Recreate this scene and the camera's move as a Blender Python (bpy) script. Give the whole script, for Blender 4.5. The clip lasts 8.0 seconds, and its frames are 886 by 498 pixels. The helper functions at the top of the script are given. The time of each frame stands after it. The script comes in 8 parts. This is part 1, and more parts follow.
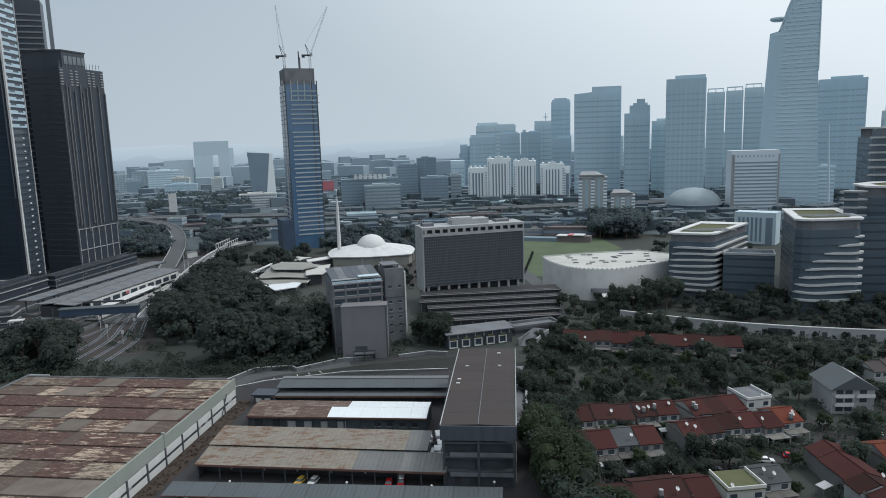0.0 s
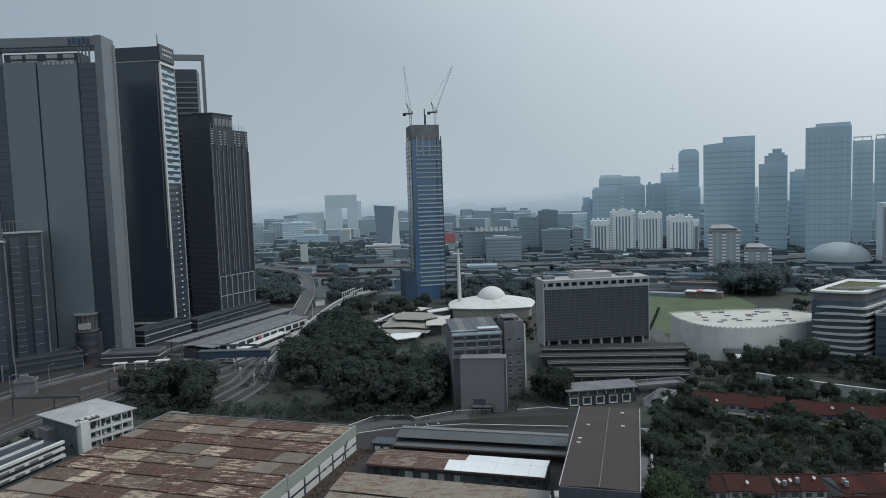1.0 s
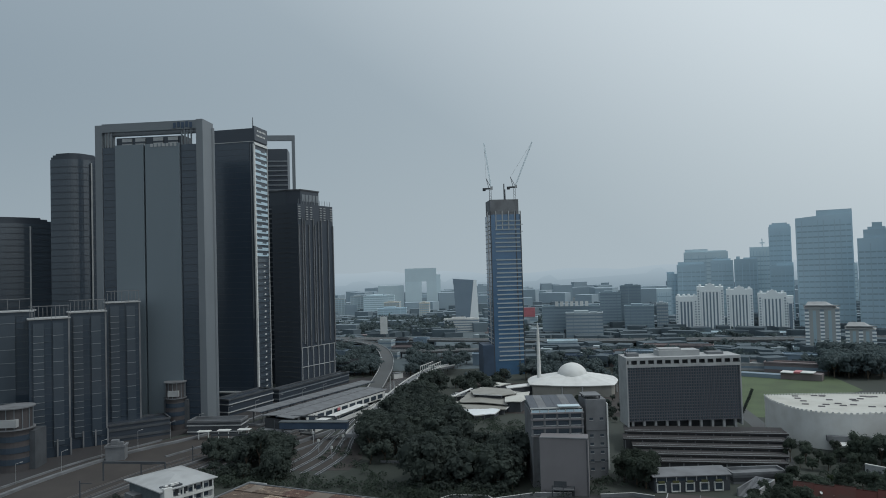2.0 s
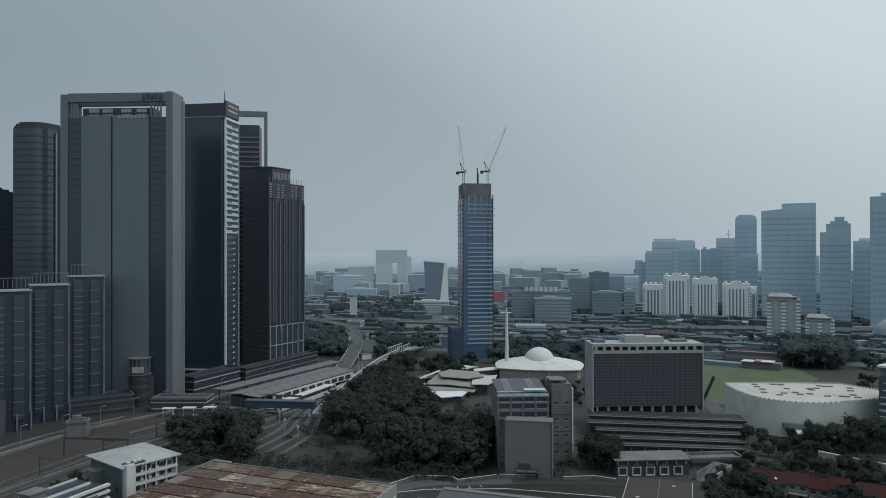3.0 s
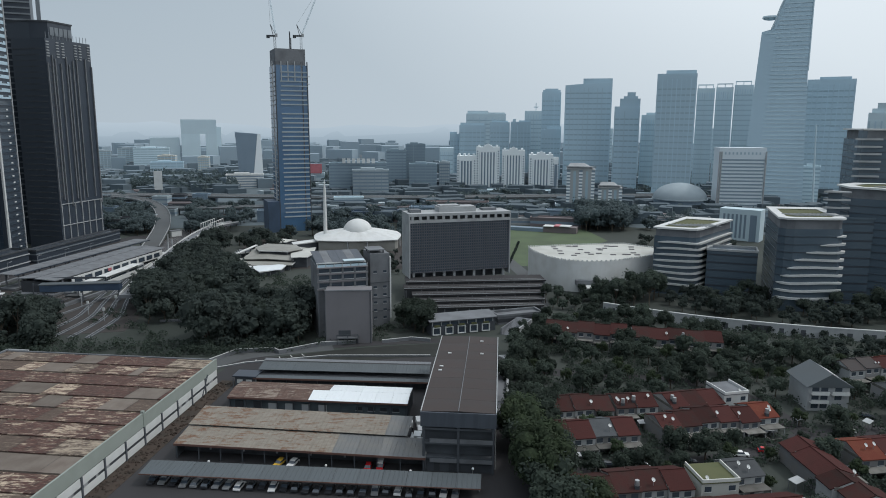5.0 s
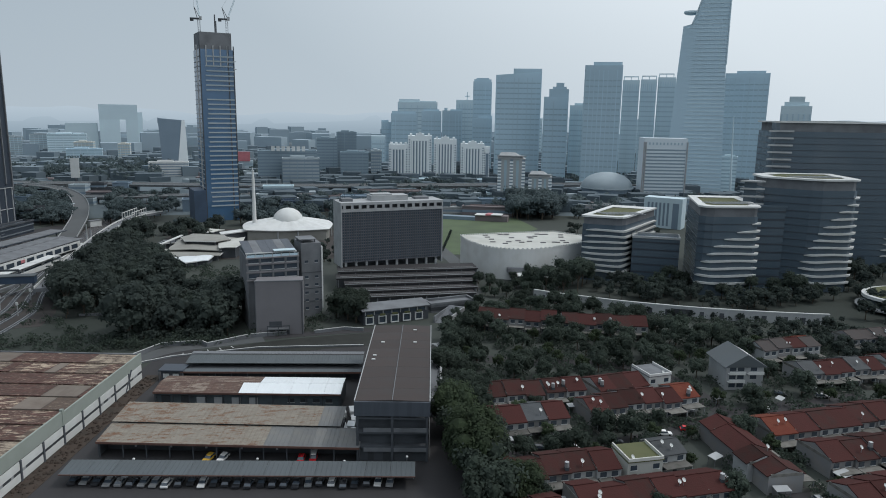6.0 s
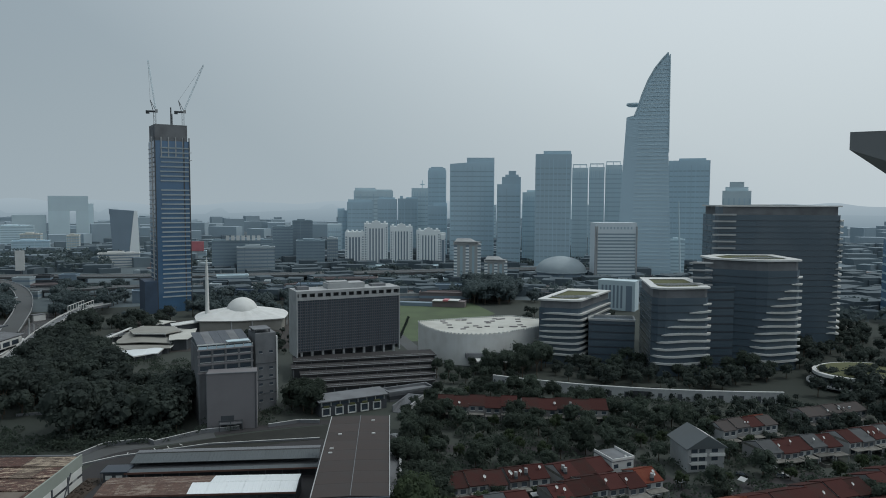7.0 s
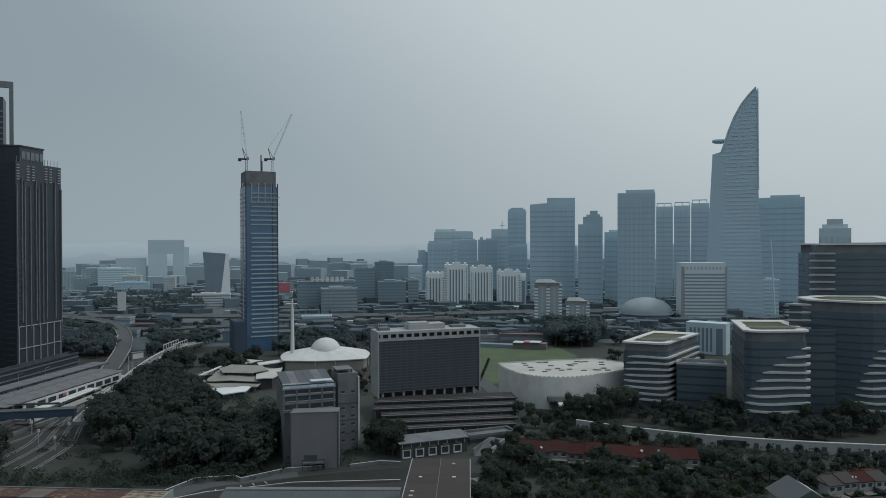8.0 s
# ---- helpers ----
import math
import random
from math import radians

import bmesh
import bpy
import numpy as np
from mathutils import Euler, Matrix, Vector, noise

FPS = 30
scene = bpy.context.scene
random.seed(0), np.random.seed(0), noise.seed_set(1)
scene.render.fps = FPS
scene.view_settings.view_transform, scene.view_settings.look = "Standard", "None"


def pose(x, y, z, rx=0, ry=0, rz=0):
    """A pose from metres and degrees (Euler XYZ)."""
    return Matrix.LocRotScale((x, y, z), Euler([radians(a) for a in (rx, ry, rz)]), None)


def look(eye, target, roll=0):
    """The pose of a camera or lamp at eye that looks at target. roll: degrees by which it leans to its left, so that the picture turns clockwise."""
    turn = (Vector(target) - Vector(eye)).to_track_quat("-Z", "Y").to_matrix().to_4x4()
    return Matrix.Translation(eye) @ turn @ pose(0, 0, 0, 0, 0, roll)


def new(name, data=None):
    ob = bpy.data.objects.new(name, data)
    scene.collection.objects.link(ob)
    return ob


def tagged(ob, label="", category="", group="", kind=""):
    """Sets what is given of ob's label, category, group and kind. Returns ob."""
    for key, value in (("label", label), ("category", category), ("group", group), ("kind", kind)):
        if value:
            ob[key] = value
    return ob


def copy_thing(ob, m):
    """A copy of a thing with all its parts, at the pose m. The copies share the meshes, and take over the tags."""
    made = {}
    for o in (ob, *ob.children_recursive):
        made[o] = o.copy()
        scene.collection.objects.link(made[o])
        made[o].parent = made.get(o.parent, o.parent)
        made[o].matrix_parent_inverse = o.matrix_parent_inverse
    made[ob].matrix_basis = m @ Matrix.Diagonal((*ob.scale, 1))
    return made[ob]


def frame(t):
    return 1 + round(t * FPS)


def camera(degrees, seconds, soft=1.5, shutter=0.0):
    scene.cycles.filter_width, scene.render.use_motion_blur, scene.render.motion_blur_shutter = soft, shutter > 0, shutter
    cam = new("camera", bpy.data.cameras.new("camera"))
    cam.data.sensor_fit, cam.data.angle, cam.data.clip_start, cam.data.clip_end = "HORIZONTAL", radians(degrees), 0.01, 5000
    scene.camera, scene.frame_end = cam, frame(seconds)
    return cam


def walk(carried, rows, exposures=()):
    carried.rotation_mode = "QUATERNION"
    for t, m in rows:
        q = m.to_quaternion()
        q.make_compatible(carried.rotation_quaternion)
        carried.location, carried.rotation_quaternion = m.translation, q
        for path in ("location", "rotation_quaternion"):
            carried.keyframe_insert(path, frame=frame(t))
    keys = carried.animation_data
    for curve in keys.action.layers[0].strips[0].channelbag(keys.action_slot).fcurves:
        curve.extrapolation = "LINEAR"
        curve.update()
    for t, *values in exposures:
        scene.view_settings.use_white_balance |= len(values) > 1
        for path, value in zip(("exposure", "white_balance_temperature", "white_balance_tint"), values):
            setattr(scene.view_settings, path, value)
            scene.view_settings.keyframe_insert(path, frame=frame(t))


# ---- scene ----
cam = camera(65.0, 8.0, soft=0.95)
EYE = 90.0
PATH = [
    (0.0, -9.08, 1.70, -0.17),
    (0.2, -7.34, 0.85, 1.30),
    (0.5, -5.43, 1.50, 3.68),
    (0.8, -5.45, 1.54, 6.48),
    (1.0, -4.46, 1.98, 9.75),
    (1.2, -3.32, 0.62, 12.05),
    (1.5, -1.16, 1.26, 16.21),
    (1.7, 0.49, 1.82, 16.77),
    (2.8, 2.45, 0.30, 14.14),
    (3.0, 0.34, 0.12, 13.88),
    (3.2, -2.22, 0.41, 13.34),
    (3.5, -4.58, 0.62, 12.92),
    (3.8, -6.83, 0.96, 13.14),
    (4.0, -6.35, -0.46, 9.99),
    (4.2, -6.80, 0.13, 4.99),
    (4.5, -8.87, 0.80, 2.68),
    (4.7, -9.69, 0.22, 1.09),
    (5.8, -10.69, -0.57, -5.20),
    (6.0, -11.02, -0.92, -6.52),
    (6.2, -11.16, -0.71, -7.14),
    (6.5, -8.59, -1.13, -8.01),
    (6.8, -5.10, -0.56, -9.27),
    (7.0, -3.89, -0.31, -10.16),
    (7.3, -2.58, 0.03, -10.71),
    (7.5, -1.63, 0.66, -9.18),
    (7.8, -0.82, -0.06, -7.08),
    (8.0, -0.52, 0.17, -3.59),
]
# the clip's camera opens up as it looks down and closes towards the sky; its white balance is cool
STOPS = [(0.0, 0.45), (0.5, 0.28), (1.0, 0.21), (1.5, 0.15), (3.0, -0.02), (3.5, 0.15), (4.0, 0.27), (4.5, 0.36), (6.0, 0.33), (6.5, 0.25), (7.0, -0.05), (7.5, -0.19), (8.0, -0.19)]
TINT = {1.0: 8, 1.5: 7, 3.0: 5.5, 3.5: 6.5, 7.0: 5.5, 7.5: 4, 8.0: 5}
walk(cam, [(t, pose(0, 0, EYE, 90 + rx, ry, rz)) for t, rx, ry, rz in PATH], [(t, s, 6000, TINT.get(t, 9)) for t, s in STOPS])

# ---- world, sun ----
SUN_AZ, SUN_EL = 84.0, 56.0          # degrees, clockwise from straight ahead; height
SUN_DIR = Vector((math.sin(radians(SUN_AZ)) * math.cos(radians(SUN_EL)), math.cos(radians(SUN_AZ)) * math.cos(radians(SUN_EL)), math.sin(radians(SUN_EL))))
world = bpy.data.worlds.new("hazy_sky")
scene.world = world
world.use_nodes = True
wn, wl = world.node_tree.nodes, world.node_tree.links
wn.clear()
w_out, w_bg = wn.new("ShaderNodeOutputWorld"), wn.new("ShaderNodeBackground")
w_sky = wn.new("ShaderNodeTexSky")
w_sky.sky_type, w_sky.sun_disc = "NISHITA", False
w_sky.sun_elevation, w_sky.sun_rotation = radians(SUN_EL), radians(SUN_AZ)
w_sky.air_density, w_sky.dust_density, w_sky.ozone_density = 1.6, 6.0, 1.5
w_scale = wn.new("ShaderNodeMix")
w_scale.data_type, w_scale.blend_type = "RGBA", "MULTIPLY"
w_scale.inputs["Factor"].default_value = 1.0
wl.new(w_sky.outputs["Color"], w_scale.inputs[6])
w_scale.inputs[7].default_value = (0.045, 0.045, 0.045, 1)
# a thick pale haze, brighter towards the sun
w_co = wn.new("ShaderNodeTexCoord")
w_dot = wn.new("ShaderNodeVectorMath")
w_dot.operation = "DOT_PRODUCT"
w_dot.inputs[1].default_value = SUN_DIR
wl.new(w_co.outputs["Generated"], w_dot.inputs[0])
w_ramp = wn.new("ShaderNodeValToRGB")
w_ramp.color_ramp.elements[0].position, w_ramp.color_ramp.elements[0].color = 0.25, (0.19, 0.24, 0.285, 1)
w_ramp.color_ramp.elements[1].position, w_ramp.color_ramp.elements[1].color = 1.0, (0.92, 0.93, 0.92, 1)
for at_pos, col in ((0.54, (0.385, 0.43, 0.458, 1)), (0.70, (0.72, 0.745, 0.745, 1))):
    w_ramp.color_ramp.elements.new(at_pos).color = col
w_map = wn.new("ShaderNodeMapRange")
w_map.inputs["From Min"].default_value = -1.0
wl.new(w_dot.outputs["Value"], w_map.inputs["Value"])
wl.new(w_map.outputs["Result"], w_ramp.inputs["Fac"])
w_mix = wn.new("ShaderNodeMix")
w_mix.data_type = "RGBA"
w_mix.inputs["Factor"].default_value = 0.85
wl.new(w_scale.outputs[2], w_mix.inputs[6])
wl.new(w_ramp.outputs["Color"], w_mix.inputs[7])
# paler towards the horizon, where the haze is deepest
w_sep, w_hor, w_add = wn.new("ShaderNodeSeparateXYZ"), wn.new("ShaderNodeMapRange"), wn.new("ShaderNodeMix")
wl.new(w_co.outputs["Generated"], w_sep.inputs[0])
wl.new(w_sep.outputs["Z"], w_hor.inputs["Value"])
w_hor.interpolation_type = "SMOOTHSTEP"
w_hor.inputs["From Min"].default_value, w_hor.inputs["From Max"].default_value = -0.05, 0.30
w_hor.inputs["To Min"].default_value, w_hor.inputs["To Max"].default_value = 0.50, 0.0
w_add.data_type = "RGBA"
wl.new(w_hor.outputs["Result"], w_add.inputs["Factor"])
wl.new(w_mix.outputs[2], w_add.inputs[6])
w_add.inputs[7].default_value = (0.49, 0.53, 0.54, 1)
wl.new(w_add.outputs[2], w_bg.inputs["Color"])
w_bg.inputs["Strength"].default_value = 1.0
wl.new(w_bg.outputs["Background"], w_out.inputs["Surface"])
sun = new("sun", bpy.data.lights.new("sun", "SUN"))
sun.data.energy, sun.data.angle, sun.data.color = 0.9, radians(8), (1.0, 0.94, 0.85)
sun.matrix_world = look(SUN_DIR * 500, (0, 0, 0))


# ---- materials ----
def mat(name, colour, rough=0.8, metal=0.0, var=0.25, scale=0.3, fine=6.0, tint=None, bump=0.0, spec=0.5, rnd=0.0, coord="Object", stretch=(1, 1, 1)):
    """Base colour varied by two scales of noise towards tint; rnd varies it from object to object."""
    m = bpy.data.materials.new(name)
    m.use_nodes = True
    n, l = m.node_tree.nodes, m.node_tree.links
    b = n["Principled BSDF"]
    b.inputs["Roughness"].default_value, b.inputs["Metallic"].default_value = rough, metal
    b.inputs["Specular IOR Level"].default_value = spec
    tint = tint or tuple(c * 0.45 for c in colour)
    if coord == "World":
        src = n.new("ShaderNodeNewGeometry").outputs["Position"]
    else:
        src = n.new("ShaderNodeTexCoord").outputs["Object"]
    mp = n.new("ShaderNodeMapping")
    mp.inputs["Scale"].default_value = stretch
    l.new(src, mp.inputs["Vector"])
    big, small = n.new("ShaderNodeTexNoise"), n.new("ShaderNodeTexNoise")
    for node, s, d in ((big, scale, 5.0), (small, fine, 3.0)):
        node.inputs["Scale"].default_value, node.inputs["Detail"].default_value = s, d
        l.new(mp.outputs["Vector"], node.inputs["Vector"])
    r = n.new("ShaderNodeValToRGB")
    r.color_ramp.elements[0].position, r.color_ramp.elements[1].position = 0.42, 0.68
    l.new(big.outputs["Fac"], r.inputs["Fac"])
    f = n.new("ShaderNodeMath")
    f.operation = "MULTIPLY"
    f.inputs[1].default_value = var * 1.6
    l.new(r.outputs["Color"], f.inputs[0])
    f2 = n.new("ShaderNodeMath")
    f2.operation, f2.use_clamp = "MULTIPLY_ADD", True
    l.new(small.outputs["Fac"], f2.inputs[0])
    f2.inputs[1].default_value = var * 0.6
    l.new(f.outputs[0], f2.inputs[2])
    mx = n.new("ShaderNodeMix")
    mx.data_type = "RGBA"
    mx.inputs[6].default_value, mx.inputs[7].default_value = (*colour, 1), (*tint, 1)
    l.new(f2.outputs[0], mx.inputs["Factor"])
    col = mx.outputs[2]
    if rnd:
        hs = n.new("ShaderNodeHueSaturation")
        mr = n.new("ShaderNodeMapRange")
        mr.inputs["To Min"].default_value, mr.inputs["To Max"].default_value = 1 - rnd, 1 + rnd
        l.new(n.new("ShaderNodeObjectInfo").outputs["Random"], mr.inputs["Value"])
        l.new(mr.outputs["Result"], hs.inputs["Value"])
        l.new(col, hs.inputs["Color"])
        col = hs.outputs["Color"]
    l.new(col, b.inputs["Base Color"])
    if bump:
        bp = n.new("ShaderNodeBump")
        bp.inputs["Strength"].default_value, bp.inputs["Distance"].default_value = bump, 0.2
        l.new(small.outputs["Fac"], bp.inputs["Height"])
        l.new(bp.outputs["Normal"], b.inputs["Normal"])
    return m


def peel(name, rust, dark, cream, spread=0.20, lo=0.655, hi=0.70):
    """Old roof sheet: rust with ragged cream patches of remaining paint, more or less of it from sheet to sheet."""
    m = bpy.data.materials.new(name)
    m.use_nodes = True
    n, l = m.node_tree.nodes, m.node_tree.links
    b = n["Principled BSDF"]
    b.inputs["Roughness"].default_value = 0.88
    src = n.new("ShaderNodeNewGeometry").outputs["Position"]
    def noisy(scale, detail, stretch, rough=0.6):
        mp, t = n.new("ShaderNodeMapping"), n.new("ShaderNodeTexNoise")
        mp.inputs["Scale"].default_value = stretch
        t.inputs["Scale"].default_value, t.inputs["Detail"].default_value, t.inputs["Roughness"].default_value = scale, detail, rough
        l.new(src, mp.inputs["Vector"]), l.new(mp.outputs["Vector"], t.inputs["Vector"])
        return t.outputs["Fac"]
    def blend(fac, a, c):
        mx = n.new("ShaderNodeMix")
        mx.data_type = "RGBA"
        l.new(fac, mx.inputs["Factor"])
        for k, v in ((6, a), (7, c)):
            if isinstance(v, tuple):
                mx.inputs[k].default_value = (*v, 1)
            else:
                l.new(v, mx.inputs[k])
        return mx.outputs[2]
    def edge(value, lo, hi):
        mr = n.new("ShaderNodeMapRange")
        mr.inputs["From Min"].default_value, mr.inputs["From Max"].default_value = lo, hi
        l.new(value, mr.inputs["Value"])
        return mr.outputs["Result"]
    rnd = n.new("ShaderNodeMath")
    rnd.operation = "MULTIPLY_ADD"
    rnd.inputs[1].default_value = spread
    l.new(n.new("ShaderNodeObjectInfo").outputs["Random"], rnd.inputs[0])
    l.new(noisy(0.5, 9.0, (0.45, 1.7, 1), 0.78), rnd.inputs[2])
    base = blend(edge(noisy(0.5, 6.0, (1, 2, 1)), 0.35, 0.7), rust, dark)
    col = blend(edge(rnd.outputs[0], lo, hi), base, cream)
    col = blend(edge(noisy(2.2, 5.0, (0.5, 2.5, 1)), 0.52, 0.72), col, base)
    streak = tuple((a + b) * 0.5 for a, b in zip(rust, cream))
    col = blend(edge(noisy(1.1, 8.0, (0.5, 2.4, 1), 0.76), 0.545, 0.64), col, streak)
    col = blend(edge(noisy(0.9, 7.0, (0.7, 1.8, 1.3), 0.72), 0.56, 0.68), col, dark)
    l.new(col, b.inputs["Base Color"])
    bp = n.new("ShaderNodeBump")
    bp.inputs["Strength"].default_value, bp.inputs["Distance"].default_value = 0.2, 0.1
    l.new(noisy(3.0, 4.0, (1, 1, 1)), bp.inputs["Height"])
    l.new(bp.outputs["Normal"], b.inputs["Normal"])
    return m


def leafy(m, share=0.45):
    """Lets light through the leaves of that material."""
    n, l = m.node_tree.nodes, m.node_tree.links
    b, out = n["Principled BSDF"], n["Material Output"]
    tr, mx = n.new("ShaderNodeBsdfTranslucent"), n.new("ShaderNodeMixShader")
    l.new(b.inputs["Base Color"].links[0].from_socket, tr.inputs["Color"])
    mx.inputs[0].default_value = share
    l.new(b.outputs[0], mx.inputs[1]), l.new(tr.outputs[0], mx.inputs[2]), l.new(mx.outputs[0], out.inputs["Surface"])
    return m


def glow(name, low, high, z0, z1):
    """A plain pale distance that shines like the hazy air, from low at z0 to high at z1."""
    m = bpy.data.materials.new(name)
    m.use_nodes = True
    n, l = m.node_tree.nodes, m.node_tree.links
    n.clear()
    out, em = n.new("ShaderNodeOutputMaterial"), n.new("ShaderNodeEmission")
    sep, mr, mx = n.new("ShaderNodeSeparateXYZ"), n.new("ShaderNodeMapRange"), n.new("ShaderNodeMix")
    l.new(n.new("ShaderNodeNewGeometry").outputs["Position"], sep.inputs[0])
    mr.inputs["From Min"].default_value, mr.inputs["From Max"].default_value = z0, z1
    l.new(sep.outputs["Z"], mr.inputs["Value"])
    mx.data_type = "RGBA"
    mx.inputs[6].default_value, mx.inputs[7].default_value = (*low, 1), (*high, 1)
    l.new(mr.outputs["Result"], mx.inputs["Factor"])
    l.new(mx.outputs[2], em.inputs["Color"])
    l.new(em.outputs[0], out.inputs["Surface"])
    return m


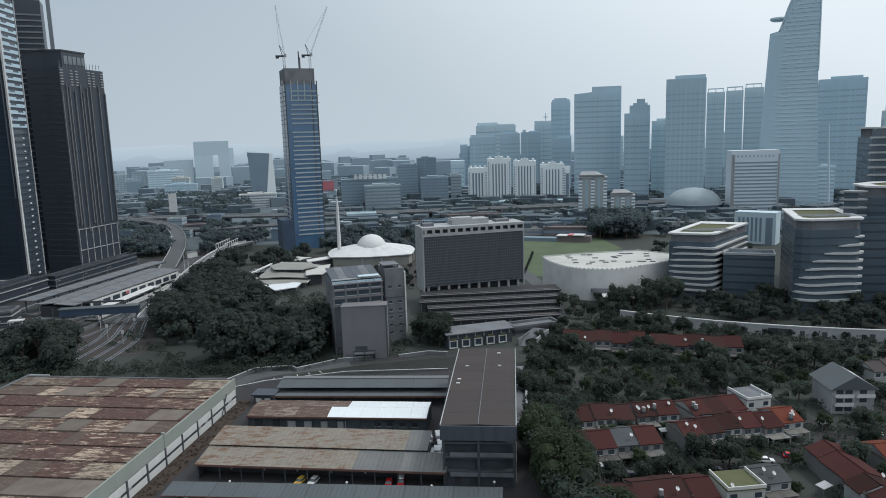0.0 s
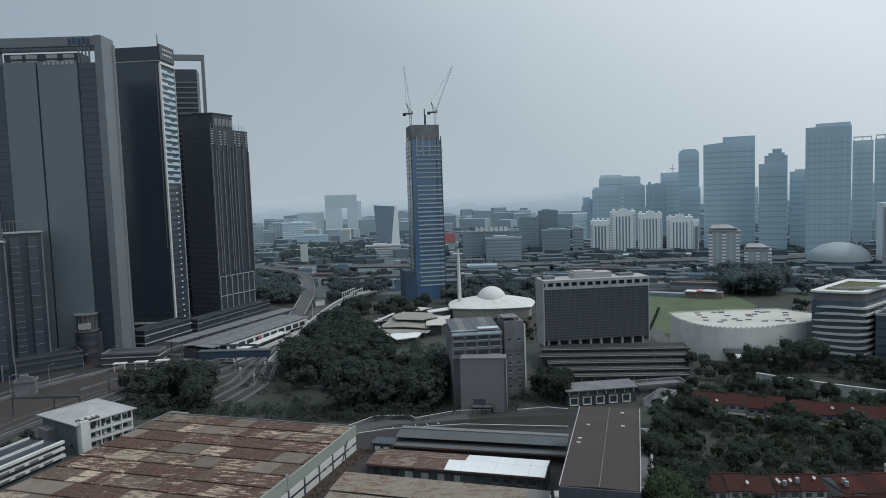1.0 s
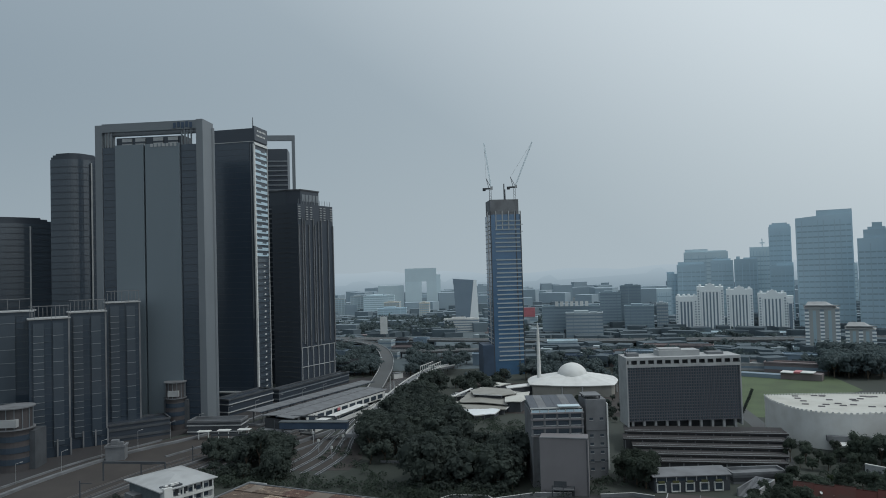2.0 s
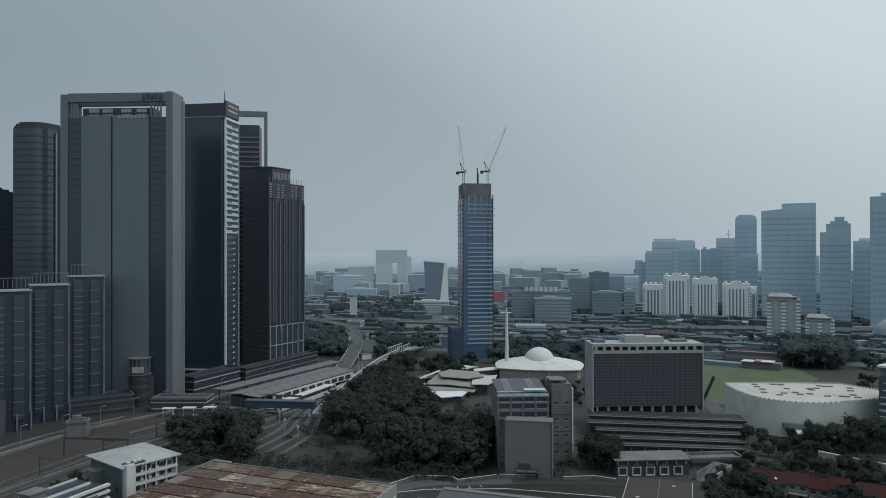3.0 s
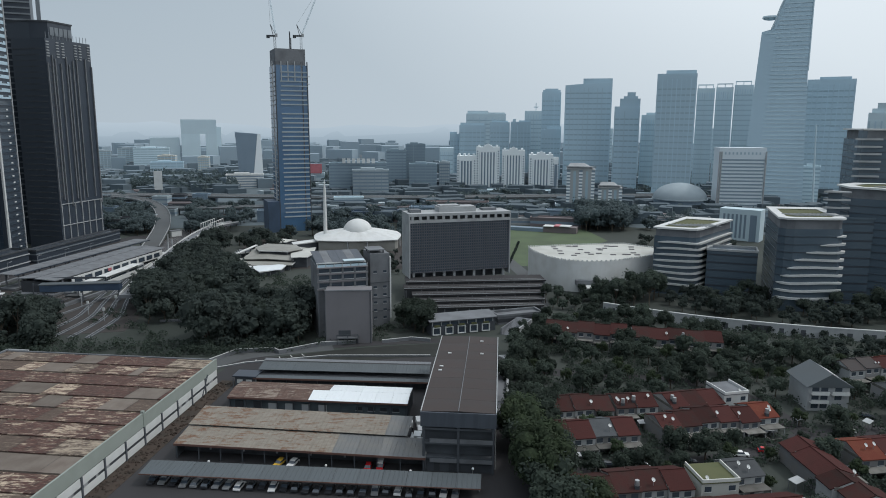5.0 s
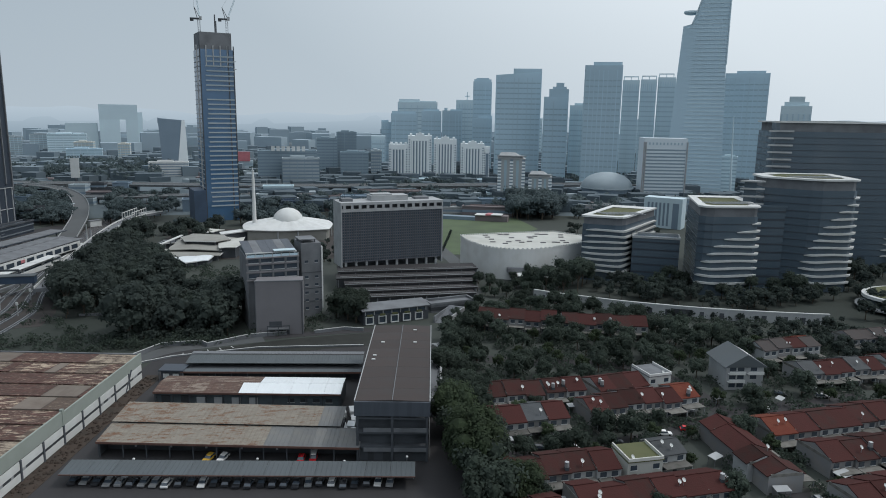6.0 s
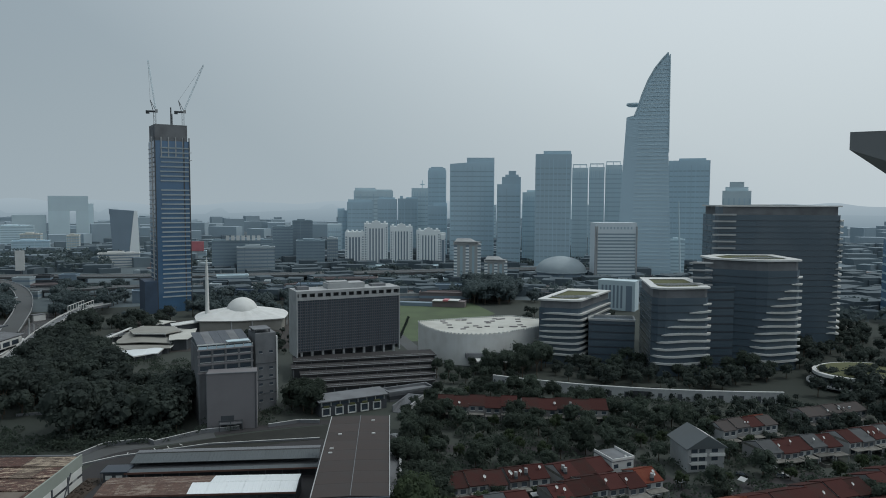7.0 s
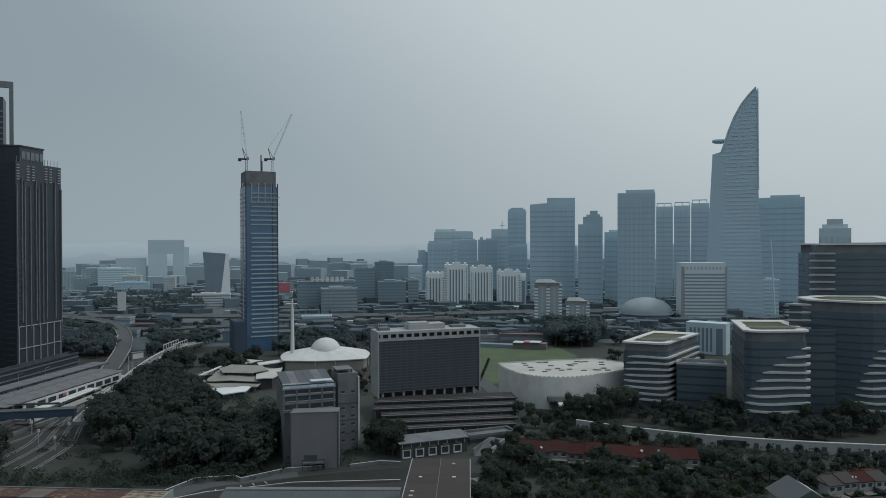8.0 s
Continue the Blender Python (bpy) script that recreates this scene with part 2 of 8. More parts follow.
M = dict(
    ground=mat("ground_earth", (0.042, 0.050, 0.043), 0.95, var=0.6, scale=0.012, fine=0.25, tint=(0.033, 0.040, 0.035), coord="World"),
    grass=mat("grass", (0.088, 0.122, 0.062), 0.95, var=0.5, scale=0.05, fine=1.0, tint=(0.068, 0.092, 0.052), coord="World"),
    asphalt=mat("asphalt", (0.034, 0.033, 0.036), 0.9, var=0.4, scale=0.06, fine=1.2, tint=(0.024, 0.023, 0.024), coord="World", bump=0.1),
    pale_road=mat("pale_concrete_road", (0.080, 0.087, 0.092), 0.9, var=0.4, scale=0.05, fine=0.8, tint=(0.07, 0.072, 0.073), coord="World"),
    ballast=mat("ballast", (0.037, 0.033, 0.032), 0.95, var=0.5, scale=0.08, fine=1.5, tint=(0.05, 0.045, 0.042), coord="World"),
    concrete=mat("concrete", (0.168, 0.178, 0.192), 0.85, var=0.35, scale=0.12, fine=1.0),
    dark_concrete=mat("dark_concrete", (0.072, 0.081, 0.093), 0.85, var=0.4, scale=0.1, fine=1.0),
    white=mat("white_paint", (0.61, 0.625, 0.62), 0.6, var=0.25, scale=0.15, fine=1.5, tint=(0.45, 0.45, 0.43)),
    offwhite=mat("offwhite_paint", (0.37, 0.385, 0.395), 0.7, var=0.35, scale=0.15, fine=1.5, tint=(0.24, 0.25, 0.255)),
    beige=mat("beige_paint", (0.52, 0.525, 0.49), 0.8, var=0.3, scale=0.1, fine=1.0, tint=(0.40, 0.405, 0.38), rnd=0.1),
    grey=mat("grey_panel", (0.155, 0.176, 0.196), 0.45, var=0.2, scale=0.06, fine=0.8, tint=(0.128, 0.145, 0.162)),
    dglass=mat("dark_glass", (0.046, 0.061, 0.080), 0.2, var=0.3, scale=0.05, fine=0.4, spec=0.7, tint=(0.058, 0.074, 0.094)),
    bglass=mat("blue_glass", (0.074, 0.15, 0.26), 0.2, var=0.3, scale=0.05, fine=0.4, spec=0.7, tint=(0.055, 0.10, 0.17)),
    # distance haze is put into these pale blue base colours, not into the air
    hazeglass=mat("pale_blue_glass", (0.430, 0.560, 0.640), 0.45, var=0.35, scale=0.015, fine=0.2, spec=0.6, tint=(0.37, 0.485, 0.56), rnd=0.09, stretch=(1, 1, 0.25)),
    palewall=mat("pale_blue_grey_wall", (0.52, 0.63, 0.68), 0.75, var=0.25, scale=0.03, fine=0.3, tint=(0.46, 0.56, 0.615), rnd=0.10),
    slate=mat("dark_slate_cladding", (0.038, 0.049, 0.066), 0.4, var=0.3, scale=0.05, fine=0.6, tint=(0.031, 0.039, 0.053)),
    # near-black for openings and interiors: their shade is put into the colour
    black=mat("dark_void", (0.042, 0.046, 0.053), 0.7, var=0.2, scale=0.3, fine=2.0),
    metal=mat("galvanised_steel", (0.45, 0.46, 0.47), 0.45, metal=0.6, var=0.3, scale=0.3, fine=3.0),
    greyroof=mat("grey_metal_roof", (0.074, 0.088, 0.098), 0.65, var=0.4, scale=0.15, fine=1.5, tint=(0.07, 0.08, 0.083), rnd=0.06),
    whiteroof=mat("white_metal_roof", (0.72, 0.76, 0.78), 0.4, var=0.12, scale=0.2, fine=2.0, tint=(0.6, 0.64, 0.66), rnd=0.03),
    brownroof=mat("brown_felt_roof", (0.047, 0.036, 0.034), 0.9, var=0.5, scale=0.12, fine=1.5, tint=(0.044, 0.041, 0.041), bump=0.1, rnd=0.08),
    parapet=mat("grey_green_render", (0.27, 0.30, 0.275), 0.8, var=0.3, scale=0.2, fine=1.5, tint=(0.22, 0.25, 0.22)),
    tile=mat("red_clay_tile", (0.057, 0.0205, 0.019), 0.85, spec=0.12, var=0.45, scale=0.3, fine=2.5, tint=(0.048, 0.020, 0.018), rnd=0.18, bump=0.3),
    orange=mat("orange_clay_tile", (0.115, 0.03, 0.02), 0.8, spec=0.12, var=0.3, scale=0.3, fine=2.5, tint=(0.15, 0.06, 0.035), bump=0.3),
    greytile=mat("grey_concrete_tile", (0.05, 0.056, 0.062), 0.8, var=0.35, scale=0.3, fine=2.5, bump=0.3, rnd=0.15),
    leaf=mat("tree_leaf", (0.064, 0.083, 0.066), 0.9, var=0.5, scale=0.25, fine=1.5, tint=(0.054, 0.069, 0.059), rnd=0.3, spec=0.1),
    leaf2=mat("light_leaf", (0.060, 0.082, 0.046), 0.9, var=0.5, scale=0.25, fine=1.5, tint=(0.046, 0.062, 0.040), rnd=0.25, spec=0.15),
    leafwood=mat("dark_wood_leaf", (0.070, 0.088, 0.077), 0.9, var=0.7, scale=0.06, fine=0.8, tint=(0.056, 0.070, 0.065), spec=0.1, coord="World"),
    bark=mat("bark", (0.10, 0.08, 0.06), 0.95, var=0.4, scale=1.0, fine=6.0),
    rail=mat("rail_steel", (0.25, 0.22, 0.2), 0.5, metal=0.5, var=0.3, scale=0.5, fine=3.0),
    bluesheet=mat("blue_hoarding", (0.045, 0.075, 0.125), 0.6, var=0.25, scale=0.1, fine=1.0),
    red=mat("red_sign_panel", (0.50, 0.17, 0.19), 0.5, var=0.15, scale=0.2, fine=1.0),
    yellow=mat("yellow_paint", (0.60, 0.38, 0.05), 0.4, var=0.15, scale=0.5, fine=2.0),
    carwhite=mat("white_car_paint", (0.75, 0.75, 0.74), 0.25, var=0.05, scale=1, fine=4),
    carred=mat("red_car_paint", (0.50, 0.025, 0.03), 0.25, var=0.05, scale=1, fine=4),
    cardark=mat("dark_car_paint", (0.035, 0.037, 0.042), 0.2, var=0.05, scale=1, fine=4),
    carsilver=mat("silver_car_paint", (0.35, 0.36, 0.37), 0.3, metal=0.4, var=0.05, scale=1, fine=4),
    tyre=mat("rubber", (0.015, 0.015, 0.015), 0.9, var=0.1, scale=1, fine=4),
    beigegrey=mat("mauve_grey_render", (0.185, 0.180, 0.190), 0.85, var=0.25, scale=0.12, fine=1.0, tint=(0.145, 0.140, 0.150)),
    gridgrey=mat("grey_sunscreen_concrete", (0.132, 0.139, 0.160), 0.8, var=0.2, scale=0.2, fine=1.5),
    paleroof=mat("pale_membrane_roof", (0.50, 0.505, 0.475), 0.8, var=0.4, scale=0.08, fine=0.8, tint=(0.38, 0.38, 0.345)),
    soil=mat("brown_soil", (0.06, 0.042, 0.032), 0.95, var=0.5, scale=0.2, fine=1.5, tint=(0.038, 0.032, 0.026), rnd=0.2),
    fascia=mat("dull_red_brown_fascia", (0.14, 0.075, 0.06), 0.8, var=0.3, scale=0.3, fine=2.0),
    fasciagrey=mat("blue_grey_sheet", (0.072, 0.084, 0.104), 0.6, var=0.25, scale=0.2, fine=1.5, stretch=(3, 1, 0.3)),
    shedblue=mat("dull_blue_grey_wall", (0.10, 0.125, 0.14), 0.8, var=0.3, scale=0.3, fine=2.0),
    # dark windows and cladding of far buildings, lifted and blued for haze
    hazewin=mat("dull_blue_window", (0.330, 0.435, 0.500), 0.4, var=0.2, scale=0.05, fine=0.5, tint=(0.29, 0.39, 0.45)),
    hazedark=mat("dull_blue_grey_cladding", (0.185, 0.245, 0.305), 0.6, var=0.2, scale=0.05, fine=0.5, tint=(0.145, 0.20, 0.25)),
    # far roofs, blocks and ground: haze of each distance put into the colour
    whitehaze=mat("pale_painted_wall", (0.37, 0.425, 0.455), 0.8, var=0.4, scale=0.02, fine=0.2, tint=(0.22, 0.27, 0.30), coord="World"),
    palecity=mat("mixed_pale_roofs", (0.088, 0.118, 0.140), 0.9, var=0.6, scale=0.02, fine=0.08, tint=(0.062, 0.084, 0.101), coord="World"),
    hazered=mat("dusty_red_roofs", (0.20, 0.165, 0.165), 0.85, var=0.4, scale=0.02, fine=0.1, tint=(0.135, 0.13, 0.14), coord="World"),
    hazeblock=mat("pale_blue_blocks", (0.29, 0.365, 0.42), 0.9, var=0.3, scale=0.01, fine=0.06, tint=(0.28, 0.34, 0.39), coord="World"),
    # leaf colour for far trees, made paler and bluer for haze
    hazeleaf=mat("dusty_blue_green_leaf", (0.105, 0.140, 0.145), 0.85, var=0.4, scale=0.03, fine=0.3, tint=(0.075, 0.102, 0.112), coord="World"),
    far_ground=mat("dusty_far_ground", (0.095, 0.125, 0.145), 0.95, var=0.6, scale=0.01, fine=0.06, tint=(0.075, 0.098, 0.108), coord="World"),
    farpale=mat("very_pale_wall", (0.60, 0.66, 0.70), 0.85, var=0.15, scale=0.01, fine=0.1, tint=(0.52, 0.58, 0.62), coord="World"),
    housewall=mat("dull_house_paint", (0.20, 0.205, 0.215), 0.8, var=0.45, scale=0.3, fine=2.0, tint=(0.22, 0.21, 0.2), rnd=0.3),
    porch=mat("mossy_porch_slab", (0.15, 0.145, 0.135), 0.9, var=0.5, scale=0.4, fine=2.0, tint=(0.08, 0.08, 0.07), rnd=0.4),
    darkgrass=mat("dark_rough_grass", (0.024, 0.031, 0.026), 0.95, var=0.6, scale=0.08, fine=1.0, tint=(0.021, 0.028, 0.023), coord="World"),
    tile2=mat("old_dark_red_tile", (0.046, 0.018, 0.0165), 0.9, spec=0.12, var=0.6, scale=0.4, fine=2.5, tint=(0.038, 0.022, 0.02), rnd=0.25, bump=0.3),
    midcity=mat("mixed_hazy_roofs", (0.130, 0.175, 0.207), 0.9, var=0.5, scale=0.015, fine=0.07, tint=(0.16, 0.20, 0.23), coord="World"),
    aptwhite=mat("bright_white_render", (0.76, 0.80, 0.81), 0.7, var=0.15, scale=0.05, fine=0.6, tint=(0.66, 0.70, 0.72)),
    oglass=mat("blue_grey_office_glass", (0.066, 0.096, 0.126), 0.25, var=0.4, scale=0.04, fine=0.5, spec=0.7, tint=(0.10, 0.128, 0.155)),
    towerpanel=mat("smooth_blue_grey_panel", (0.142, 0.176, 0.202), 0.4, var=0.25, scale=0.02, fine=0.4, tint=(0.128, 0.155, 0.176), stretch=(1, 1, 0.3)),
    towerglass=mat("deep_blue_curtain_glass", (0.032, 0.046, 0.066), 0.15, var=0.4, scale=0.015, fine=0.3, spec=0.7, tint=(0.045, 0.062, 0.085)),
    # beige with the haze of 700 m mixed into its colour
    hazybeige=mat("dusty_beige_render", (0.36, 0.385, 0.385), 0.85, var=0.3, scale=0.05, fine=0.5, tint=(0.29, 0.315, 0.32)),
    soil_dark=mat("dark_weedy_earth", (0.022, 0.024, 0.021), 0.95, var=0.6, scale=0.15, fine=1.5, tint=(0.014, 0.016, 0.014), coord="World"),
    pavbrown=mat("brown_grey_cladding", (0.062, 0.056, 0.058), 0.6, var=0.3, scale=0.1, fine=1.0, tint=(0.045, 0.045, 0.05)),
    olive=mat("green_roof_planting", (0.095, 0.100, 0.045), 0.95, var=0.5, scale=0.3, fine=2.0, tint=(0.08, 0.09, 0.04)),
)

M["peel"] = peel("peeling_rusty_sheet", (0.084, 0.036, 0.028), (0.040, 0.025, 0.021), (0.45, 0.365, 0.275))
M["agedcream"] = peel("aged_cream_sheet", (0.235, 0.215, 0.182), (0.175, 0.155, 0.128), (0.135, 0.070, 0.040), 0.05, 0.555, 0.595)
M["agedbrown"] = peel("aged_brown_sheet", (0.115, 0.070, 0.055), (0.070, 0.045, 0.038), (0.24, 0.20, 0.165), 0.08, 0.56, 0.62)
M["greysheet"] = mat("blue_grey_weathered_sheet", (0.125, 0.132, 0.138), 0.8, var=0.45, scale=0.12, fine=1.2, tint=(0.17, 0.165, 0.15), stretch=(1, 2, 1), rnd=0.12, bump=0.1)
M["greytan"] = mat("grey_beige_slab", (0.27, 0.27, 0.25), 0.8, var=0.4, scale=0.12, fine=1.0, tint=(0.20, 0.195, 0.175))
# middle-distance wall and window stripe, with the haze in their colours
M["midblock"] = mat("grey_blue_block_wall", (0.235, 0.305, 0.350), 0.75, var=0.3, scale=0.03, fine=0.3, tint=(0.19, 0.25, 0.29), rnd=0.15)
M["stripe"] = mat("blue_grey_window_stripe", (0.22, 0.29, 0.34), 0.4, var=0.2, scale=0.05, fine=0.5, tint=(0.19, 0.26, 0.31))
M["peelcream"] = peel("mostly_cream_sheet", (0.095, 0.050, 0.038), (0.060, 0.036, 0.030), (0.44, 0.375, 0.285), 0.10, 0.50, 0.56)
M["tansheet"] = mat("plain_grey_tan_sheet", (0.165, 0.140, 0.118), 0.85, var=0.35, scale=0.2, fine=1.5, tint=(0.11, 0.085, 0.07), rnd=0.25, bump=0.1)
M["peelolive"] = peel("peeling_brown_sheet", (0.098, 0.068, 0.052), (0.060, 0.043, 0.034), (0.33, 0.275, 0.21), 0.20, 0.63, 0.69)
for key in ("leaf", "leaf2", "leafwood", "hazeleaf"):
    leafy(M[key])


# ---- helpers for things and parts ----
def box(bm, x0, x1, y0, y1, z0, z1):
    v = [bm.verts.new((x, y, z)) for z in (z0, z1) for x, y in ((x0, y0), (x1, y0), (x1, y1), (x0, y1))]
    for f in ((3, 2, 1, 0), (4, 5, 6, 7), (0, 1, 5, 4), (1, 2, 6, 5), (2, 3, 7, 6), (3, 0, 4, 7)):
        bm.faces.new([v[i] for i in f])


def prism(bm, poly, z0, z1):
    lo, hi = [bm.verts.new((x, y, z0)) for x, y in poly], [bm.verts.new((x, y, z1)) for x, y in poly]
    n = len(poly)
    bm.faces.new(lo[::-1]), bm.faces.new(hi)
    for i in range(n):
        bm.faces.new((lo[i], lo[(i + 1) % n], hi[(i + 1) % n], hi[i]))


def tube(bm, a, b, r0, r1=None, n=8):
    a, b, r1 = Vector(a), Vector(b), r0 if r1 is None else r1
    q = (b - a).to_track_quat("Z", "Y")
    ring = [[bm.verts.new(p + q @ Vector((r * math.cos(k * math.tau / n), r * math.sin(k * math.tau / n), 0))) for k in range(n)] for p, r in ((a, r0), (b, r1))]
    for k in range(n):
        bm.faces.new((ring[0][k], ring[0][(k + 1) % n], ring[1][(k + 1) % n], ring[1][k]))
    bm.faces.new(ring[0][::-1]), bm.faces.new(ring[1])


def mesh(bm, name, material):
    bmesh.ops.recalc_face_normals(bm, faces=bm.faces)
    d = bpy.data.meshes.new(name)
    bm.to_mesh(d)
    bm.free()
    if material:
        d.materials.append(material)
    return d


def made(name, fill, material):
    bm = bmesh.new()
    fill(bm)
    return mesh(bm, name, material)


def boxes(name, material, *bs):
    bm = bmesh.new()
    for b in bs:
        box(bm, *b)
    return mesh(bm, name, material)


def part(name, data, parent, m=None, label="", kind=""):
    o = new(name, data)
    o.parent = parent
    if m is not None:
        o.matrix_basis = m
    return tagged(o, label, kind=kind)


def thing(name, label, category, m=None, group="", kind="", data=None):
    o = new(name, data)
    if data is None:
        o.empty_display_size = 0.5
    if m is not None:
        o.matrix_basis = m
    return tagged(o, label, category, group, kind)


def front(p0, p1, z=0.0):
    """The pose whose x axis runs from p0 to p1 along a facade, y away behind it; and its width."""
    return pose(p0[0], p0[1], z, 0, 0, math.degrees(math.atan2(p1[1] - p0[1], p1[0] - p0[0]))), math.dist(p0, p1)


def block(name, label, category, p0, p1, depth, h, wall, band=None, storeys=0, frac=0.5, proud=0.15, lo=0.0, hi=0.0, piers=(0, 0), pier=None, pw=0.5, pd=0.35,
          group="", roof=None, plant=1, z=0.0, bandname="window_band"):
    """A building: body, a band round each storey, upright piers on the front and sides, a parapet and roof plant."""
    m, w = front(p0, p1, z)
    t = thing(name, label, category, m, group)
    part("wall", boxes("wall", wall, (0, w, 0, depth, 0, h)), t)
    if storeys:
        sh = (h - lo - hi) / storeys
        e, bh = proud, sh * frac
        bd = boxes(bandname, band, (-e, w + e, -e, 0.02, 0, bh), (-e, 0.02, 0.02, depth + e, 0, bh), (w - 0.02, w + e, 0.02, depth + e, 0, bh))
        for k in range(storeys):
            part(bandname, bd, t, pose(0, 0, lo + sh * (k + (1 - frac) / 2)))
    if piers[0]:
        pf = boxes("pier", pier, (-pw / 2, pw / 2, -pd, 0, lo, h))
        for k in range(piers[0] + 1):
            part("pier", pf, t, pose(w * k / piers[0], 0, 0))
    if piers[1]:
        ps = boxes("pier", pier, (-pd, pd, -pw / 2, pw / 2, lo, h))
        for k in range(1, piers[1] + 1):
            part("pier", ps, t, pose(w, depth * k / piers[1], 0))
            part("pier", ps, t, pose(0, depth * k / piers[1], 0))
    a = 0.4
    part("parapet", boxes("parapet", roof or wall, (-a, w + a, -a, a, h, h + 1.1), (-a, w + a, depth - a, depth + a, h, h + 1.1), (-a, a, a, depth - a, h, h + 1.1), (w - a, w + a, a, depth - a, h, h + 1.1)), t)
    if plant:
        part("roof_plant", boxes("roof_plant", roof or wall, (w * 0.22, w * 0.62, depth * 0.3, depth * 0.75, h, h + 3.2), (w * 0.66, w * 0.86, depth * 0.4, depth * 0.7, h, h + 2.0)), t)
    return t
# ---- ground and roads ----
gm = bmesh.new()
rings = [[gm.verts.new((r * math.cos(k * math.tau / 96), r * math.sin(k * math.tau / 96), 0)) for k in range(96)] for r in (400, 1200, 4400)]
gm.faces.new(rings[0])
for a, b in zip(rings, rings[1:]):
    for k in range(96):
        gm.faces.new((a[k], b[k], b[(k + 1) % 96], a[(k + 1) % 96]))
tagged(new("ground", mesh(gm, "ground", M["ground"])), "dark mixed earth and scrub between the buildings", "ground", kind="structure")


# far ground: the haze over it is put into its pale colour
fg = bmesh.new()
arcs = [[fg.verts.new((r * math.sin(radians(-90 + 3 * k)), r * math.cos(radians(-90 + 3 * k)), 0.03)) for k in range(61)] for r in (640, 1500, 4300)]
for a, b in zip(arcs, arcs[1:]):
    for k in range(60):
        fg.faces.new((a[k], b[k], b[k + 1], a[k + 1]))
tagged(new("far_ground", mesh(fg, "far_ground", M["far_ground"])), "far city ground paled in colour for haze", "ground", kind="structure")


def sheet(name, label, category, poly, z, material):
    return tagged(new(name, made(name, lambda bm: prism(bm, poly, -0.3, z), material)), label, category, kind="structure")


def ribbon(bm, pts, width, z0, z1):
    """A strip of road or deck along pts, from z0 below to z1 (or each point's own z) above."""
    n = len(pts)
    rows = []
    for i, p in enumerate(pts):
        a, b = Vector(pts[max(i - 1, 0)][:2]), Vector(pts[min(i + 1, n - 1)][:2])
        s = (b - a).normalized()
        s = Vector((-s.y, s.x)) * width / 2
        top = p[2] if len(p) > 2 else z1
        bot = top - (z1 - z0)
        c = Vector(p[:2])
        rows.append([bm.verts.new((*(c + s * k), zz)) for k, zz in ((1, bot), (1, top), (-1, top), (-1, bot))])
    for a, b in zip(rows, rows[1:]):
        for k in range(4):
            bm.faces.new((a[k], a[(k + 1) % 4], b[(k + 1) % 4], b[k]))
    bm.faces.new(rows[0]), bm.faces.new(rows[-1][::-1])


def smooth_line(pts, n=6):
    """Points along a smooth curve through pts."""
    out = []
    for i in range(len(pts) - 1):
        p = [Vector(pts[min(max(i + k, 0), len(pts) - 1)]) for k in (-1, 0, 1, 2)]
        for j in range(n):
            t = j / n
            out.append(0.5 * (2 * p[1] + (p[2] - p[0]) * t + (2 * p[0] - 5 * p[1] + 4 * p[2] - p[3]) * t * t + (3 * p[1] - p[0] - 3 * p[2] + p[3]) * t ** 3))
    return [tuple(v) for v in out] + [tuple(pts[-1])]


def road(name, label, category, pts, width, z, material, thick=0.3):
    return tagged(new(name, made(name, lambda bm: ribbon(bm, smooth_line(pts), width, z - thick, z), material)), label, category, kind="structure")


sheet("yard_pavement", "dark worn asphalt of the depot yard", "pavement", [(-100, 120), (60, 110), (32, 262), (-74, 262)], 0.03, M["asphalt"])
road("yard_road", "pale concrete access road beside the depot", "road", [(-96, 232), (-88, 245), (-74, 262), (-56, 269), (-40, 274)], 8, 0.06, M["pale_road"])
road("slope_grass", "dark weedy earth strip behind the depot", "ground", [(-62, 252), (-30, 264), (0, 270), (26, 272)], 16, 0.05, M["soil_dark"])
road("upper_road", "dark asphalt lane below the office block", "road", [(-40, 275.5), (-10, 281), (26, 284)], 6, 0.055, M["asphalt"])
sheet("field", "green playing field behind the slab office block", "field", [(46, 440), (64, 440), (140, 540), (135, 600), (40, 610)], 0.05, M["grass"])
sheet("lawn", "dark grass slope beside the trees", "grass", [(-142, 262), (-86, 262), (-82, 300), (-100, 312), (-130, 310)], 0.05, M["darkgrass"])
sheet("rail_bed", "wide brown ballast bed of the railway", "railway", [(-300, 180), (-205, 180), (-185, 330), (-175, 420), (-180, 600), (-200, 700), (-222, 700), (-208, 560), (-215, 420), (-262, 330)], 0.05, M["ballast"])
sheet("station_road", "dark road along the office towers", "road", [(-330, 200), (-285, 200), (-262, 340), (-232, 440), (-218, 560), (-240, 560), (-262, 440), (-300, 340)], 0.1, M["asphalt"])
road("house_road", "narrow asphalt street between the terrace houses", "road", [(100, 120), (108, 160), (112, 190), (100, 230), (60, 240), (30, 250)], 7, 0.05, M["asphalt"])
road("house_road_2", "narrow asphalt street between the terrace houses", "road", [(26, 168), (60, 172), (92, 180), (112, 190), (165, 200)], 6, 0.055, M["asphalt"])
road("far_road", "wide asphalt road beyond the slab block", "road", [(55, 330), (58, 400), (50, 480), (40, 620), (20, 800)], 9, 0.06, M["pale_road"])
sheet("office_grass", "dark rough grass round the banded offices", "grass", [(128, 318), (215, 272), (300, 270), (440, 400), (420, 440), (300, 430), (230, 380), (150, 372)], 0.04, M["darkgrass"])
sheet("mosque_court", "dark paved court round the mosque", "pavement", [(-135, 430), (-15, 430), (-10, 540), (-140, 545)], 0.05, M["ballast"])

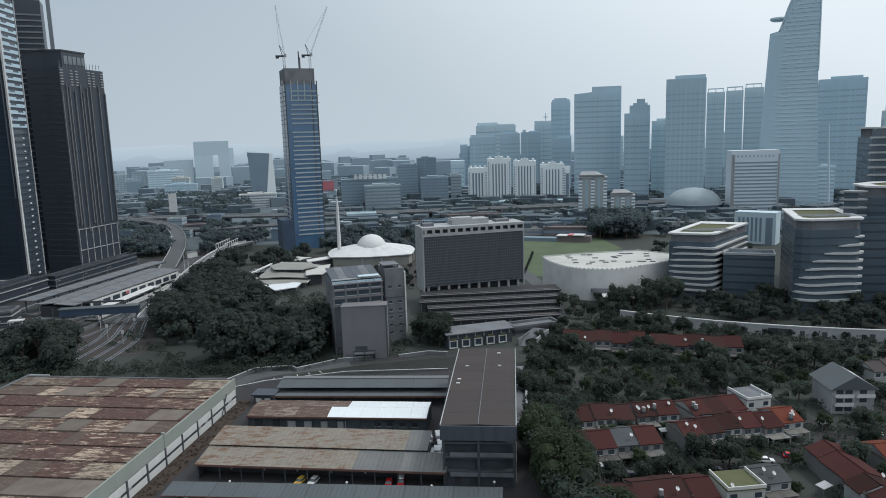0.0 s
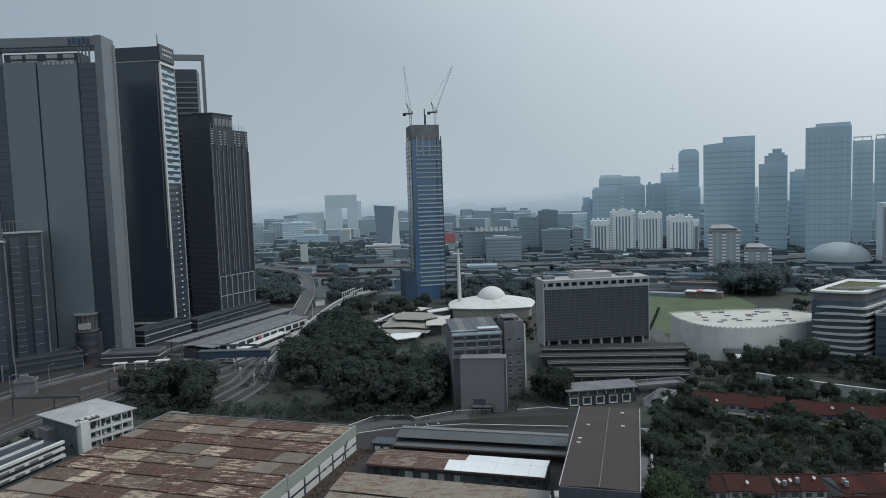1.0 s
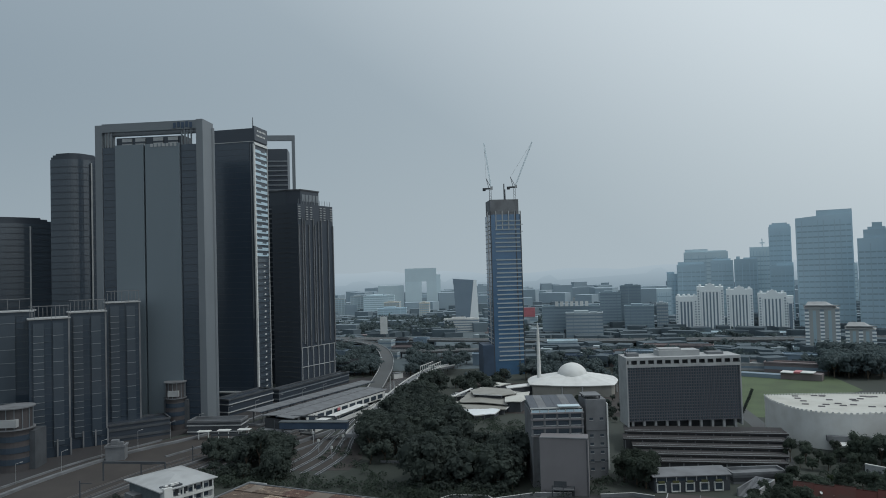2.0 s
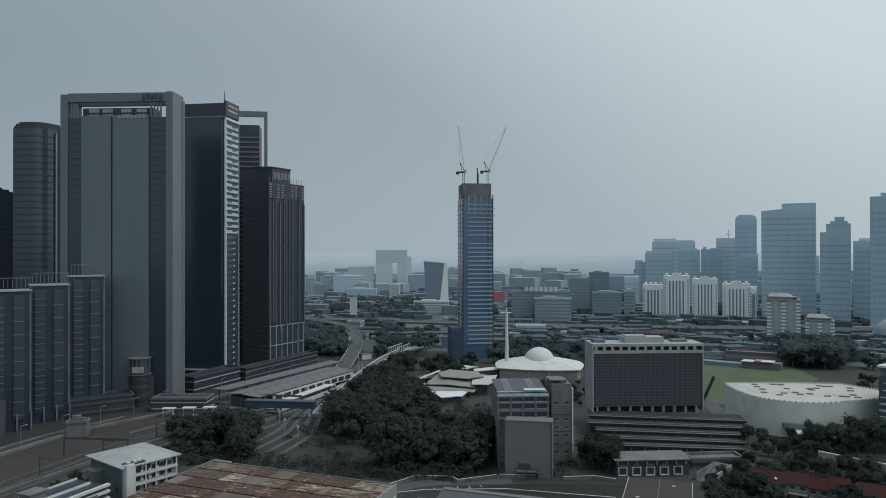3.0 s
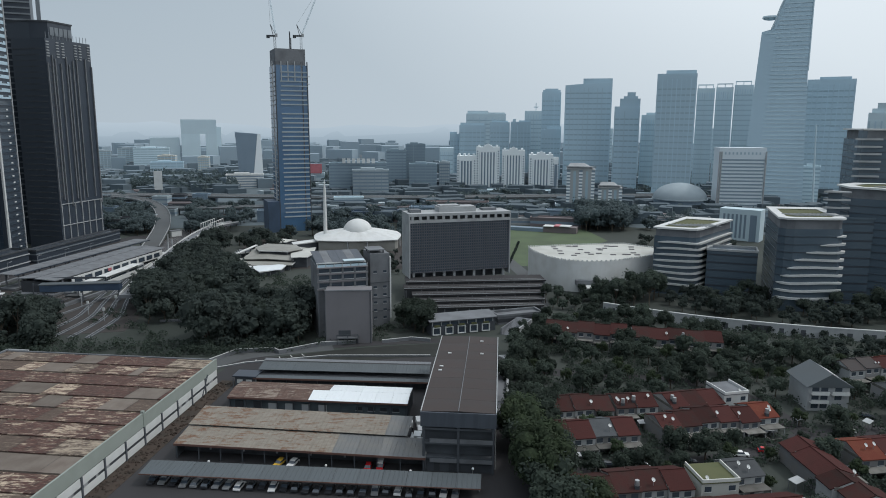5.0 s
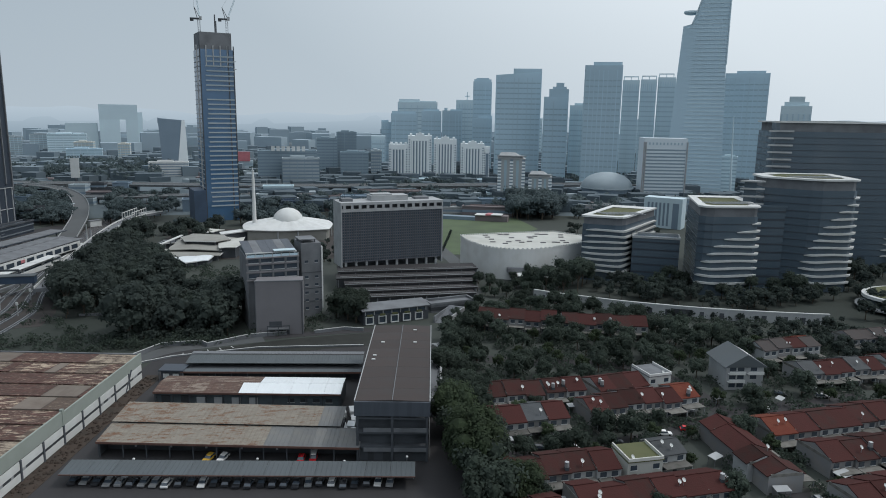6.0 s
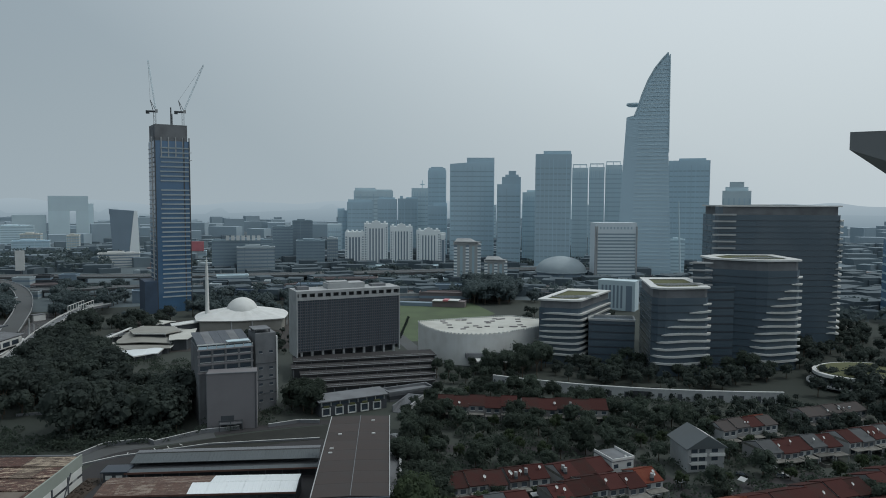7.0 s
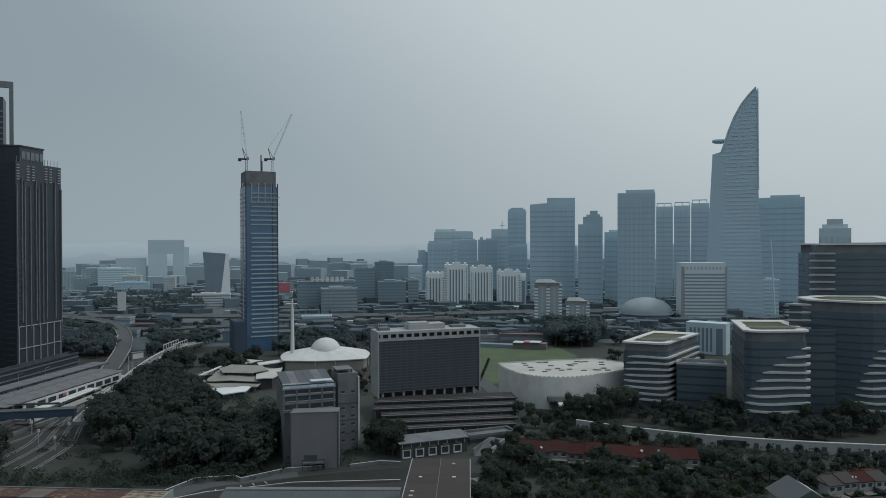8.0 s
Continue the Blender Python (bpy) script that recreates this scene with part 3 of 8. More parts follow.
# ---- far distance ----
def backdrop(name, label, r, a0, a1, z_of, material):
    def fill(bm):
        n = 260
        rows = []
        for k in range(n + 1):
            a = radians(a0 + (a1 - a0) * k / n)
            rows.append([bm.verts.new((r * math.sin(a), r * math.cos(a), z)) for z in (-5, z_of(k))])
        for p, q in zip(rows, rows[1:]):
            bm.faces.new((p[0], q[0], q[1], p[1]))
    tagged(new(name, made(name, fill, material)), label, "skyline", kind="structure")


# both silhouettes give off the haze colour themselves, paler towards the top
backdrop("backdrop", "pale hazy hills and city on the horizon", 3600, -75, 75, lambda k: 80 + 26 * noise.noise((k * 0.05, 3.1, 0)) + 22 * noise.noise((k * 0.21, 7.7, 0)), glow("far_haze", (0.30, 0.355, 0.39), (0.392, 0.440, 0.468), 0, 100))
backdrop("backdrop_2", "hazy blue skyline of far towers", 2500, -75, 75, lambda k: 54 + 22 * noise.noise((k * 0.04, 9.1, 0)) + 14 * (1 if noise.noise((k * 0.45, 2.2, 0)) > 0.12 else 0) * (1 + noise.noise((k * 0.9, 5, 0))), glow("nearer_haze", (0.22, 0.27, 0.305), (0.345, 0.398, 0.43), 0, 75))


# ---- the towers along the railway ----
def strips(parent, name, data, places):
    for p in places:
        part(name, data, parent, pose(*p))


# grey tower with the crown frame
m, w = front((-324, 351), (-256.3, 364.2))
tw = thing("office_tower", "tall grey office tower with an open crown frame", "tower", m)
part("wall", boxes("wall", M["slate"], (3, w - 0.5, 1.0, 14.5, 0, 172)), tw)
part("side_glass", boxes("side_glass", M["towerglass"], (4.6, 13.1, 0.6, 1.2, 0, 172), (55.2, w - 4.2, 0.6, 1.2, 0, 172)), tw, None, "dark blue side glass")
part("frame_leg", boxes("frame_leg", M["grey"], (0, 4.5, 0, 15, 0, 186)), tw)
part("frame_leg", boxes("frame_leg", M["grey"], (w - 4.0, w + 0.2, -0.3, 15, 0, 187)), tw)
part("frame_beam", boxes("frame_beam", M["grey"], (4.5, w - 4.0, 0, 3.5, 181.4, 186.6)), tw)
part("frame_beam", boxes("frame_beam", M["grey"], (4.5, w - 4.0, 11.5, 14.5, 181.4, 186)), tw)
for x0, x1 in ((13.2, 31.4), (32.5, 54.3)):
    part("front_panel", boxes("front_panel", M["towerpanel"], (x0, x1, -0.5, 1.0, 6, 173)), tw)
rowd = boxes("panel_joint", M["grey"], (0, 18.1, -0.02, 0, 0, 0.08))
for k in range(1, 14):
    part("panel_joint", rowd, tw, pose(13.25, -0.5, 6 + k * 12.45))
    part("panel_joint", rowd, tw, pose(32.6, -0.5, 6 + k * 12.45))
gl = boxes("floor_line", M["slate"], (4.7, 12.3, 0.45, 0.6, 0, 0.35))
gl2 = boxes("floor_line", M["slate"], (55.4, w - 4.3, 0.45, 0.6, 0, 0.35))
for k in range(40):
    part("floor_line", gl, tw, pose(0, 0, 8 + k * 4.1))
    part("floor_line", gl2, tw, pose(0, 0, 8 + k * 4.1))
# rounded edge of the wide leg
part("leg_edge", made("leg_edge", lambda bm: tube(bm, (w - 0.2, 14.2, 0), (w - 0.2, 14.2, 184), 1.5, n=14), M["grey"]), tw, None, "pale rounded corner column")
post = boxes("crown_post", M["grey"], (-0.35, 0.35, 0.5, 1.2, 172, 181.4))
strips(tw, "crown_post", post, [(x, 0, 0) for x in (6.5, 8.5, 10.5, 55.5, 57.5, 59.5, 61.5)])
# off-white panels fill the openings: the bright sky behind is put into colour
opening = boxes("crown_opening", M["offwhite"], (0, 6.4, 2, 2.4, 172.4, 177.4))
strips(tw, "crown_opening", opening, [(x, 0, 0) for x in (16.5, 25.0, 36.5, 46.0)])
strips(tw, "opening_rail", boxes("opening_rail", M["slate"], (0, 6.6, 1.7, 2.0, 174.3, 175.2)), [(x, 0, 0) for x in (16.4, 24.9, 36.4, 45.9)])
part("crown_deck", boxes("crown_deck", M["slate"], (12.5, 55.5, 2.6, 13, 172, 178)), tw)
bar = boxes("sign_bar", M["bluesheet"], (0, 1.7, -0.4, 0, 0, 3.4))
strips(tw, "sign_bar", bar, [(50.5 + k * 2.6, 0, 182.0 + 0.5 * (k % 2)) for k in range(5)])
strips(tw, "sign_bar", boxes("sign_bar", M["offwhite"], (0, 1.6, -0.75, -0.6, 0, 2.0)), [(36 + k * 2.5, 0, 171) for k in range(7)])

# dark tower with the bright end face
m, w = front((-303, 440), (-269, 443))
tw = thing("office_tower", "dark office tower with a white corner line", "tower", m)
part("wall", boxes("wall", M["slate"], (0, w, 0, 21, 0, 197.5)), tw)
part("corner_line", boxes("corner_line", M["white"], (w - 0.6, w + 0.5, -0.5, 1.2, 4, 186)), tw, None, "white corner line")
part("corner_line", boxes("corner_line", M["offwhite"], (w - 0.4, w + 0.5, 20.4, 21.4, 4, 186)), tw)
part("front_glass", boxes("front_glass", M["towerglass"], (0.5, w - 3.4, -0.15, 0, 4, 188)), tw, None, "smooth dark blue curtain glass")
jb = boxes("glass_joint", M["slate"], (0.5, w - 3.4, -0.2, -0.15, 0, 0.22))
for k in range(44):
    part("glass_joint", jb, tw, pose(0, 0, 6 + k * 4.2))
part("corner_line", boxes("corner_line", M["grey"], (w - 2.7, w - 2.1, -0.4, 0, 60, 186)), tw)
part("roof_line", boxes("roof_line", M["offwhite"], (0, w, -0.4, 0, 187.6, 188.1)), tw)
part("corner_bracket", boxes("corner_bracket", M["white"], (w + 0.3, w + 0.9, -0.4, 20.5, 185.4, 187.2)), tw)
# upper bands paler: the sky's reflection is put into their glass colour
lit = boxes("window_band", M["hazeglass"], (w, w + 0.25, 1.4, 20.2, 0, 2.2))
drk = boxes("window_band", M["dglass"], (w, w + 0.25, 1.4, 20.2, 0, 2.4))
ledge = boxes("ledge", M["white"], (w + 0.25, w + 0.5, 0, 2.2, 0, 0.9))
pane2 = boxes("dark_pane", M["dglass"], (w + 0.25, w + 0.35, 0, 6.5, 0.2, 1.2))
for k in range(42):
    part("window_band", lit if k > 22 else drk, tw, pose(0, 0, 8 + k * 4.2))
    if k < 22:
        part("ledge", ledge, tw, pose(0, 11.5 + random.uniform(-0.8, 0.8), 9.2 + k * 4.2))
    else:
        part("dark_pane", pane2, tw, pose(0, (3, 10.5)[k % 2], 9.0 + k * 4.2))
part("sign_box", boxes("sign_box", M["slate"], (w - 0.5, w + 0.9, -0.4, 20.5, 188.5, 199)), tw, None, "dark sign box on the roof")
strips(tw, "sign_bar", boxes("sign_bar", M["white"], (w + 0.9, w + 1.05, 0, 1.5, 0, 1.2)), [(0, 3.0 + 2.4 * k + 0.8 * (z > 194), z) for k in range(6) for z in (192, 195.4)])
part("mast", made("mast", lambda bm: tube(bm, (w - 2, 3, 197.5), (w - 2, 3, 206), 0.5, 0.3), M["grey"]), tw)
strips(tw, "canopy", boxes("canopy", M["offwhite"], (w - 30, w + 4, -4, -0.2, 0, 0.8)), [(0, 0, 7)])

# framed tower behind it
m, w = front((-306, 518), (-281.6, 528.5))
tw = thing("office_tower", "dark tower with an open rectangular roof frame", "tower", m)
part("wall", boxes("wall", M["slate"], (0, w - 6.4, 0, 20, 0, 197)), tw)
for k in range(42):
    part("floor_edge", bpy.data.meshes.get("floor_edge_far") or boxes("floor_edge_far", M["grey"], (2, w - 6.3, -0.5, 0, 0, 1.1)), tw, pose(0, 0, 20 + k * 4.05))
part("frame_leg", boxes("frame_leg", M["grey"], (w - 2.6, w, -0.5, 2, 0, 208.5)), tw)
part("frame_beam", boxes("frame_beam", M["grey"], (-4, w - 2.6, -0.5, 2, 204, 208.5)), tw)

# black tower with pale fins
m, w = front((-285.7, 495.3), (-259.5, 489))
tw = thing("office_tower", "black glass tower with pale upright fins", "tower", m)
part("wall", boxes("wall", M["slate"], (0, w, 0, 43, 0, 146)), tw)
part("crown", made("crown", lambda bm: prism(bm, [(-4, 2), (w * 0.55, 1), (w - 2, 6), (w - 2, 28), (w * 0.4, 32), (-4, 30)], 146, 157), M["slate"]), tw)
part("crown_rim", made("crown_rim", lambda bm: prism(bm, [(-4.4, 1.5), (w * 0.55, 0.4), (w - 1.4, 5.6), (w - 1.4, 28.5), (w * 0.4, 32.6), (-4.4, 30.6)], 157, 158), M["dark_concrete"]), tw)
fin = boxes("fin", M["concrete"], (w, w + 0.9, -0.35, 0.35, 34, 133))
for y in (0.5, 4.8, 7.4, 12.5, 17.8, 20.2, 24.0, 27.6, 36.2, 42.4):
    part("fin", fin, tw, pose(0, y, random.choice((0, 0, -3, 2))))
pale_slot = boxes("ladder_slot", M["dark_concrete"], (w, w + 0.3, 0, 2.2, 0, 1.6))
for k in range(24):
    part("ladder_slot", pale_slot, tw, pose(0, 1.6, 38 + k * 3.9))
    part("ladder_slot", pale_slot, tw, pose(0, 5.2, 38 + k * 3.9))
fin2 = boxes("frame_post", M["offwhite"], (w, w + 0.6, -0.25, 0.25, 3, 33))
for k in range(7):
    part("frame_post", fin2, tw, pose(0, 1.5 + k * 6.6, 0))
rail3 = boxes("frame_rail", M["offwhite"], (w, w + 0.6, 1, 42, 0, 0.5))
strips(tw, "frame_rail", rail3, [(0, 0, 4), (0, 0, 18), (0, 0, 33)])
lou = boxes("louvre", M["offwhite"], (w, w + 0.5, 0, 2.4, 0, 0.6))
strips(tw, "louvre", lou, [(0, y, 134 + 1.9 * k) for y in (0.5, 9.5, 14.5, 26.5, 31.0, 39.5) for k in range(6)])
strips(tw, "crown_window", boxes("crown_window", M["grey"], (w - 1.95, w - 1.7, 0, 3.4, 148.5, 154)), [(0, 7.5 + 4.2 * k, 0) for k in range(5)])
dots = boxes("window_band", M["dark_concrete"], (1, w - 1, -0.15, 0, 0, 0.9))
strips(tw, "window_band", dots, [(0, 0, 10 + 3.9 * k) for k in range(34)])
rimpost = boxes("roof_rail_post", M["grey"], (w - 0.2, w, 0, 0.3, 146, 150))
strips(tw, "roof_rail_post", rimpost, [(0, 1 + 3.2 * k, 0) for k in range(13)])

# rounded towers behind
for lab, p0, p1, dep, hh in (("rounded dark glass tower with a pale highlight strip", (-376, 368), (-355, 389), 26, 171), ("dark glass tower with a curved roofline", (-450, 345), (-401, 394), 28, 131)):
    m, w = front(p0, p1)
    tw = thing("office_tower", lab, "tower", m)
    n = 20
    arc = [(w * k / n, -9.0 * math.sin(math.pi * k / n)) for k in range(n + 1)]
    part("wall", made("wall", lambda bm: prism(bm, arc + [(w, dep), (0, dep)], 0, hh), M["dglass"]), tw)
    def shoulders(bm):
        for q, z0, z1 in ((0.965, 0, 1.8), (0.90, 1.8, 3.2), (0.78, 3.2, 4.4)):
            g = (1 - q) / 2
            prism(bm, [(w * g + x * q, 1.0 + y * q) for x, y in arc] + [(w * (1 - g), dep - 9 * g - 1), (w * g, dep - 9 * g - 1)], hh + z0, hh + z1)
    part("crown", made("crown", shoulders, M["slate"]), tw)
    edge = made("floor_edge", lambda bm: prism(bm, [(x, y - 0.12) for x, y in arc] + [(x, y + 0.1) for x, y in arc[::-1]], 0, 0.7), M["slate"])
    strips(tw, "floor_edge", edge, [(0, 0, 6 + k * 4.2) for k in range(int(hh / 4.2) - 1)])
    # off-white strip puts the curved glass's upright highlight into colour and shape
    part("fin", boxes("fin", M["offwhite"], (w * 0.80, w * 0.80 + 0.9, -6.6, -3.5, 8, hh - 2)), tw)

# apartment towers with white edges and roof screens
for p0, p1, hh in (((-303, 282), (-291, 296), 71), ((-300, 305), (-288, 318.5), 73), ((-298, 330), (-286, 343), 77), ((-345, 258), (-309, 290), 75)):
    m, w = front(p0, p1)
    tw = thing("apartment_tower", "dark glass apartment tower with white edge lines", "tower", m, "dark apartment towers")
    part("wall", boxes("wall", M["towerglass"], (0, w, 0, 15, 0, hh)), tw)
    part("edge_line", boxes("edge_line", M["concrete"], (w - 0.7, w + 0.1, -0.3, 0.4, 9, hh + 2)), tw)
    fe = boxes("floor_edge", M["dglass"], (0.4, w - 0.8, -0.2, 0, 0, 0.45))
    strips(tw, "floor_edge", fe, [(0, 0, 5 + k * 3.4) for k in range(int(hh / 3.4) - 1)])
    win = boxes("bay_window", M["dglass"], (0, w * 0.26, -0.8, 0, 0, hh - 8))
    bl = boxes("bay_line", M["grey"], (w * 0.1, w * 0.36, -0.95, -0.8, 0, 0.3))
    strips(tw, "bay_line", bl, [(0, 0, 8 + k * 3.4) for k in range(int(hh / 3.4) - 3)])
    strips(tw, "bay_line", bl, [(w * 0.48, 0, 8 + k * 3.4) for k in range(0, int(hh / 3.4) - 3, 2)])
    strips(tw, "bay_window", win, [(w * 0.10, 0, 6), (w * 0.58, 0, 6)])
    part("roof_slab", boxes("roof_slab", M["offwhite"], (-0.5, w + 0.5, -0.8, 15.5, hh, hh + 0.6)), tw)
    sp = boxes("screen_post", M["concrete"], (-0.14, 0.14, -0.2, 0.1, hh + 0.6, hh + 7))
    strips(tw, "screen_post", sp, [(0.6 + (w - 1.2) * k / 9, 0, 0.4 * (k * 7 % 5) - 1.3) for k in range(10)])
    part("screen_rail", boxes("screen_rail", M["concrete"], (0, w, -0.2, 0.1, hh + 6.6, hh + 7)), tw)
    col = boxes("column", M["concrete"], (-0.35, 0.35, -1.4, -0.8, 0, 9))
    strips(tw, "column", col, [(w * k / 3, 0, 0) for k in range(4)])

# round pavilions at the towers' feet
for x, y, r, hh in ((-297, 268, 9.0, 30), (-274, 358, 6.5, 28)):
    tw = thing("pavilion", "round dark pavilion with white ring ledges", "building", pose(x, y, 0, 0, 0, 20), "round pavilions")
    part("wall", made("wall", lambda bm: tube(bm, (0, 0, 0), (0, 0, hh), r * 0.86, n=28), M["pavbrown"]), tw)
    part("frame_wall", boxes("frame_wall", M["dark_concrete"], (-r, r * 1.15, -r * 0.2, r, 0, hh * 0.62)), tw)
    ring = made("ring_ledge", lambda bm: tube(bm, (0, 0, 0), (0, 0, 0.5), r, n=28), M["concrete"])
    part("lit_window", boxes("lit_window", M["offwhite"], (-r * 0.4, r * 0.55, -r * 0.95, -r * 0.6, hh * 0.72, hh * 0.84)), tw)
    strips(tw, "window_band", made("window_band", lambda bm: tube(bm, (0, 0, 0), (0, 0, hh * 0.09), r * 0.89, n=28), M["towerglass"]), [(0, 0, hh * u) for u in (0.12, 0.3, 0.48)])
    strips(tw, "ring_ledge", ring, [(0, 0, hh * 0.66), (0, 0, hh)])
    mull = boxes("mullion", M["grey"], (-0.15, 0.15, -r * 0.9, -r * 0.84, hh * 0.66, hh))
    for k in range(14):
        part("mullion", mull, tw, pose(0, 0, 0, 0, 0, k * 360 / 14))
block("podium", "dark podium building with a pale slab edge", "building", (-306, 300), (-268, 345), 16, 9, M["slate"], M["dark_concrete"], 2, 0.3, 0.3, roof=M["dark_concrete"], plant=0)
block("podium", "dark podium building with a pale slab edge", "building", (-262, 395), (-256, 440), 12, 10, M["slate"], M["offwhite"], 2, 0.12, 0.5, roof=M["dark_concrete"], plant=0)
block("podium", "long dark station podium under the towers", "building", (-254, 445), (-240, 535), 8, 8, M["slate"], M["grey"], 2, 0.2, 0.3, roof=M["dark_concrete"], plant=0)

# ---- tower under construction ----
m, w = front((-126.5, 583), (-102, 593))
ct = thing("construction_tower", "blue glass tower under construction with a raw concrete top", "tower", m)
part("wall", boxes("wall", M["bglass"], (0, w, 0, 26, 0, 137)), ct)
fe = boxes("floor_edge", M["whitehaze"], (4.2, w - 0.6, -0.4, 0.05, 0, 1.05))
fe2 = boxes("floor_edge", M["offwhite"], (-0.4, 0.05, 1, 25, 0, 0.6))
for k in range(33):
    if k == 24:
        continue
    part("floor_edge", fe, ct, pose(random.uniform(-0.5, 0.5), 0, 12 + k * 3.72))
    part("floor_edge", fe2, ct, pose(0, 0, 12 + k * 3.72))
strips(ct, "corner_post", boxes("corner_post", M["dark_concrete"], (-0.4, 0.4, -0.35, 0.3, 0, 140)), [(w - 0.2, 0, 0), (w - 4.4, 0, 0), (0.2, 0, 0)])
part("raw_top", boxes("raw_top", M["concrete"], (0.6, w - 1.4, 0.6, 25, 137, 150), ), ct, None, "raw concrete top storeys")
strips(ct, "frame_column", boxes("frame_column", M["offwhite"], (-0.4, 0.4, -0.2, 0.5, 124, 140)), [(x, 0, 0) for x in (5, 10.5, 16, 21.5)])
strips(ct, "hoist_platform", boxes("hoist_platform", M["metal"], (0, 2.2, -0.6, 1.2, 0, 0.5)), [(w - 0.6, 0, z) for z in (128, 122)])
part("hoist_mast", boxes("hoist_mast", M["metal"], (-2.0, -1.1, 3, 4, 0, 140)), ct)
part("hoarding", boxes("hoarding", M["bluesheet"], (-10, -0.6, -3, 22, 0, 26)), ct, None, "blue hoarding wall")


def crane(x, y, z, mast, jib, lean, turn):
    t = thing("tower_crane", "luffing tower crane on the unfinished tower", "crane", pose(x, y, z, 0, 0, turn), "tower cranes")
    def lattice(bm, a, b, s):
        a, b = Vector(a), Vector(b)
        q = (b - a).to_track_quat("Z", "Y")
        off = [q @ Vector((i * s, j * s, 0)) for i, j in ((1, 1), (-1, 1), (-1, -1), (1, -1))]
        for o in off:
            tube(bm, a + o, b + o, 0.10, n=4)
        n = max(2, int((b - a).length / (s * 3)))
        for k in range(n):
            p, r = a.lerp(b, k / n), a.lerp(b, (k + 1) / n)
            for i in range(4):
                tube(bm, p + off[i], r + off[(i + 1) % 4], 0.06, n=3)
    part("mast", made("mast", lambda bm: lattice(bm, (0, 0, 0), (0, 0, mast), 0.8), M["dark_concrete"]), t)
    tip = (jib * math.sin(radians(lean)), 0, mast + jib * math.cos(radians(lean)))
    # jib given the haze-paled wall colour so that it fades into the sky
    part("jib", made("jib", lambda bm: lattice(bm, (0.8, 0, mast + 1), tip, 0.4), M["palewall"]), t)
    part("counter_jib", boxes("counter_jib", M["dark_concrete"], (-6.5, 1.5, -1.2, 1.2, mast - 0.6, mast + 0.6), (-6.5, -4, -1.0, 1.0, mast - 1.8, mast)), t)
    part("cab", boxes("cab", M["offwhite"], (0.4, 2.4, -2.4, -0.9, mast - 1, mast + 1.6)), t)
    part("a_frame", made("a_frame", lambda bm: (tube(bm, (-1, 0, mast), (-3.2, 0, mast + 9), 0.25, n=4), tube(bm, (1.2, 0, mast), (-3.2, 0, mast + 9), 0.2, n=4)), M["dark_concrete"]), t)
    part("tie", made("tie", lambda bm: tube(bm, (-3.2, 0, mast + 9), tip, 0.07, n=3), M["dark_concrete"]), t)


crane(-126.8, 588, 140, 20, 40, -6, 6)
crane(-107, 596, 148, 13, 42, 23, 8)
new_mast = thing("hoist_tower", "slim lattice hoist on the tower roof", "hoist", pose(-115.5, 592, 150))
part("mast", made("mast", lambda bm: (tube(bm, (0, 0, 0), (0, 0, 14), 0.5, n=4), tube(bm, (0.9, 0, 0), (0.9, 0, 9), 0.35, n=4)), M["dark_concrete"]), new_mast)

# ---- grey office block with the blank front wall ----
m, w = front((-47.5, 286.5), (-27, 292.5))
ob = thing("office_block", "grey concrete office block with a sloping metal roof", "building", m)
part("wall", boxes("wall", M["concrete"], (0, w, 0.5, 24, 0, 30.2)), ob)
slot = boxes("window", M["dglass"], (0, 4.2, 0.3, 0.6, 0, 1.7))
sill_d = boxes("window_sill", M["offwhite"], (-0.2, 4.4, 0.1, 0.35, -0.35, -0.05))
for z in (21.8, 25.2, 28.2):
    for k in range(4):
        wn_ = part("window", slot, ob, pose(0.7 + k * 5.25, 0, z))
        part("window_sill", sill_d, wn_)
strips(ob, "pier", boxes("pier", M["concrete"], (-0.35, 0.35, -0.1, 0.5, 0, 30.2)), [(x, 0, 0) for x in (0.35, 5.5, 10.7, 15.9, w - 0.35)])
strips(ob, "slab_edge", boxes("slab_edge", M["beigegrey"], (-0.3, w + 0.3, -0.3, 0.5, 0, 0.5)), [(0, 0, 20.6), (0, 0, 24.0), (0, 0, 27.3), (0, 0, 29.9)])
# mono-pitch metal roof in bays, rising towards the back, with a glazed clerestory at the front
rs = boxes("roof_sheet", M["fasciagrey"], (0.03, 3.5, 0, 21.2, -0.12, 0.12))
rs2 = boxes("roof_sheet", M["concrete"], (0.03, 3.5, 0, 21.2, -0.12, 0.12))
for k in range(6):
    part("roof_sheet", (rs, rs2, rs)[k % 3], ob, pose(0.1 + k * 3.54, 3.2, 31.6, 4.5, 0, 0))
part("roof_gable", boxes("roof_gable", M["shedblue"], (0.3, w - 0.3, 3.6, 23.8, 30.2, 31.5)), ob)
part("roof_edge", boxes("roof_edge", M["white"], (0, w, 3.0, 3.2, 31.4, 31.9)), ob)
strips(ob, "clerestory_pane", boxes("clerestory_pane", M["hazeglass"], (0.15, 3.3, 0.9, 1.0, 30.3, 31.3)), [(0.2 + 3.54 * k, 0, 0) for k in range(6)])
strips(ob, "glazing_bar", boxes("glazing_bar", M["white"], (-0.08, 0.08, 0.8, 1.05, 30.2, 31.6)), [(0.2 + 3.54 * k, 0, 0) for k in range(7)])
part("glass_lid", boxes("glass_lid", M["palewall"], (11.5, 20.5, 1.0, 5.0, 32.4, 32.7)), ob, None, "pale translucent lid over the stair")
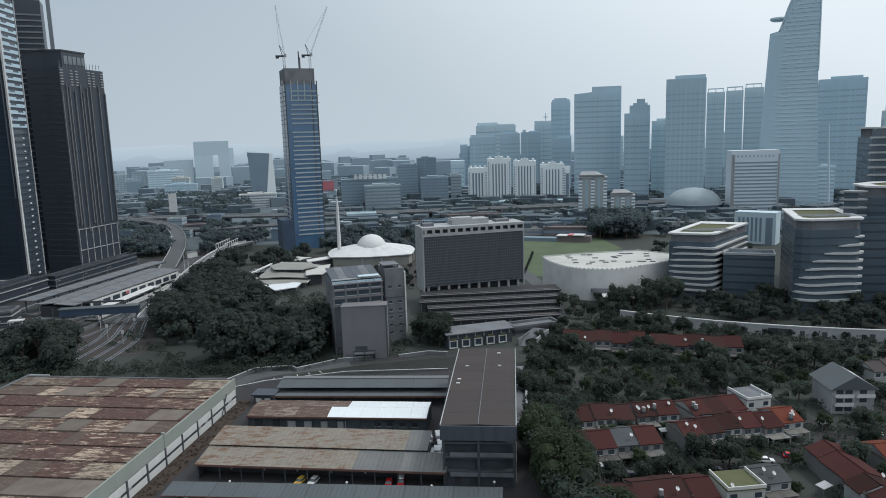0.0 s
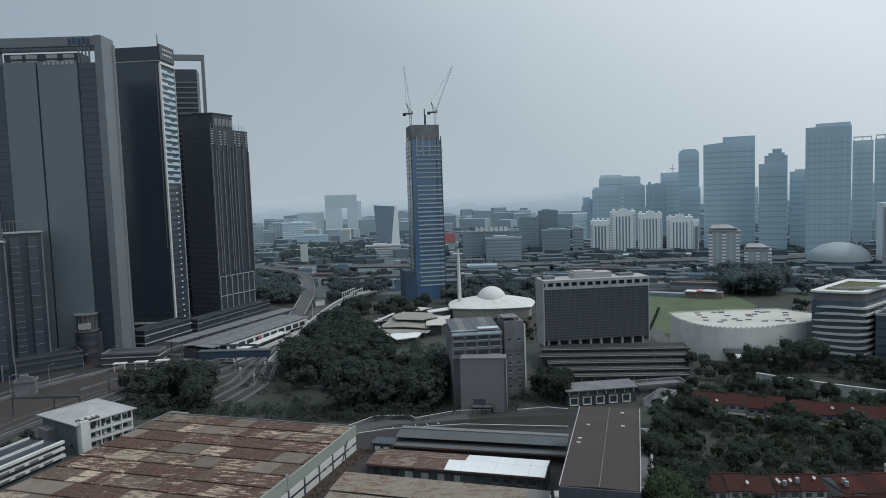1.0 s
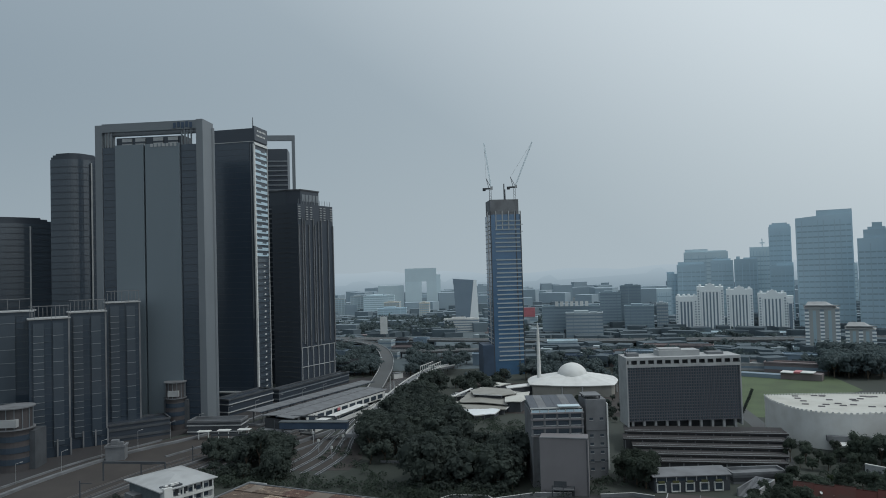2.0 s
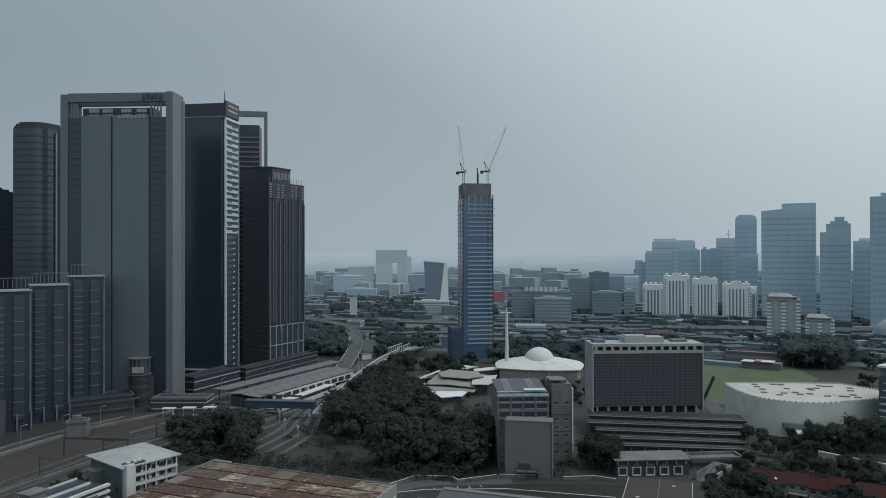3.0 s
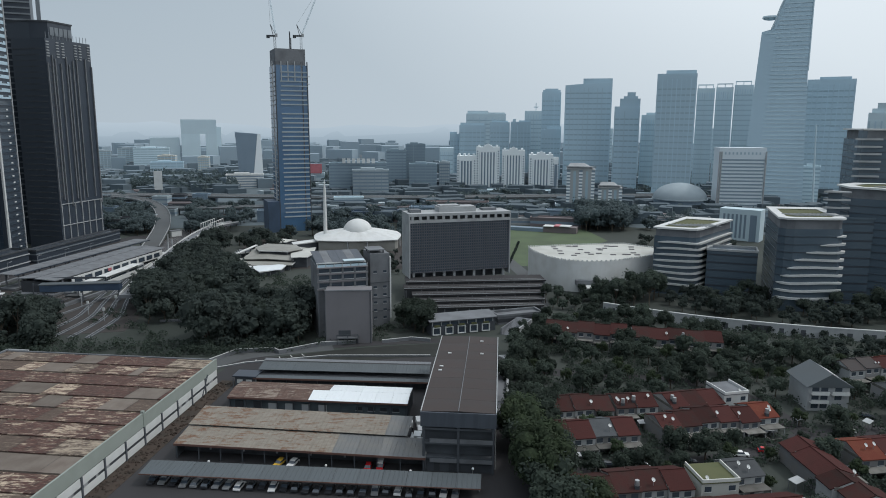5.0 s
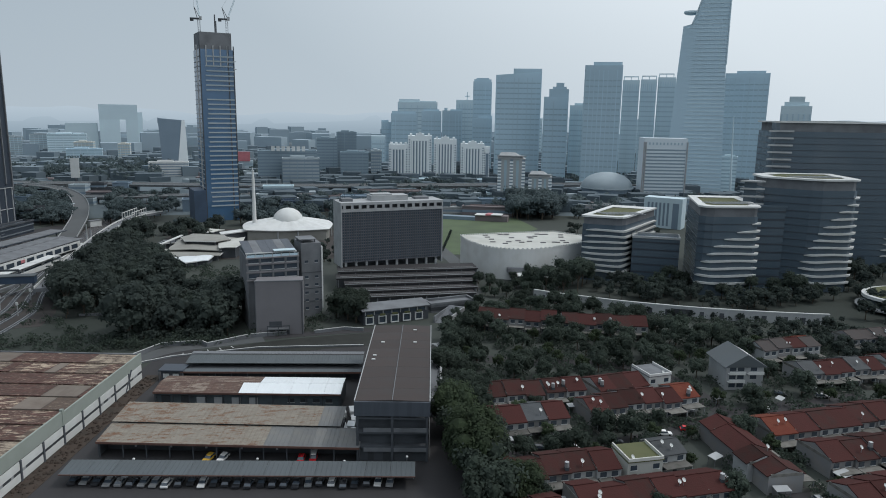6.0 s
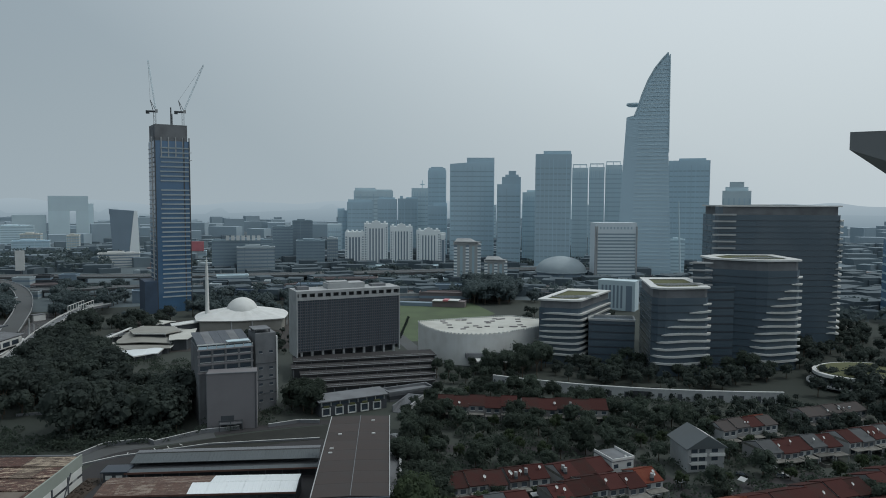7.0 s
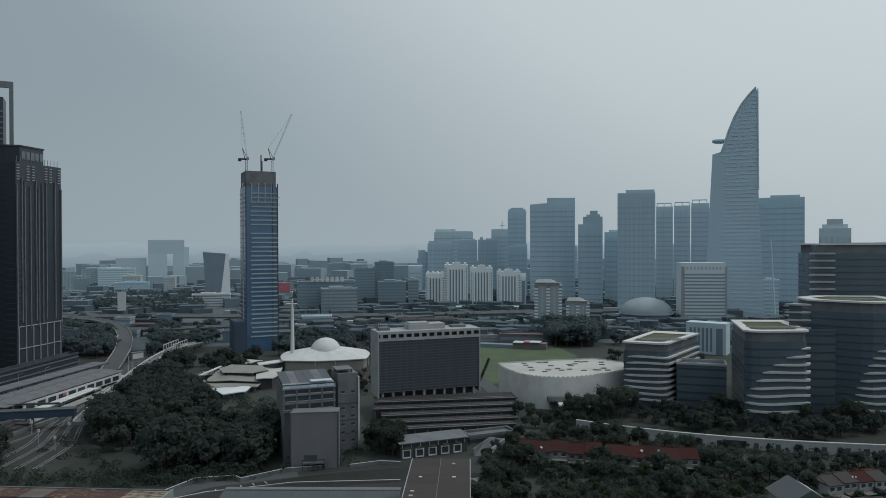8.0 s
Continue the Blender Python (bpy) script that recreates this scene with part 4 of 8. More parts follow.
strips(ob, "lid_post", boxes("lid_post", M["offwhite"], (-0.1, 0.1, -0.1, 0.1, 30.2, 32.4)), [(12, 1.4, 0), (20, 1.4, 0), (12, 4.6, 0), (20, 4.6, 0)])
m, w = front((-43.3, 278.5), (-24.4, 279.4))
an = thing("office_annex", "tall blank rendered wall block with a low balcony", "building", m)
part("wall", boxes("wall", M["beigegrey"], (0, w, 0, 9.0, 0, 22.3)), an)
part("coping", boxes("coping", M["concrete"], (-0.2, w + 0.2, -0.2, 0.8, 22.3, 22.7)), an)
strips(an, "side_strip", boxes("side_strip", M["concrete"], (-0.12, 0.12, -0.1, 0.0, 0, 22.3)), [(0.1, 0, 0), (w - 0.1, 0, 0)])
part("balcony_slab", boxes("balcony_slab", M["concrete"], (4.5, 13.5, -2.2, 0, 2.6, 3.0)), an)
strips(an, "balcony_post", boxes("balcony_post", M["dark_concrete"], (-0.15, 0.15, -2.1, -1.8, 0, 4.4)), [(4.7, 0, 0), (9, 0, 0), (13.3, 0, 0)])
part("balcony_rail", boxes("balcony_rail", M["dark_concrete"], (4.5, 13.5, -2.2, -2.0, 4.1, 4.4)), an)
part("stain_panel", boxes("stain_panel", M["dark_concrete"], (5.2, 10.2, -0.04, 0.0, 3.2, 5.6)), an, None, "weathered darker render panel")
strips(an, "door_recess", boxes("door_recess", M["black"], (0, 2.2, -0.05, 0.1, 0, 2.4)), [(5.2, 0, 0), (8.5, 0, 0), (11.0, 0, 0)])
part("drain_pipe", made("drain_pipe", lambda bm: tube(bm, (w - 0.5, -0.15, 0), (w - 0.5, -0.15, 22), 0.14), M["dark_concrete"]), an)
m, w = front((-26.6, 301.4), (-18.3, 304.2))
st = thing("stair_tower", "grey concrete stair tower with small windows", "building", m)
part("wall", boxes("wall", M["concrete"], (0, w, 0, 13, 0, 33.6)), st)
part("wall_edge", boxes("wall_edge", M["white"], (w, w + 0.6, -0.6, 5, 4, 32)), st, None, "white edge wall")
sw = boxes("window", M["dglass"], (0, 1.5, -0.08, 0.2, 0, 1.0))
sv = boxes("window_sill", M["offwhite"], (-0.1, 1.6, -0.25, -0.08, -0.2, 0))
for k in range(8):
    for x in (1.4, 5.8):
        if k < 4 or k % 2 == 0:
            q = part("window", sw, st, pose(x, 0, 4 + k * 3.5))
            part("window_sill", sv, q)
strips(st, "slab_edge", boxes("slab_edge", M["dark_concrete"], (-0.1, w + 0.1, -0.2, 0, 0, 0.3)), [(0, 0, z) for z in (7.5, 13.2, 20.5)])
part("cap_roof", boxes("cap_roof", M["concrete"], (-0.4, 7, 1, 10, 34.9, 35.3)), st)
strips(st, "cap_post", boxes("cap_post", M["dark_concrete"], (-0.25, 0.25, -0.25, 0.25, 33.6, 34.9)), [(0.5, 1.8, 0), (6.4, 1.8, 0), (0.5, 9.2, 0), (6.4, 9.2, 0)])

# ---- wide slab office ----
m, w = front((-11.5, 366.5), (44.4, 382.5))
sl = thing("slab_office", "wide concrete slab office with a dense window grid", "building", m)
part("wall", boxes("wall", M["oglass"], (0.4, w - 0.4, 0.7, 15.4, 11, 38)), sl)
strips(sl, "end_wall", boxes("end_wall", M["offwhite"], (0, 0.6, -0.4, 16, 8, 43)), [(0, 0, 0), (w - 0.6, 0, 0)])
part("top_beam", boxes("top_beam", M["offwhite"], (0.6, w - 0.6, -0.4, 16, 38, 39.5), (0.6, w - 0.6, -0.4, 16, 41.6, 43)), sl)
strips(sl, "top_post", boxes("top_post", M["offwhite"], (-0.7, 0.7, -0.3, 0.3, 39.5, 41.6)), [(2 + k * 4.3, 0, 0) for k in range(13)])
# near-black block: the recess's shade is in its colour
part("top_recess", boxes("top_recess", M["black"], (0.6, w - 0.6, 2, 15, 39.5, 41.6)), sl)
nr, nc = 18, 44
gsp = boxes("spandrel", M["gridgrey"], (0.6, w - 0.6, 0.1, 0.7, 0, 0.42))
strips(sl, "spandrel", gsp, [(0, 0, 10.8 + k * 27.2 / nr) for k in range(nr + 1)])
gmu = boxes("mullion", M["gridgrey"], (-0.17, 0.17, 0.0, 0.7, 11, 38))
strips(sl, "mullion", gmu, [(0.8 + (w - 1.6) * k / nc, 0, 0) for k in range(nc + 1)])
strips(sl, "pilotis", boxes("pilotis", M["offwhite"], (-0.6, 0.6, 1.5, 3, 6, 10.8)), [(3 + k * (w - 6) / 9, 0, 0) for k in range(10)])
# solid dark block stands for the shadow under the slab
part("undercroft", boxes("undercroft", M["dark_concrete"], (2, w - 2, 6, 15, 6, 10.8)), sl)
part("roof_plant", boxes("roof_plant", M["offwhite"], (18, 39, 4, 13, 43, 45.8), (19, 30, 5, 12, 45.8, 46.6)), sl)
part("roof_plant", boxes("roof_plant", M["concrete"], (2, 8, 5, 11, 43, 44.6)), sl)
part("roof_plant", boxes("roof_plant", M["concrete"], (44, 52, 6, 12, 43, 44.2)), sl)
part("antenna", made("antenna", lambda bm: [tube(bm, (x, 8, 43), (x, 8, 47.5), 0.12, n=5) for x in (2, 3, 4.4)], M["dark_concrete"]), sl)
# terraced parking decks before it
for k, (y0, y1, z) in enumerate(((357, 369, 8.2), (348, 357, 6.8), (340, 348, 5.4), (332, 340, 4.0), (325, 332, 2.8))):
    x0, x1 = -13 - k * 0.5 + max(0, k - 1) * 5, 62 - k * 1.5
    mm, ww = front((x0, y0 - 0.02 * k), (x1, y0 + 6))
    dk = thing("parking_deck", "dark terraced parking deck with a pale edge", "deck", mm, "terraced decks")
    part("slab", boxes("slab", M["asphalt"], (0, ww, 0, y1 - y0 + 2.0, z - 0.7, z)), dk)
    part("edge_beam", boxes("edge_beam", M["offwhite"], (0, ww, -0.15, 0, z + 0.1, z + 0.34)), dk)
    part("deck_line", boxes("deck_line", M["offwhite"], (2, ww - 2, 4.0, 4.25, z, z + 0.02)), dk)
    # solid near-black block stands for the shade below the deck
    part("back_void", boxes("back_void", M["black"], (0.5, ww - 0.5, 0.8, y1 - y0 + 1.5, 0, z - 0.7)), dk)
    strips(dk, "column", boxes("column", M["concrete"], (-0.25, 0.25, 0.2, 0.7, 0, z - 0.7)), [(1 + i * (ww - 2) / 9, 0, 0) for i in range(10)])
# gate building with white framed bays
m, w = front((0.5, 288.5), (29, 297.5))
gb = thing("gate_building", "low building with five white framed bays", "building", m)
part("wall", boxes("wall", M["dark_concrete"], (0, w, 0.5, 9, 0, 6.2)), gb)
fr = boxes("bay_frame", M["white"], (0, 3.6, -0.4, 0.6, 0.3, 0.6), (0, 3.6, -0.4, 0.6, 3.45, 3.75), (0, 0.3, -0.4, 0.6, 0.6, 3.45), (3.3, 3.6, -0.4, 0.6, 0.6, 3.45))
strips(gb, "bay_frame", fr, [(0.6 + k * 5.7, 0, 0) for k in range(5)])
strips(gb, "bay_pane", boxes("bay_pane", M["dglass"], (0.4, 3.2, 0.3, 0.48, 0.7, 3.4)), [(0.6 + k * 5.7, 0, 0) for k in range(5)])
strips(gb, "upper_window", boxes("upper_window", M["dglass"], (0, 3.0, 0.3, 0.48, 4.5, 5.6)), [(1.0 + k * 4.0, 0, 0) for k in range(7)])
part("canopy", made("canopy", lambda bm: box(bm, -1, w + 0.5, -0.6, 9.5, 0, 0.35), M["concrete"]), gb, pose(0, 0, 6.3, 5, 0, 0))
strips(gb, "upper_frame", boxes("upper_frame", M["offwhite"], (0, 0.25, -0.1, 0.5, 4.4, 6.2)), [(0.4 + k * 4.0, 0, 0) for k in range(8)])
strips(gb, "planter", boxes("planter", M["olive"], (0, 2.4, -0.6, 0.2, 3.9, 4.7)), [(1.2 + k * 5.7, 0, 0) for k in range(5)])
block("bay_building", "low white row with dark openings beside the stairs", "building", (31, 306), (52, 313), 8, 3.6, M["concrete"], M["black"], 1, 0.45, 0.1, plant=0)
stairs = thing("outdoor_stair", "broad pale outdoor stair on the slope", "stairs", pose(31, 291, 0, 0, 0, -28))
sd = boxes("step", M["concrete"], (0, 7, 0, 1.0, -0.4, 0.14))
strips(stairs, "step", sd, [(0, k * 0.9, 0.14 + k * 0.17) for k in range(20)])
part("flank", boxes("flank", M["concrete"], (-0.5, 0, 0, 18, 0, 3.0)), stairs)
part("flank", boxes("flank", M["offwhite"], (7, 7.5, 0, 18, 0, 3.6)), stairs)
ramp = thing("outdoor_stair", "narrow pale stair turning beside the brown-roofed depot", "stairs", pose(27, 262, 0, 0, 0, 10))
sd2 = boxes("step", M["offwhite"], (0, 4.5, 0, 0.8, -0.4, 0.14))
for k in range(12):
    part("step", sd2, ramp, pose(k * 0.35, -k * 1.5, 0.2 + 0.1 * k, 0, 0, -8 * k))

# ---- white arena ----
outline = [p[:2] for p in smooth_line([(59.2, 413), (59.8, 403), (62.4, 392), (66.5, 381), (72, 373.5), (80, 369.3), (90, 368), (101, 371), (112, 377), (126, 386), (133, 397)], 4)] + [(135, 410), (120, 425), (88, 420)]
cx, cy = 95, 397
ar = thing("arena", "large white sports hall with a scalloped parapet", "hall")
part("wall", made("wall", lambda bm: prism(bm, outline, 0, 17.2), M["white"]), ar)
part("roof", made("roof", lambda bm: prism(bm, [(cx + (x - cx) * 0.985, cy + (y - cy) * 0.985) for x, y in outline], 17.2, 17.5), M["paleroof"]), ar)
sc = boxes("parapet_tooth", M["white"], (-0.45, 0.45, -0.2, 0.2, 17.2, 18.1))
per = outline[:41] + outline[41:] + outline[:1]
for (xa, ya), (xb, yb) in zip(per, per[1:]):
    nn = max(1, int(math.dist((xa, ya), (xb, yb)) / 1.5))
    for j in range(nn):
        t_ = j / nn
        part("parapet_tooth", sc, ar, pose(xa + (xb - xa) * t_, ya + (yb - ya) * t_, 0, 0, 0, math.degrees(math.atan2(yb - ya, xb - xa))))
hv = boxes("roof_vent", M["beigegrey"], (-1.5, 1.5, -0.5, 0.5, 0, 0.5))
rnd = random.Random(5)
strips(ar, "roof_vent", hv, [(rnd.uniform(74, 122), rnd.uniform(382, 416), 17.5) for k in range(26)])
part("entrance_canopy", boxes("entrance_canopy", M["white"], (80, 97, 358.5, 368, 4.0, 4.7)), ar, None, "white entrance canopy")
part("entrance", boxes("entrance", M["dglass"], (81.5, 95.5, 361, 368, 0, 4.0)), ar, None, "dark glazed entrance")
part("entrance_recess", boxes("entrance_recess", M["concrete"], (79, 98, 366, 369, 4.7, 7.2)), ar)

# ---- mosque ----
mq = thing("mosque", "white mosque with a dome, tent-like roof and slim minaret", "mosque", pose(-54, 511.5, 0, 0, 0, 4))
def tent(bm):
    n, rr = 72, [1.0, 0.84, 0.62, 0.42, 0.26]
    rows = []
    for r in rr:
        row = []
        for k in range(n):
            a = k * math.tau / n
            e = 1 / max(abs(math.cos(a)) ** 1.6, abs(math.sin(a)) ** 1.6, 0.4) ** 0.45
            fold = 0.10 * (1 if k % 4 < 2 else -1) * r * (1 - r) * 4
            row.append(bm.verts.new((32 * r * e * math.cos(a), 23 * r * e * math.sin(a), 8.4 + fold + 0.45 * math.cos(2 * a) * r ** 3 + 7.2 * (1 - r) ** 0.9)))
        rows.append(row)
    for a, b in zip(rows, rows[1:]):
        for k in range(n):
            bm.faces.new((a[k], a[(k + 1) % n], b[(k + 1) % n], b[k]))
    low = [bm.verts.new((v.co.x * 0.985, v.co.y * 0.985, v.co.z - 0.7)) for v in rows[0]]
    for k in range(n):
        bm.faces.new((rows[0][k], low[k], low[(k + 1) % n], rows[0][(k + 1) % n]))
    bm.faces.new(low)
    bm.faces.new(rows[-1])
part("roof", made("roof", tent, M["white"]), mq)
def half_dome(r, zc, squash=1.0):
    def fill(bm):
        n, mrow = 36, 10
        rows = [[bm.verts.new((r * math.cos(radians(90 * j / mrow)) * math.cos(k * math.tau / n), r * math.cos(radians(90 * j / mrow)) * math.sin(k * math.tau / n), zc + squash * r * math.sin(radians(90 * j / mrow)))) for k in range(n)] for j in range(mrow)]
        top = bm.verts.new((0, 0, zc + squash * r))
        for a, b in zip(rows, rows[1:]):
            for k in range(n):
                bm.faces.new((a[k], a[(k + 1) % n], b[(k + 1) % n], b[k]))
        for k in range(n):
            bm.faces.new((rows[-1][k], rows[-1][(k + 1) % n], top))
    return fill
def smooth(data):
    data.polygons.foreach_set("use_smooth", [True] * len(data.polygons))
    return data
part("dome", smooth(made("dome", half_dome(11.0, 11.0, 0.91), M["white"])), mq)
def ring_wall(bm):
    pts = []
    for k in range(72):
        a = k * math.tau / 72
        e = 0.93 / max(abs(math.cos(a)) ** 1.6, abs(math.sin(a)) ** 1.6, 0.4) ** 0.45
        pts.append((32 * e * math.cos(a), 23 * e * math.sin(a)))
    prism(bm, pts, 0, 7.6)
part("wall", made("wall", ring_wall, M["greytan"]), mq, None, "pale beige outer wall under the roof rim")
strips(mq, "column", made("column", lambda bm: tube(bm, (0, 0, 0), (0, 0, 8), 0.5), M["offwhite"]), [(31 * math.cos(a * 0.45), 22.3 * math.sin(a * 0.45), 0) for a in range(14)])
mn = part("minaret", made("minaret", lambda bm: (tube(bm, (-23.6, -1.8, 0), (-23.6, -1.8, 9), 2.2, 1.8, 12), tube(bm, (-23.6, -1.8, 9), (-23.6, -1.8, 42), 1.5, 1.0, 12)), M["white"]), mq)
part("spire", made("spire", lambda bm: tube(bm, (-23.6, -1.8, 42), (-23.6, -1.8, 50.5), 1.0, 0.08, 10), M["white"]), mn)
# low folded roofs beside the mosque: (label, roof plan, eave height, rise, material, apex)
FOLDS = (
    ("wide faceted grey-beige roof beside the mosque", [(-120, 451), (-121, 475.5), (-107.7, 484), (-83, 476.5), (-75.4, 449.6), (-87.8, 433), (-119.4, 436)], 5.0, 3.4, "greytan", (-113, 472)),
    ("upper grey-beige roof slab over the faceted roof", [(-117, 459), (-112, 474), (-92, 469), (-84, 452), (-92, 444), (-112, 447)], 8.6, 0.7, "greytan", (-102, 458)),
    ("flat grey roof slab beside the mosque", [(-129.4, 439), (-122.7, 446), (-85.6, 437), (-86.2, 425), (-123.8, 421.6)], 3.6, 0.5, "greytan", (-105, 433)),
    ("white angular canopy roof beside the mosque", [(-93, 456.6), (-78.1, 468.6), (-76, 446), (-78.1, 433), (-87.8, 431.5)], 7.0, 0.9, "paleroof", (-82, 452)),
    ("crumpled white tent roof at the edge of the trees", [(-111.7, 421), (-100, 426), (-89.5, 429), (-90, 412), (-96, 409), (-101.4, 405)], 3.4, 1.1, "whiteroof", (-97, 417)),
    ("white link roof running to the mosque", [(-99.2, 491.4), (-84.1, 505.5), (-78, 498), (-96.3, 482.2)], 6.6, 0.8, "white", (-89, 494)),
    ("small white folded roof among the trees", [(-112, 492), (-104, 496), (-98, 505), (-112, 506)], 6.0, 1.8, "beige", (-107, 500)),
    ("low grey roof beside the mosque", [(-134, 462), (-123, 470), (-121, 480), (-133, 478)], 3.5, 1.2, "concrete", (-128, 472)),
)
for lab, plan, z, rise, mt, apex in FOLDS:
    cn = thing("canopy", lab, "canopy", pose(apex[0], apex[1], 0), "mosque canopies")
    loc = [(x - apex[0], y - apex[1]) for x, y in plan]
    def shell(bm):
        # alternate ridges and valleys running down from the apex
        ring, n = [], len(loc)
        for i, (x, y) in enumerate(loc):
            x2, y2 = loc[(i + 1) % n]
            ring += [(x, y, z), ((x + x2) / 2, (y + y2) / 2, z + 0.22 * rise)]
        top = bm.verts.new((0, 0, z + rise))
        hi_, lo_ = [bm.verts.new(p) for p in ring], [bm.verts.new((p[0], p[1], p[2] - 0.45)) for p in ring]
        for i in range(len(ring)):
            j = (i + 1) % len(ring)
            bm.faces.new((hi_[i], hi_[j], top)), bm.faces.new((lo_[i], lo_[j], hi_[j], hi_[i]))
        bm.faces.new(lo_[::-1])
    part("roof", made("roof", shell, M[mt]), cn)
    part("wall", made("wall", lambda bm: prism(bm, [(x * 0.86, y * 0.86) for x, y in loc], 0, z - 0.45), M["dark_concrete"]), cn)
    strips(cn, "post", boxes("post", M["concrete"], (-0.2, 0.2, -0.2, 0.2, 0, z - 0.4)), [(x * 0.94, y * 0.94, 0) for x, y in loc])
    for (x, y), (x2, y2) in list(zip(loc, loc[1:] + loc[:1]))[::2]:
        mm, ww = front((x, y), (x2, y2))
        part("eave_edge", boxes("eave_edge", M["white"], (0, ww, -0.25, 0.05, z - 0.5, z + 0.12)), cn, mm)
beam = thing("canopy", "long thin white sloping canopy edge beside the mosque", "canopy", front((-128.4, 436), (-121.5, 481))[0], "mosque canopies")
part("roof", boxes("roof", M["white"], (0, 45.5, -0.9, 0.9, 6.0, 6.6)), beam)
strips(beam, "post", boxes("post", M["concrete"], (-0.2, 0.2, -0.2, 0.2, 0, 6)), [(2 + k * 8.2, 0, 0) for k in range(6)])

# ---- offices with white wavy floor bands ----
def banded(label, body, path, h, storeys, lo, start, tall, extra=None):
    """body: plan; path: the line, left to right, along which the white bands run; start(k): where band k begins, 0 to 1."""
    t = thing("office_building", label, "building", group="white-banded offices")
    part("glass_body", made("glass_body", lambda bm: prism(bm, body, 0, h), M["oglass"]), t)
    line = [Vector(p[:2]) for p in smooth_line(path, 8)]
    n = len(line)
    c = sum((Vector(p) for p in body), Vector((0, 0))) / len(body)
    sh = (h - lo) / storeys
    sill = [tuple(Vector(p) + (Vector(p) - c).normalized() * 0.25) for p in body]
    sd = made("sill_line", lambda bm: prism(bm, sill, 0, 0.3), M["slate"])
    for k in range(storeys):
        part("sill_line", sd, t, pose(0, 0, lo + sh * k))
        s0 = start(k / max(1, storeys - 1))
        def fill(bm):
            rows = []
            for i in range(n):
                s = i / (n - 1)
                if s < s0 - 1e-6:
                    continue
                a, b = line[max(i - 1, 0)], line[min(i + 1, n - 1)]
                d = (b - a).normalized()
                o = Vector((d.y, -d.x))
                grow = min(1.0, 0.25 + (s - s0) / 0.16)
                wd = 0.2 + 1.15 * grow
                th = 0.2 + 0.85 * grow
                p = line[i]
                dz = 0.22 * math.sin(s * 9 + k * 0.8)
                rows.append([bm.verts.new((*q, z + dz)) for q, z in ((p - o * 0.3, 0), (p + o * wd, 0.1), (p + o * (wd + 0.15), th), (p - o * 0.3, th))])
            for a, b in zip(rows, rows[1:]):
                for j in range(4):
                    bm.faces.new((a[j], a[(j + 1) % 4], b[(j + 1) % 4], b[j]))
            if len(rows) > 1:
                bm.faces.new(rows[0]), bm.faces.new(rows[-1][::-1])
        part("floor_band", made("floor_band", fill, M["white"]), t, pose(0, 0, lo + sh * k - 0.3))
    ins = [tuple(c + (Vector(p) - c) * 0.965) for p in body]
    part("top_storey", made("top_storey", lambda bm: prism(bm, ins, h, h + tall), M["concrete"]), t)
    rim = [tuple(Vector(p) + (Vector(p) - c).normalized() * 1.0) for p in body]
    rin = [tuple(c + (Vector(p) - c) * 0.74) for p in body]
    def roof(bm):
        q = len(rim)
        top, bot, inn = [[bm.verts.new((x, y, z)) for x, y in pl] for pl, z in ((rim, h + tall + 0.9), (rim, h + tall), (rin, h + tall + 0.9))]
        for i in range(q):
            j = (i + 1) % q
            bm.faces.new((top[i], top[j], inn[j], inn[i])), bm.faces.new((bot[i], bot[j], top[j], top[i]))
        bm.faces.new(bot)
    part("roof_rim", made("roof_rim", roof, M["white"]), t, None, "white roof rim")
    part("roof_garden", made("roof_garden", lambda bm: prism(bm, rin, h + tall + 0.1, h + tall + 0.6), M["olive"]), t, None, "green planted roof")
    beam = boxes("pergola_beam", M["offwhite"], (-0.2, 0.2, -5, 5, 0, 0.3))
    for k in range(12):
        part("pergola_beam", beam, t, pose(c.x - 9 + k * 2.0, c.y - 3, h + tall + 1.0, 0, 0, 20))
    return t


banded("eight-storey office with white floor bands and roof garden", [(121.3, 370), (123.5, 367.8), (137, 361.6), (140.6, 361.2), (143.4, 362.8), (175.5, 398.5), (153, 410.8)], [(121, 370), (124, 367.2), (131, 364), (137.5, 361.2), (141, 361), (144.2, 363.4), (158, 378.5), (174.5, 397.4)], 31.5, 8, 5.5, lambda s: 0.02 if s < 0.5 else 0.16 * (s - 0.4), 4.0)
banded("ten-storey office with white floor bands and roof garden", [(170.6, 334.5), (172.5, 331), (176, 329.4), (198, 329), (200.6, 331), (212, 373), (185, 377)], [(170.4, 334), (173, 330.4), (179, 329), (189, 328.8), (198.4, 328.8), (200.9, 331)], 41.0, 9, 6.5, lambda s: 0.74 * s ** 1.7, 4.6)
banded("tall office with wedge-shaped white floor bands", [(214, 350), (224, 341), (231, 335), (236, 332.6), (253.5, 332.8), (256.6, 335), (264, 369), (232, 374), (217, 366)], [(228.6, 337), (232.5, 333.6), (238, 332.2), (246, 332.2), (253.8, 332.6), (257, 335.2)], 54, 13, 5, lambda s: 0.8 * s ** 1.8, 5.0)
banded("tallest office with white floor bands at its ends", [(241, 388), (262, 383), (314, 375.5), (325, 408), (252, 425)], [(306, 376.5), (312, 375.5), (314.5, 375.5), (318, 386), (323, 400)], 83, 20, 10, lambda s: 0.08 + 0.25 * s, 5)
lb = thing("side_balconies", "stack of white balcony ledges on the office end", "balcony", pose(0, 0, 0))
ld = made("balcony_ledge", lambda bm: prism(bm, [(236.5, 388), (250, 384.5), (250, 387), (240, 390)], 0, 1.0), M["offwhite"])
for k in range(7):
    part("balcony_ledge", ld, lb, pose(0, 0, 58 + 4.1 * k))
